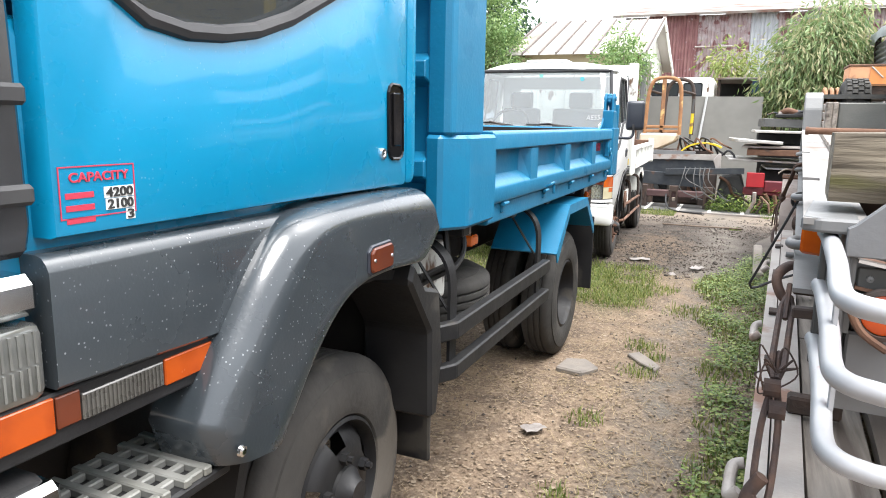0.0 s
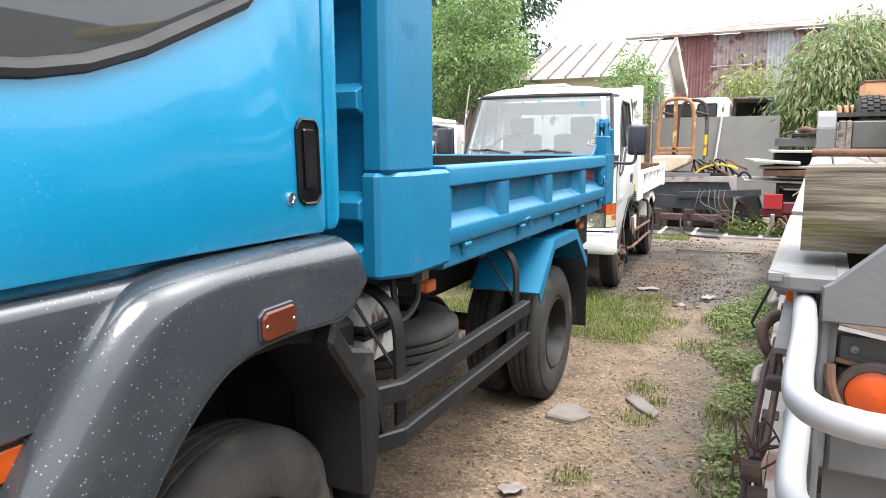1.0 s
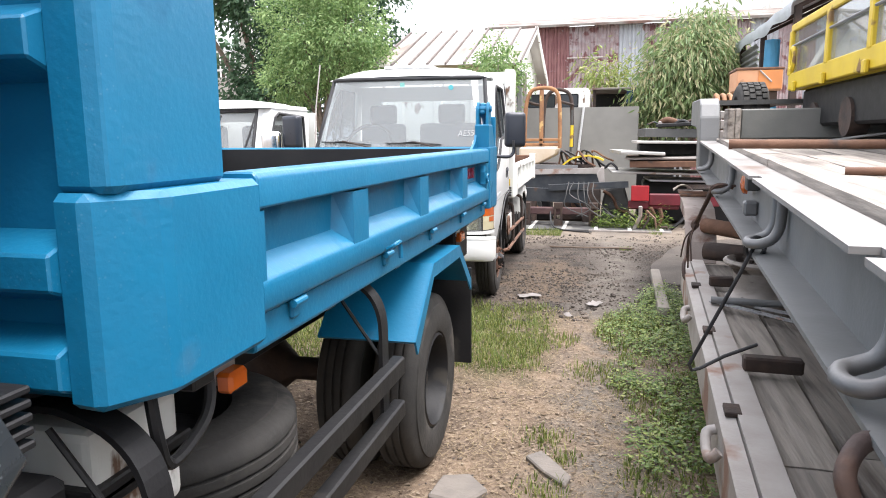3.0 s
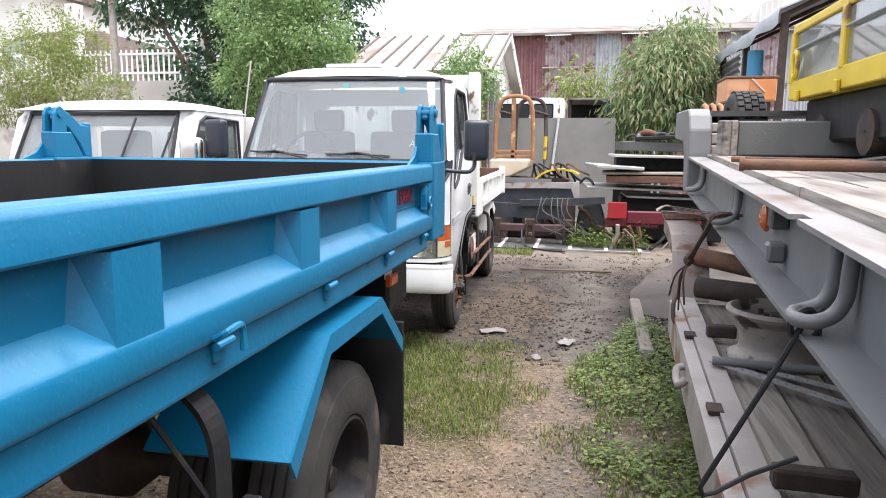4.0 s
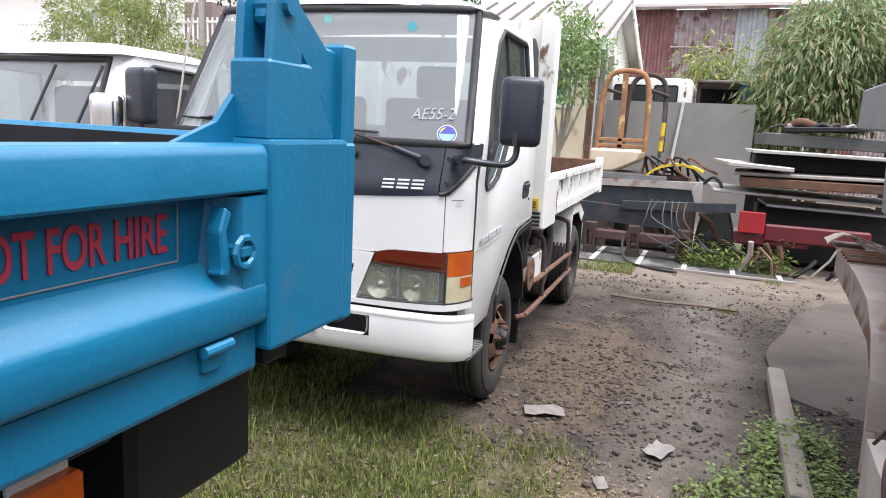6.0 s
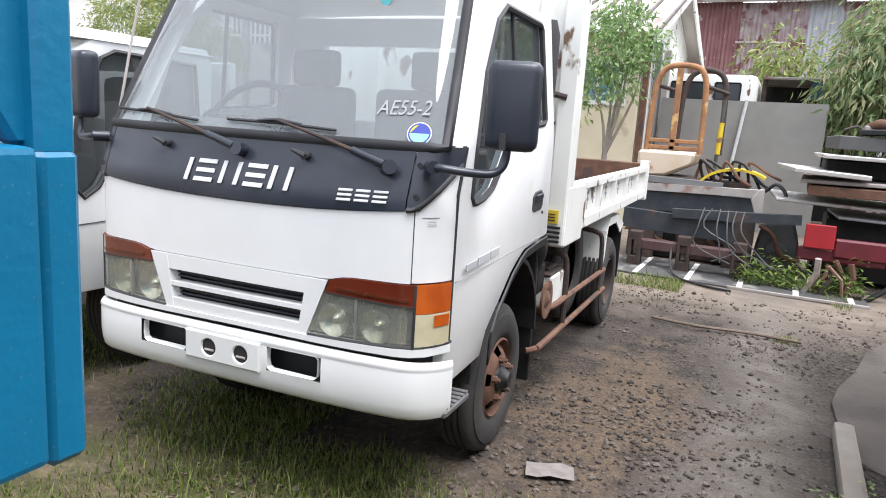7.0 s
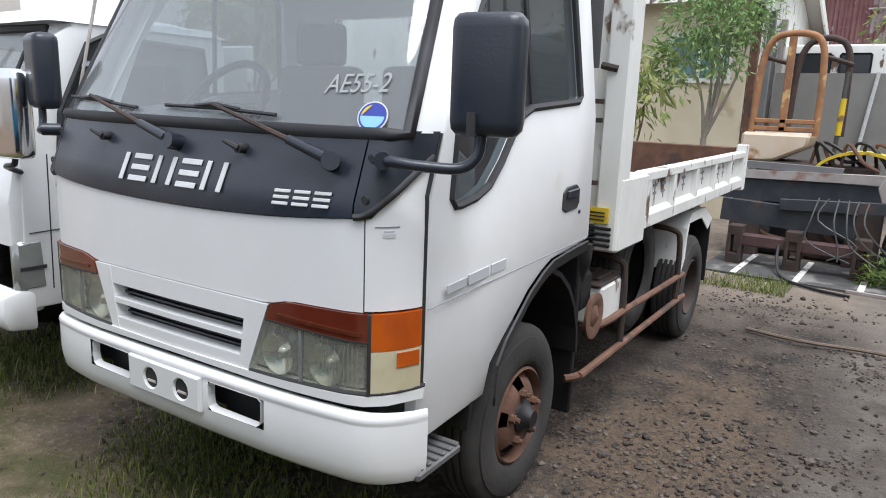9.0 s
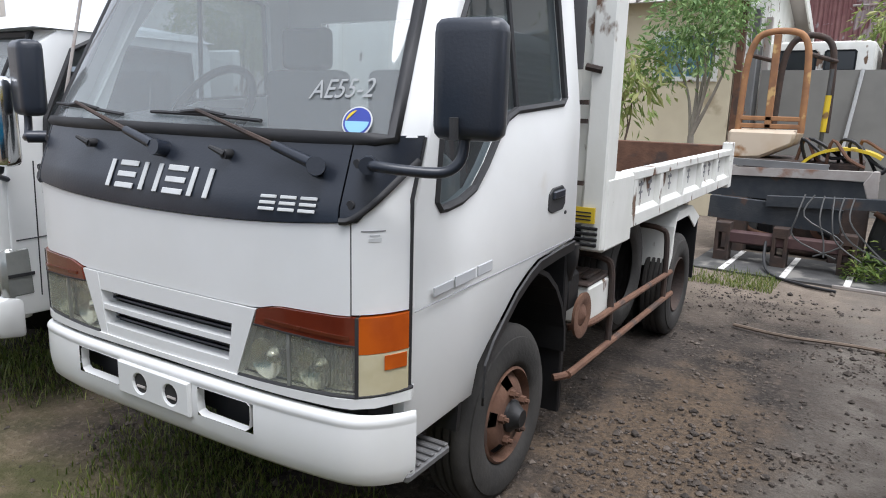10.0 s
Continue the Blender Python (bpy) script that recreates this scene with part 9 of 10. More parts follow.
def tree(name, base, clumps, leaf, n, material, label, bark=None, droop=0.6, trunk_r=0.1, slim=0.28, seed=1, per=26):
    """A tapered trunk, a limb to each clump, and drooping leaves thick round the clumps and thin between them.
    clumps: (x, y, z, radius) in world metres."""
    rng = np.random.default_rng(seed)
    T = thing(name, base, label, "tree")
    b0 = Vector(base)
    top = Vector((sum(c[0] for c in clumps) / len(clumps), sum(c[1] for c in clumps) / len(clumps), min(c[2] for c in clumps)))
    fork = b0.lerp(top, 0.55)
    bm = mesh_bm()
    tube(bm, [b0, b0.lerp(fork, 0.5) + Vector((0.03, 0.02, 0)), fork], [trunk_r * 1.2, trunk_r, trunk_r * 0.75], 10)
    part("trunk", bm, bark or BARK, T, smooth=50)
    for c in clumps:
        bm = mesh_bm()
        p = Vector(c[:3])
        mid = fork.lerp(p, 0.5) + Vector((0.08, 0.05, 0.08))
        tube(bm, smooth_path([fork, mid, p + Vector((0, 0, c[3] * 0.3))], 4), [trunk_r * 0.6, trunk_r * 0.5, trunk_r * 0.42, trunk_r * 0.36, trunk_r * 0.3, trunk_r * 0.24, trunk_r * 0.2, trunk_r * 0.14, trunk_r * 0.08], 7)
        part("limb", bm, bark or BARK, T, smooth=50)
    tot = sum(c[3] ** 2 for c in clumps)
    V, F = [], []
    for c in clumps:
        k = int(n * c[3] ** 2 / tot)
        sprays = max(3, k // per)
        for _ in range(sprays):
            d = rng.normal(size=3)
            d /= np.linalg.norm(d)
            rad = c[3] * (0.45 + 0.62 * rng.random() ** 0.6)
            s = np.array(c[:3]) + d * rad * np.array([1, 1, 0.85])
            out = d.copy()
            out[2] -= 0.1
            for _ in range(per):
                q = s + rng.normal(size=3) * leaf * 1.1
                a = out + rng.normal(size=3) * 0.55
                a[2] -= droop * (0.5 + rng.random())
                a /= np.linalg.norm(a)
                w = np.cross(a, rng.normal(size=3))
                w /= np.linalg.norm(w) + 1e-6
                ln = leaf * (0.6 + 0.7 * rng.random())
                nrm = np.cross(a, w)
                i = len(V)
                V += [q, q + a * ln * 0.45 + w * ln * slim * 0.5 + nrm * ln * 0.04, q + a * ln + nrm * -ln * 0.08, q + a * ln * 0.45 - w * ln * slim * 0.5 + nrm * ln * 0.04]
                F.append((i, i + 1, i + 2, i + 3))
    ob = raw("crown", V, F, material, T, "uneven leafy crown")
    ob["kind"] = "stuff"
    return T


tree("mango_tree", (1.5, 18.8, 0), [(0.9, 18.4, 2.6, 0.6), (1.5, 18.2, 3.1, 0.75), (2.0, 18.6, 2.7, 0.6), (1.6, 18.7, 3.6, 0.58), (1.2, 18.5, 3.4, 0.5), (0.75, 18.3, 2.0, 0.45), (1.4, 18.0, 2.2, 0.6),
                                  (2.25, 18.9, 3.1, 0.48), (1.85, 18.4, 3.9, 0.36)], 0.20, 11000, MANGO, "leafy mango tree with long drooping leaves behind the scrap", droop=1.5, slim=0.24, seed=2, per=16)
tree("young_tree", (-0.35, 21.5, 0), [(-0.6, 21.3, 3.2, 0.45), (-0.2, 21.5, 3.0, 0.35), (0.25, 21.6, 2.95, 0.3)], 0.2, 900, YELLOW_LEAF, "small bright green tree in front of the store", seed=5, trunk_r=0.06)
tree("moringa_tree", (-2.42, 14.6, 0), [(-2.55, 14.6, 2.55, 0.42), (-2.2, 14.5, 2.8, 0.38), (-2.8, 14.7, 2.15, 0.35), (-2.35, 14.6, 3.1, 0.3), (-1.95, 14.5, 2.5, 0.25), (-2.3, 14.4, 2.2, 0.3)], 0.085, 3600, FEATHER,
     "slender young tree with feathery green leaves", BARK_PALE, 0.4, 0.05, 0.38, 6)
tree("young_tree", (-3.05, 14.0, 0), [(-3.05, 14.0, 1.9, 0.33), (-3.1, 13.95, 1.6, 0.28)], 0.16, 700, YELLOW_LEAF, "bright green sapling beside the shed wall", seed=8, trunk_r=0.03)
tree("feathery_tree", (-6.6, 15.6, 0), [(-6.2, 15.5, 3.3, 0.9), (-5.5, 15.4, 3.7, 0.75), (-6.9, 15.7, 3.9, 0.85), (-6.1, 15.6, 4.6, 0.8), (-5.3, 15.6, 3.0, 0.6), (-6.9, 15.4, 2.7, 0.7), (-5.6, 15.6, 4.6, 0.5)], 0.085, 26000, FEATHER,
     "tall tree with feathery light green leaves", BARK, 0.4, 0.13, 0.4, 9)
tree("shade_tree", (-10.6, 19.0, 0), [(-9.2, 18.6, 5.2, 1.1), (-10.4, 18.8, 5.8, 1.2), (-8.3, 18.8, 4.3, 0.9), (-9.6, 19.2, 3.4, 0.9), (-8.9, 18.6, 2.6, 0.8), (-11.8, 19.0, 5.3, 0.9), (-7.6, 19.0, 5.6, 1.0), (-6.3, 19.2, 5.6, 0.9), (-9.9, 18.8, 2.2, 0.8), (-7.4, 19.4, 3.3, 1.0), (-6.4, 19.6, 2.7, 0.9), (-8.0, 19.4, 2.2, 0.9), (-6.9, 19.6, 4.4, 0.9), (-5.6, 19.8, 3.6, 0.7), (-9.0, 19.2, 4.2, 0.9)], 0.17, 26000, DARK_LEAF,
     "tall dark green shade tree with a leaning trunk", BARK, 0.5, 0.26, 0.45, 12)
tree("willowy_bush", (-11.4, 15.0, 0), [(-11.6, 15.0, 3.0, 0.9), (-10.6, 14.8, 2.7, 0.75), (-12.4, 15.0, 2.6, 0.8), (-9.9, 14.9, 2.4, 0.6), (-11.2, 15.0, 3.7, 0.6), (-10.3, 15.0, 3.4, 0.5), (-12.6, 15.1, 3.5, 0.5)], 0.085, 17000, YELLOW_LEAF,
     "yellow-green willowy bush behind the parked trucks", BARK, 0.5, 0.07, 0.3, 14)
tree("far_tree", (-16, 30, 0), [(-16, 30, 5, 1.8), (-14, 30, 4.5, 1.5), (-18, 30, 4.5, 1.6), (-12, 31, 5.5, 1.6)], 0.35, 2600, DARK_LEAF, "dark tree far behind the yard", seed=15, trunk_r=0.25, slim=0.5)

# far left: rendered houses, wall with a white railing
HS = thing("house", (-24, 31, 0), "pale house with a brown side wall beyond the trees", "house")
bm = mesh_bm()
box(bm, -40, -25.5, 30, 40, 0, 8.5)
part("wall", bm, bpy.data.materials["pale_render"], HS)
bm = mesh_bm()
box(bm, -25.5, -22.5, 31, 40, 0, 6.6)
part("side_wing", bm, mat("brown_render", (0.20, 0.15, 0.135), 0.9, c2=(0.16, 0.12, 0.11), scale=1), HS)
bm = mesh_bm()
prism(bm, [(-41, 8.4), (-25, 8.4), (-25, 8.7), (-41, 8.9)], "y", 29.4, 41)
part("roof", bm, ROOF, HS)
for i in range(3):
    bm = mesh_bm()
    box(bm, -31.5 + 2.4 * i, -30.2 + 2.4 * i, 29.95, 30.05, 4.6, 6.2)
    w = part("window", bm, WHITE, HS)
    bm = mesh_bm()
    box(bm, -31.4 + 2.4 * i, -30.3 + 2.4 * i, 29.92, 29.96, 4.7, 6.1)
    part("pane", bm, bpy.data.materials["far_pane"], w)
RW = thing("boundary_wall", (-12, 21, 0), "pale boundary wall topped by a white railing", "wall")
bm = mesh_bm()
box(bm, -22, -9.3, 20.9, 21.1, 0, 3.35)
part("wall", bm, mat("grubby_render", (0.50, 0.47, 0.43), 0.9, c2=(0.40, 0.37, 0.34), scale=1.5, c3=(0.3, 0.27, 0.25), s3=1), RW)
for z in (3.55, 4.1):
    bm = mesh_bm()
    box(bm, -22, -9.3, 20.97, 21.03, z, z + 0.06)
    part("rail", bm, WHITE, RW)
bm = mesh_bm()
for i in range(72):
    x = -22 + 0.175 * i
    box(bm, x, x + 0.035, 20.98, 21.02, 3.35, 4.25)
ob = part("railing_bars", bm, WHITE, RW)
ob["kind"] = "stuff"
for x in (-15.6, -11.2):
    bm = mesh_bm()
    box(bm, x, x + 0.35, 20.8, 21.15, 0, 5.6)
    part("pillar", bm, WHITE_WORN, RW)
bm = mesh_bm()
tube(bm, [(-11.9, 18.0, 0), (-11.9, 18.0, 8.5)], 0.09, 8)
pp = loose("utility_pole", bm, STEEL_PALE, "slim pale pole rising beyond the trucks", "pole", 50)


# plain walls added out of view on the unseen sides, blocking low sky light
for nm, x0, x1, y0, y1 in (("wall_east", 6.6, 6.8, -8.0, 9.5), ("wall_south", -14.0, 6.6, -8.0, -7.8), ("wall_west", -14.2, -14.0, -8.0, 12.0)):
    bm = mesh_bm()
    box(bm, x0, x1, y0, y1, -0.05, 3.2)
    tagged(part(nm, bm, bpy.data.materials["grubby_render"], None), "plain unseen wall added to block low sky light", "wall", kind="structure")


# ---- ground ----
def ground_material():
    m = bpy.data.materials.new("yard_ground")
    m.use_nodes = True
    n, l = m.node_tree.nodes, m.node_tree.links
    b = n["Principled BSDF"]
    b.inputs["Roughness"].default_value = 0.92
    b.inputs["Specular IOR Level"].default_value = 0.25
    tc = n.new("ShaderNodeTexCoord")
    sep = n.new("ShaderNodeSeparateXYZ")
    l.new(tc.outputs["Object"], sep.inputs[0])

    def tex(sc, det=8, dist=0.0):
        t = n.new("ShaderNodeTexNoise")
        t.inputs["Scale"].default_value, t.inputs["Detail"].default_value, t.inputs["Distortion"].default_value = sc, det, dist
        l.new(tc.outputs["Object"], t.inputs["Vector"])
        return t.outputs[0]

    def rng(src, a, c, lo=0.0, hi=1.0):
        r = n.new("ShaderNodeMapRange")
        r.inputs["From Min"].default_value, r.inputs["From Max"].default_value = a, c
        r.inputs["To Min"].default_value, r.inputs["To Max"].default_value = lo, hi
        l.new(src, r.inputs["Value"])
        return r.outputs[0]

    def op(kind, a, c):
        x = n.new("ShaderNodeMath")
        x.operation = kind
        for i, v in enumerate((a, c)):
            if isinstance(v, (int, float)):
                x.inputs[i].default_value = v
            else:
                l.new(v, x.inputs[i])
        return x.outputs[0]

    def mix(f, a, c):
        x = n.new("ShaderNodeMix")
        x.data_type = "RGBA"
        l.new(f, x.inputs[0])
        for s, v in ((x.inputs[6], a), (x.inputs[7], c)):
            if isinstance(v, tuple):
                s.default_value = (*v, 1)
            else:
                l.new(v, s)
        return x.outputs[2]

    big, mid, fine, grit = tex(0.9, 6), tex(5, 9), tex(38, 8), tex(120, 5)
    soil = mix(rng(mid, 0.35, 0.65), (0.195, 0.142, 0.098), (0.104, 0.077, 0.056))
    soil = mix(rng(fine, 0.50, 0.72), soil, (0.275, 0.212, 0.15))
    gravel = mix(rng(mid, 0.36, 0.64), (0.064, 0.052, 0.043), (0.032, 0.027, 0.023))
    gravel = mix(rng(fine, 0.52, 0.75), gravel, (0.108, 0.090, 0.075))
    pale = mix(rng(mid, 0.3, 0.7), (0.238, 0.196, 0.154), (0.154, 0.126, 0.101))
    # gravel from about 7.5 m on, then paler packed earth further back
    yy = op("ADD", sep.outputs[1], op("MULTIPLY", op("SUBTRACT", big, 0.5), 2.4))
    col = mix(rng(yy, 6.9, 7.6), soil, gravel)
    col = mix(rng(yy, 10.7, 12.0), col, pale)
    # brown mud beside the parked white truck
    mx_ = op("ADD", op("MULTIPLY", op("ABSOLUTE", op("ADD", sep.outputs[0], 0.85), 0.0), 1.2), op("MULTIPLY", op("ABSOLUTE", op("SUBTRACT", sep.outputs[1], 8.6), 0.0), 0.5))
    mud = rng(op("ADD", mx_, op("MULTIPLY", op("SUBTRACT", mid, 0.5), 1.6)), 0.9, 0.35)
    col = mix(op("MULTIPLY", mud, rng(fine, 0.35, 0.6, 0.3, 0.9)), col, (0.12, 0.085, 0.055))
    # worn grey strip along the trailer side of the track
    xs = op("ABSOLUTE", op("ADD", op("ADD", sep.outputs[0], 0.12), op("MULTIPLY", op("SUBTRACT", big, 0.5), 0.5)), 0.0)
    col = mix(op("MULTIPLY", rng(xs, 0.42, 0.10), rng(mid, 0.35, 0.6, 0.25, 0.9)), col, (0.147, 0.129, 0.109))
    # mossy green soil where the grass grows, darkened to include the trucks' shade
    moss_and_shade = op("MULTIPLY", op("MULTIPLY", rng(yy, 5.4, 5.9), rng(yy, 7.5, 7.0)), rng(sep.outputs[0], -0.45, -0.75))
    col = mix(op("MULTIPLY", moss_and_shade, rng(mid, 0.35, 0.6, 0.4, 0.9)), col, (0.058, 0.060, 0.022))
    l.new(col, b.inputs["Base Color"])
    bp = n.new("ShaderNodeBump")
    bp.inputs["Strength"].default_value, bp.inputs["Distance"].default_value = 1.0, 0.024
    l.new(op("ADD", op("MULTIPLY", fine, 0.8), op("ADD", op("MULTIPLY", grit, 0.35), mid)), bp.inputs["Height"])
    l.new(bp.outputs[0], b.inputs["Normal"])
    return m


def relief(x, y):
    """Gentle bumps of the yard near the path; flat further off."""
    k = max(0.0, 1 - max(0, abs(y - 6) - 7) / 3) * max(0.0, 1 - max(0, abs(x + 1) - 4) / 3)
    return k * (0.020 * noise.noise(Vector((x * 0.9, y * 0.9, 0))) + 0.008 * noise.noise(Vector((x * 4, y * 4, 3)))) - 0.004


xs = [-400, -120, -40, -16, -9] + [-6 + 0.1 * i for i in range(91)] + [4.5, 8, 16, 40, 120, 400]
ys = [-300, -80, -20, -6] + [-2 + 0.1 * i for i in range(171)] + [16, 19, 26, 40, 80, 200, 600]
V = [(x, y, relief(x, y)) for y in ys for x in xs]
nx = len(xs)
F = [(j * nx + i, j * nx + i + 1, (j + 1) * nx + i + 1, (j + 1) * nx + i) for j in range(len(ys) - 1) for i in range(nx - 1)]
gnd = raw("ground", V, F, ground_material())
for p in gnd.data.polygons:
    p.use_smooth = True
tagged(gnd, "packed earth and gravel yard with leaf litter", "ground", kind="structure")

# concrete apron by the trailers
bm = mesh_bm()
outline = [(0.44, 8.60), (0.33, 8.72), (0.31, 9.0), (0.29, 9.5), (0.34, 9.8), (0.46, 10.2), (0.56, 10.7), (0.74, 11.2), (0.95, 11.6), (1.5, 11.9), (2.6, 11.8), (2.6, 8.5), (1.0, 8.4), (0.6, 8.5)]
prism(bm, outline, "z", -0.05, 0.008, 0.004)
sl = part("concrete_slab", bm, mat("dusty_slab", (0.080, 0.066, 0.054), 0.9, c2=(0.058, 0.048, 0.039), scale=4, bump=0.5, bscale=50, c3=(0.050, 0.041, 0.034), s3=1.6, t3=0.52, soft3=0.12), None)
tagged(sl, "broken edge of a dusty concrete slab", "slab", kind="structure")
bm = mesh_bm()
prism(bm, [(-0.51, 4.46), (-0.44, 4.53), (-0.36, 4.42), (-0.29, 4.31), (-0.31, 4.22), (-0.42, 4.33)], "z", -0.01, 0.022, 0.006)
loose("flat_stone", bm, STONE_DARK, "flat grey stone slab half sunk in the earth", "stone")
bm = mesh_bm()
prism(bm, [(-0.86, 4.0), (-0.70, 3.97), (-0.62, 4.10), (-0.72, 4.22), (-0.84, 4.18)], "z", -0.01, 0.03, 0.01)
loose("flat_stone", bm, STONE_DARK, "flat brownish stone in the leaf litter", "stone")

LITTER = leaf_mat("dry_litter", (0.09, 0.06, 0.038), (0.165, 0.118, 0.076), (0.28, 0.225, 0.165), 0.9, 0.1)
STRAW = leaf_mat("dry_straw", (0.20, 0.145, 0.08), (0.27, 0.205, 0.115), (0.36, 0.29, 0.17), 0.8, 0.2)
GRASS = leaf_mat("yard_grass", (0.06, 0.10, 0.016), (0.135, 0.18, 0.032), (0.26, 0.26, 0.085), 0.6, 0.3)
WEED = leaf_mat("broad_weed_leaf", (0.06, 0.115, 0.02), (0.135, 0.21, 0.04), (0.28, 0.32, 0.085), 0.5, 0.3)
PEBBLE = leaf_mat("pebbles", (0.036, 0.029, 0.024), (0.068, 0.055, 0.045), (0.135, 0.11, 0.09), 0.9, 0)
rng = np.random.default_rng(21)


def lumpy(x, y, s=1.0, seed=0.0):
    return noise.noise(Vector((x * s, y * s, seed)))


# leaf chips and straw on the track
V, F = [], []
while len(F) < 20000:
    x, y = rng.uniform(-2.2, 0.35), rng.uniform(0.8, 7.6)
    d = 0.55 + 0.6 * lumpy(x, y, 1.3, 4.0) - max(0, x + 0.15) * 1.6 - max(0, y - 6.6) * 0.8
    if rng.random() > d:
        continue
    s = rng.uniform(0.003, 0.009) * (1.8 if rng.random() < 0.05 else 1.0)
    a = rng.uniform(0, 6.28)
    tl = rng.normal(size=2) * 0.35
    z = relief(x, y) + 0.004
    c, sn = math.cos(a), math.sin(a)
    i = len(V)
    k = rng.uniform(0.35, 0.9)
    for u, v in ((-1, -k), (1, -k * 0.8), (0.9, k), (-0.8, k * 0.9)):
        px, py = u * s, v * s
        V.append((x + px * c - py * sn, y + px * sn + py * c, z + abs(px * tl[0] + py * tl[1]) + 0.001))
    F.append((i, i + 1, i + 2, i + 3))
ob = raw("leaf_litter", V, F, LITTER)
tagged(ob, "dry leaf chips scattered over the track", "litter", kind="stuff")
V, F = [], []
while len(F) < 7500:
    x, y = rng.uniform(-1.7, 0.15), rng.uniform(1.5, 7.3)
    if rng.random() > 0.4 - (max(0, y - 5.2) * 0.6 if x < -0.75 else 0.0) + 0.9 * lumpy(x, y, 1.7, 9.0):
        continue
    a, ln = rng.uniform(0, 6.28), rng.uniform(0.03, 0.10)
    z = relief(x, y) + rng.uniform(0.003, 0.015)
    dx, dy = math.cos(a) * ln, math.sin(a) * ln
    w = 0.0013
    i = len(V)
    V += [(x - dy / ln * w, y + dx / ln * w, z), (x + dy / ln * w, y - dx / ln * w, z), (x + dx, y + dy, z + rng.uniform(-0.002, 0.02))]
    F.append((i, i + 1, i + 2))
ob = raw("dry_straw", V, F, STRAW)
tagged(ob, "dry straw stalks lying on the track", "straw", kind="stuff")


def weed_edge(y):
    """Bounds in x of the green strip beside the trailers."""
    lo = -0.06 if y < 5.2 else -0.06 - 0.11 * (y - 5.2) if y < 7.0 else -0.26 + 0.40 * (y - 7.0)
    return lo + 0.10 * lumpy(0.0, y, 1.9, 2.0) + 0.05 * lumpy(0.0, y, 6.0, 2.0), 0.13 + 0.075 * (y - 1.5) - 0.008 * (y - 1.5) ** 2 + (0.10 if y > 5.5 else 0)


def grass_density(x, y):
    d = 0.0
    if 1.4 < y < 8.2:
        lo, hi = weed_edge(y)
        if lo < x < hi:
            d = (0.45 + 0.9 * lumpy(x, y, 2.2, 2.0) + 0.7 * lumpy(x, y, 7.0, 2.0)) * min(1.0, (x - lo) / 0.12 + 0.2)
    if 5.5 < y < 7.6 and -2.0 < x < -0.4:
        wob = 0.25 * lumpy(x, y, 2.2, 12.0)
        far = min(1, max(0, (7.48 + wob - y) / 0.3))
        d = max(d, (0.85 + 1.0 * lumpy(x, y, 2.0, 5.0) + 0.8 * lumpy(x, y, 6.0, 5.0)) * far * min(1, max(0, y - 5.55) / 0.3) * min(1, max(0, -0.55 + wob - x) / 0.2))
    if 11.9 < y < 12.5 and -2.2 < x < -0.9:
        d = max(d, 0.6 + lumpy(x, y, 1.5, 1.0))
    if 5.2 < y < 8.3 and x < -2.0:
        d = max(d, 0.5 + lumpy(x, y, 1.1, 8.0))
    for cx, cy, r in ((-0.45, 4.72, 0.16), (-0.34, 4.5, 0.12), (-0.40, 4.18, 0.15), (-0.20, 5.75, 0.25), (-0.62, 6.4, 0.3), (0.05, 10.75, 0.13), (0.75, 12.6, 0.5), (-0.5, 2.6, 0.12), (-0.55, 3.4, 0.12)):
        q = math.hypot(x - cx, y - cy) / r
        d = max(d, 0.8 * (1 - q))
    return d


V, F = [], []
tries = 0
while len(F) < 115000 and tries < 700000:
    tries += 1
    x, y = rng.uniform(-4.6, 0.6), rng.uniform(1.5, 13.8)
    if rng.random() > grass_density(x, y):
        continue
    h = rng.uniform(0.014, 0.05) * (1.0 if rng.random() < 0.95 else 2.2)
    a = rng.uniform(0, 6.28)
    lean_ = rng.uniform(0.1, 0.9) * h
    w = rng.uniform(0.0018, 0.0042)
    z = relief(x, y) - 0.003
    dx, dy = math.cos(a), math.sin(a)
    i = len(V)
    V += [(x - dy * w, y + dx * w, z), (x + dy * w, y - dx * w, z), (x + dx * lean_ * 0.4 + dy * w * 0.7, y + dy * lean_ * 0.4 - dx * w * 0.7, z + h * 0.65), (x + dx * lean_ * 0.4 - dy * w * 0.7, y + dy * lean_ * 0.4 + dx * w * 0.7, z + h * 0.65),
          (x + dx * lean_, y + dy * lean_, z + h)]
    F += [(i, i + 1, i + 2, i + 3), (i + 3, i + 2, i + 4)]
ob = raw("grass", V, F, GRASS)
tagged(ob, "short uneven yard grass, partly dry", "grass", kind="stuff")

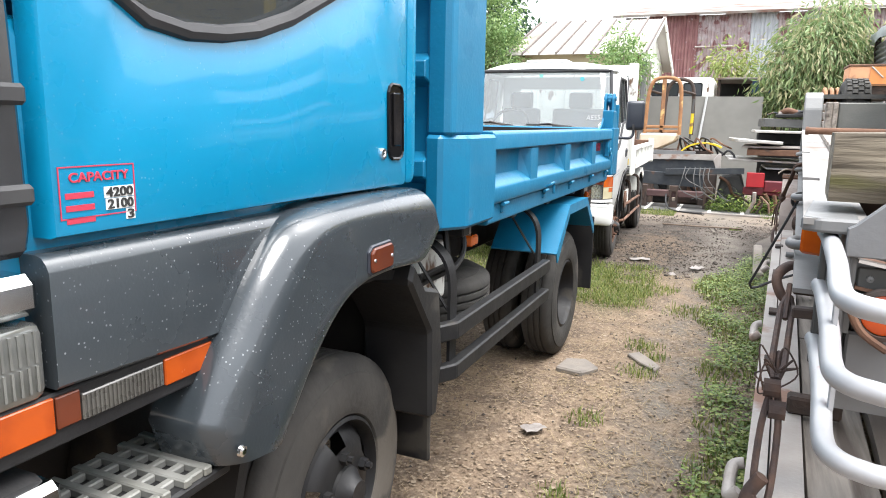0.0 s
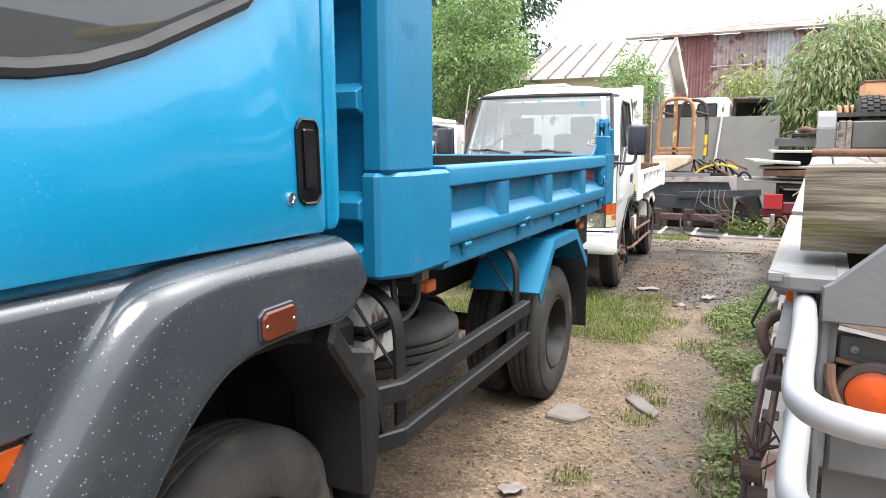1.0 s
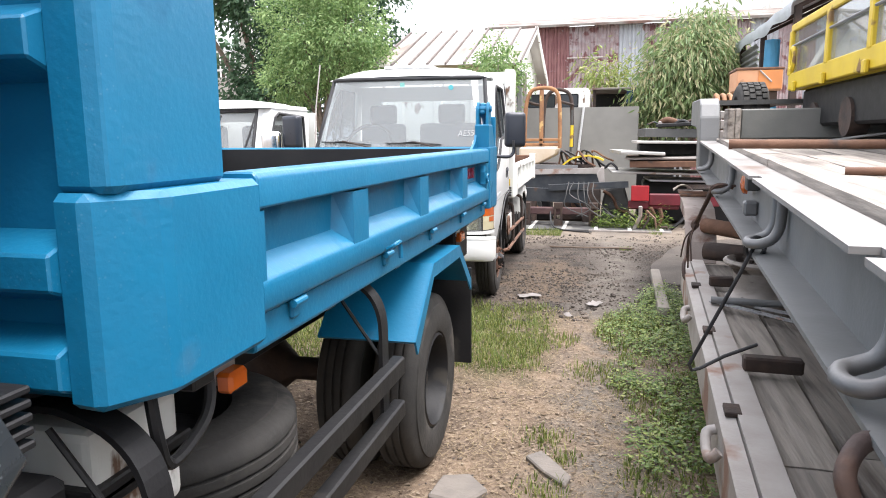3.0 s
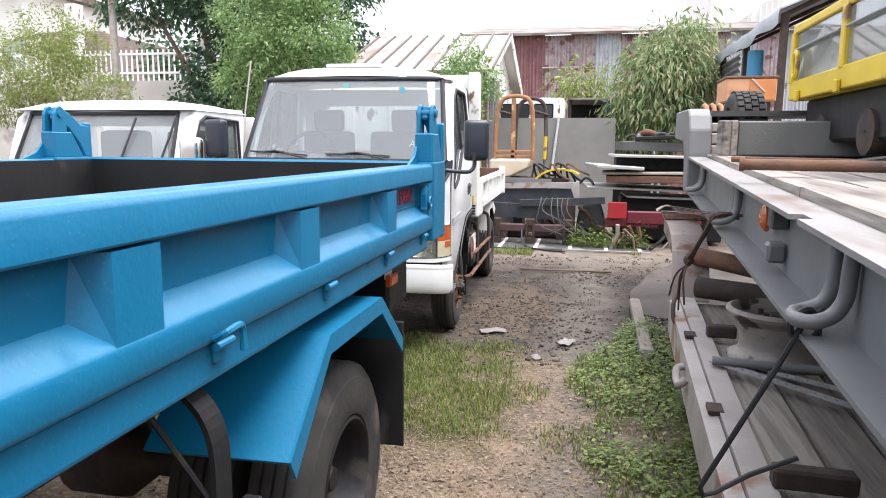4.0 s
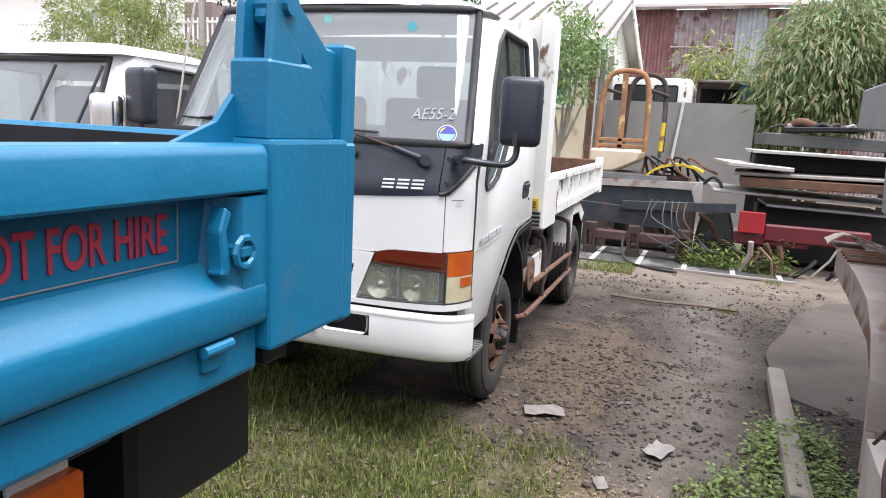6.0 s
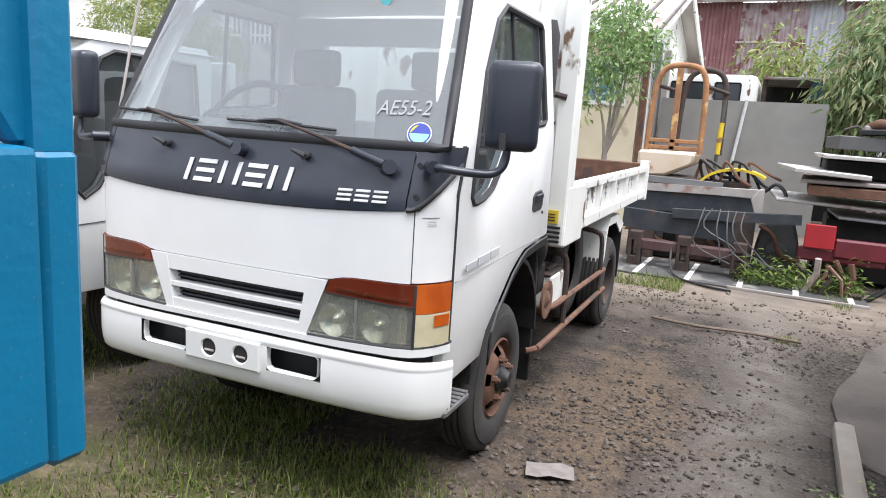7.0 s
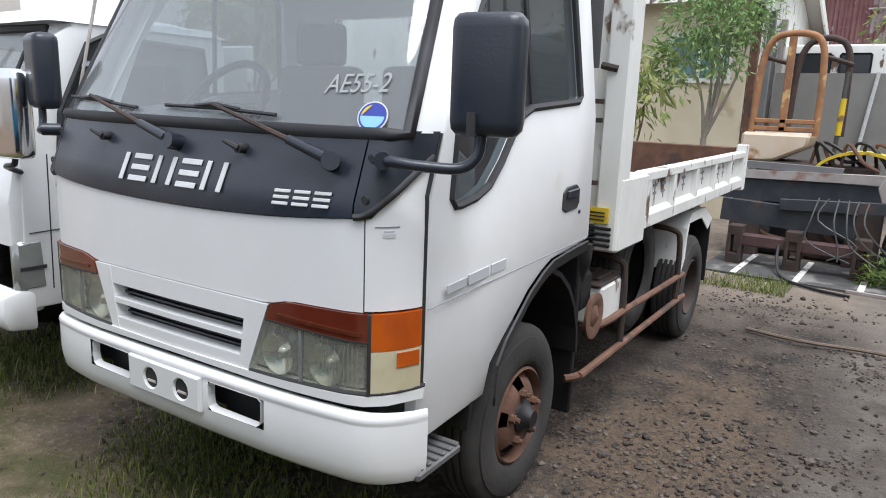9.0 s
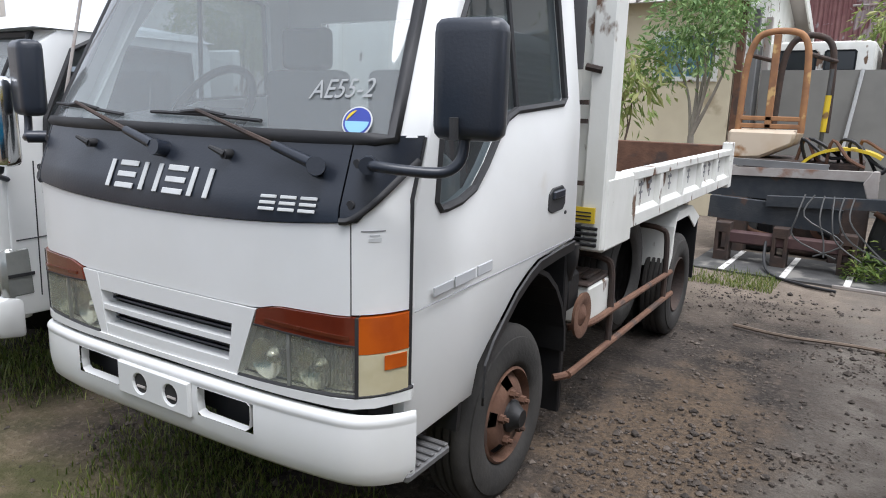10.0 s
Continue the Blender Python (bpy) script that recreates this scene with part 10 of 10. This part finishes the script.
# broad-leaved weeds along the trailer
V, F = [], []
count = 0
while count < 2300:
    y = rng.uniform(1.6, 8.2)
    lo, hi = weed_edge(y)
    x = rng.uniform(lo, hi + 0.12)
    if rng.random() > (0.30 + (x - lo) * 1.3 + 1.1 * lumpy(x, y, 2.4, 6.0) + 0.9 * lumpy(x, y, 8.0, 6.0) + (0.1 if y > 6 else 0)) * min(1.0, (x - lo) / 0.14 + 0.06):
        continue
    count += 1
    hgt = rng.uniform(0.02, 0.09) * (1.7 if y > 5.8 and x > 0 else 1.0)
    for _ in range(rng.integers(5, 10)):
        a = rng.uniform(0, 6.28)
        r = rng.uniform(0.01, 0.05)
        q = np.array([x + r * math.cos(a), y + r * math.sin(a), relief(x, y) + hgt * rng.uniform(0.2, 1.0)])
        ln = rng.uniform(0.012, 0.034)
        d = np.array([math.cos(a), math.sin(a), rng.uniform(-0.3, 0.5)])
        d /= np.linalg.norm(d)
        w = np.array([-math.sin(a), math.cos(a), rng.uniform(-0.3, 0.3)]) * ln * 0.34
        i = len(V)
        V += [q, q + d * ln * 0.4 + w, q + d * ln + np.array([0, 0, -ln * 0.15]), q + d * ln * 0.4 - w]
        F.append((i, i + 1, i + 2, i + 3))
ob = raw("weeds", V, F, WEED)
tagged(ob, "low broad-leaved weeds along the trailer edge", "weeds", kind="stuff")
V, F = [], []
for _ in range(1500):
    x, y = rng.uniform(-0.45, 0.75), rng.uniform(12.75, 13.25)
    q = np.array([x, y, abs(rng.normal()) * 0.13])
    a = rng.uniform(0, 6.28)
    ln = rng.uniform(0.04, 0.10)
    d = np.array([math.cos(a), math.sin(a) - 0.4, rng.uniform(-0.5, 0.6)])
    w = np.array([-math.sin(a), math.cos(a), 0.2]) * ln * 0.16
    i = len(V)
    V += [q, q + d * ln * 0.45 + w, q + d * ln + np.array([0, 0, -ln * 0.2]), q + d * ln * 0.45 - w]
    F.append((i, i + 1, i + 2, i + 3))
ob = raw("weeds", V, F, WEED)
tagged(ob, "green weeds growing through the scrap", "weeds", kind="stuff")

# loose stones: coarse on the gravel, fine elsewhere
OCT = np.array([(1, 0, 0), (0, 1, 0), (-1, 0, 0), (0, -1, 0), (0, 0, 0.7), (0, 0, -0.6)], float)
OF = [(0, 1, 4), (1, 2, 4), (2, 3, 4), (3, 0, 4), (1, 0, 5), (2, 1, 5), (3, 2, 5), (0, 3, 5)]
V, F = [], []
k = 0
while k < 9000:
    x, y = rng.uniform(-3.5, 0.9), rng.uniform(1.2, 13.0)
    d = 0.10 + (0.22 + 1.2 * lumpy(x, y, 1.0, 3.0) + 0.9 * lumpy(x, y, 4.0, 3.0) if y > 7.0 else 0.0) - max(0, y - 10.5) * 0.25
    d += 0.5 * max(0, 1 - math.hypot(x + 0.95, (y - 8.0) * 0.7) / 0.8)
    if rng.random() > d:
        continue
    k += 1
    s = rng.uniform(0.004, 0.012) * (rng.uniform(1.3, 2.4) if rng.random() < 0.08 and y > 6.8 else 1)
    m = OCT * s * rng.uniform(0.6, 1.3, size=(6, 3))
    a = rng.uniform(0, 6.28)
    R = np.array([(math.cos(a), -math.sin(a), 0), (math.sin(a), math.cos(a), 0), (0, 0, 1)])
    i = len(V)
    V += list(m @ R.T + np.array([x, y, relief(x, y) + s * 0.3]))
    F += [tuple(i + q for q in f) for f in OF]
ob = raw("pebbles", V, F, PEBBLE)
tagged(ob, "loose pebbles and broken stone over the yard", "gravel", kind="stuff")
V, F = [], []
ICO = np.array([(0, 0, 1), (0.9, 0, 0.4), (0.28, 0.85, 0.45), (-0.72, 0.53, 0.4), (-0.72, -0.53, 0.45), (0.28, -0.85, 0.4), (0.72, 0.53, -0.4), (-0.28, 0.85, -0.4), (-0.9, 0, -0.4), (-0.28, -0.85, -0.4), (0.72, -0.53, -0.4)], float)
IF = [(0, 1, 2), (0, 2, 3), (0, 3, 4), (0, 4, 5), (0, 5, 1), (1, 6, 2), (2, 7, 3), (3, 8, 4), (4, 9, 5), (5, 10, 1), (2, 6, 7), (3, 7, 8), (4, 8, 9), (5, 9, 10), (1, 10, 6)]
k = 0
while k < 1000:
    x, y = rng.uniform(-1.3, 1.0), rng.uniform(6.6, 12.0)
    d = 0.03 + 0.25 * lumpy(x, y, 1.3, 31.0) + 0.35 * lumpy(x, y, 6.0, 33.0) + 0.6 * max(0, 1 - math.hypot((x + 0.70) * 1.2, (y - 8.0) * 0.55) / 0.9)
    if rng.random() > d:
        continue
    k += 1
    sz = rng.uniform(0.008, 0.017) * (rng.uniform(1.3, 1.9) if rng.random() < 0.12 else 1)
    m = ICO * sz * rng.uniform(0.7, 1.25, size=(11, 3)) * np.array([1, 0.8, 0.65])
    a = rng.uniform(0, 6.28)
    R = np.array([(math.cos(a), -math.sin(a), 0), (math.sin(a), math.cos(a), 0), (0, 0, 1)])
    i = len(V)
    V += list(m @ R.T + np.array([x, y, relief(x, y) + sz * 0.35]))
    F += [tuple(i + q for q in f) for f in IF]
ob = raw("broken_stone", V, F, PEBBLE)
tagged(ob, "coarse broken stones strewn over the gravel", "stones", kind="stuff")
# litter: flat scraps of pale plastic, a twig
for x, y, s, a in ((-0.88, 7.75, 0.13, 0.3), (-0.28, 7.55, 0.10, 1.2), (-0.75, 3.15, 0.07, 0.8), (-0.48, 7.1, 0.05, 2.0)):
    bm = mesh_bm()
    r = random.Random(int(x * 100))
    vs = []
    for j in range(4):
        row = []
        for i in range(5):
            row.append((x + s * (i / 4 - 0.5) * 1.6 * math.cos(a) - s * (j / 3 - 0.5) * math.sin(a), y + s * (i / 4 - 0.5) * 1.6 * math.sin(a) + s * (j / 3 - 0.5) * math.cos(a), 0.012 + r.uniform(0, 0.018)))
        vs.append(row)
    sheet(bm, vs, 0.001)
    loose("plastic_scrap", bm, mat("dirty_plastic", (0.20, 0.18, 0.165), 0.5, c2=(0.11, 0.095, 0.085), scale=24) if x == -0.88 else bpy.data.materials["dirty_plastic"], "crumpled dirty plastic scrap on the ground", "litter", 60, "plastic scraps")
bm = mesh_bm()
tube(bm, smooth_path([(-0.95, 10.7, 0.02), (-0.6, 10.62, 0.03), (-0.2, 10.72, 0.02), (0.15, 10.66, 0.03)], 4), 0.012, 6)
loose("twig", bm, BARK, "long thin twig lying on the gravel", "twig")
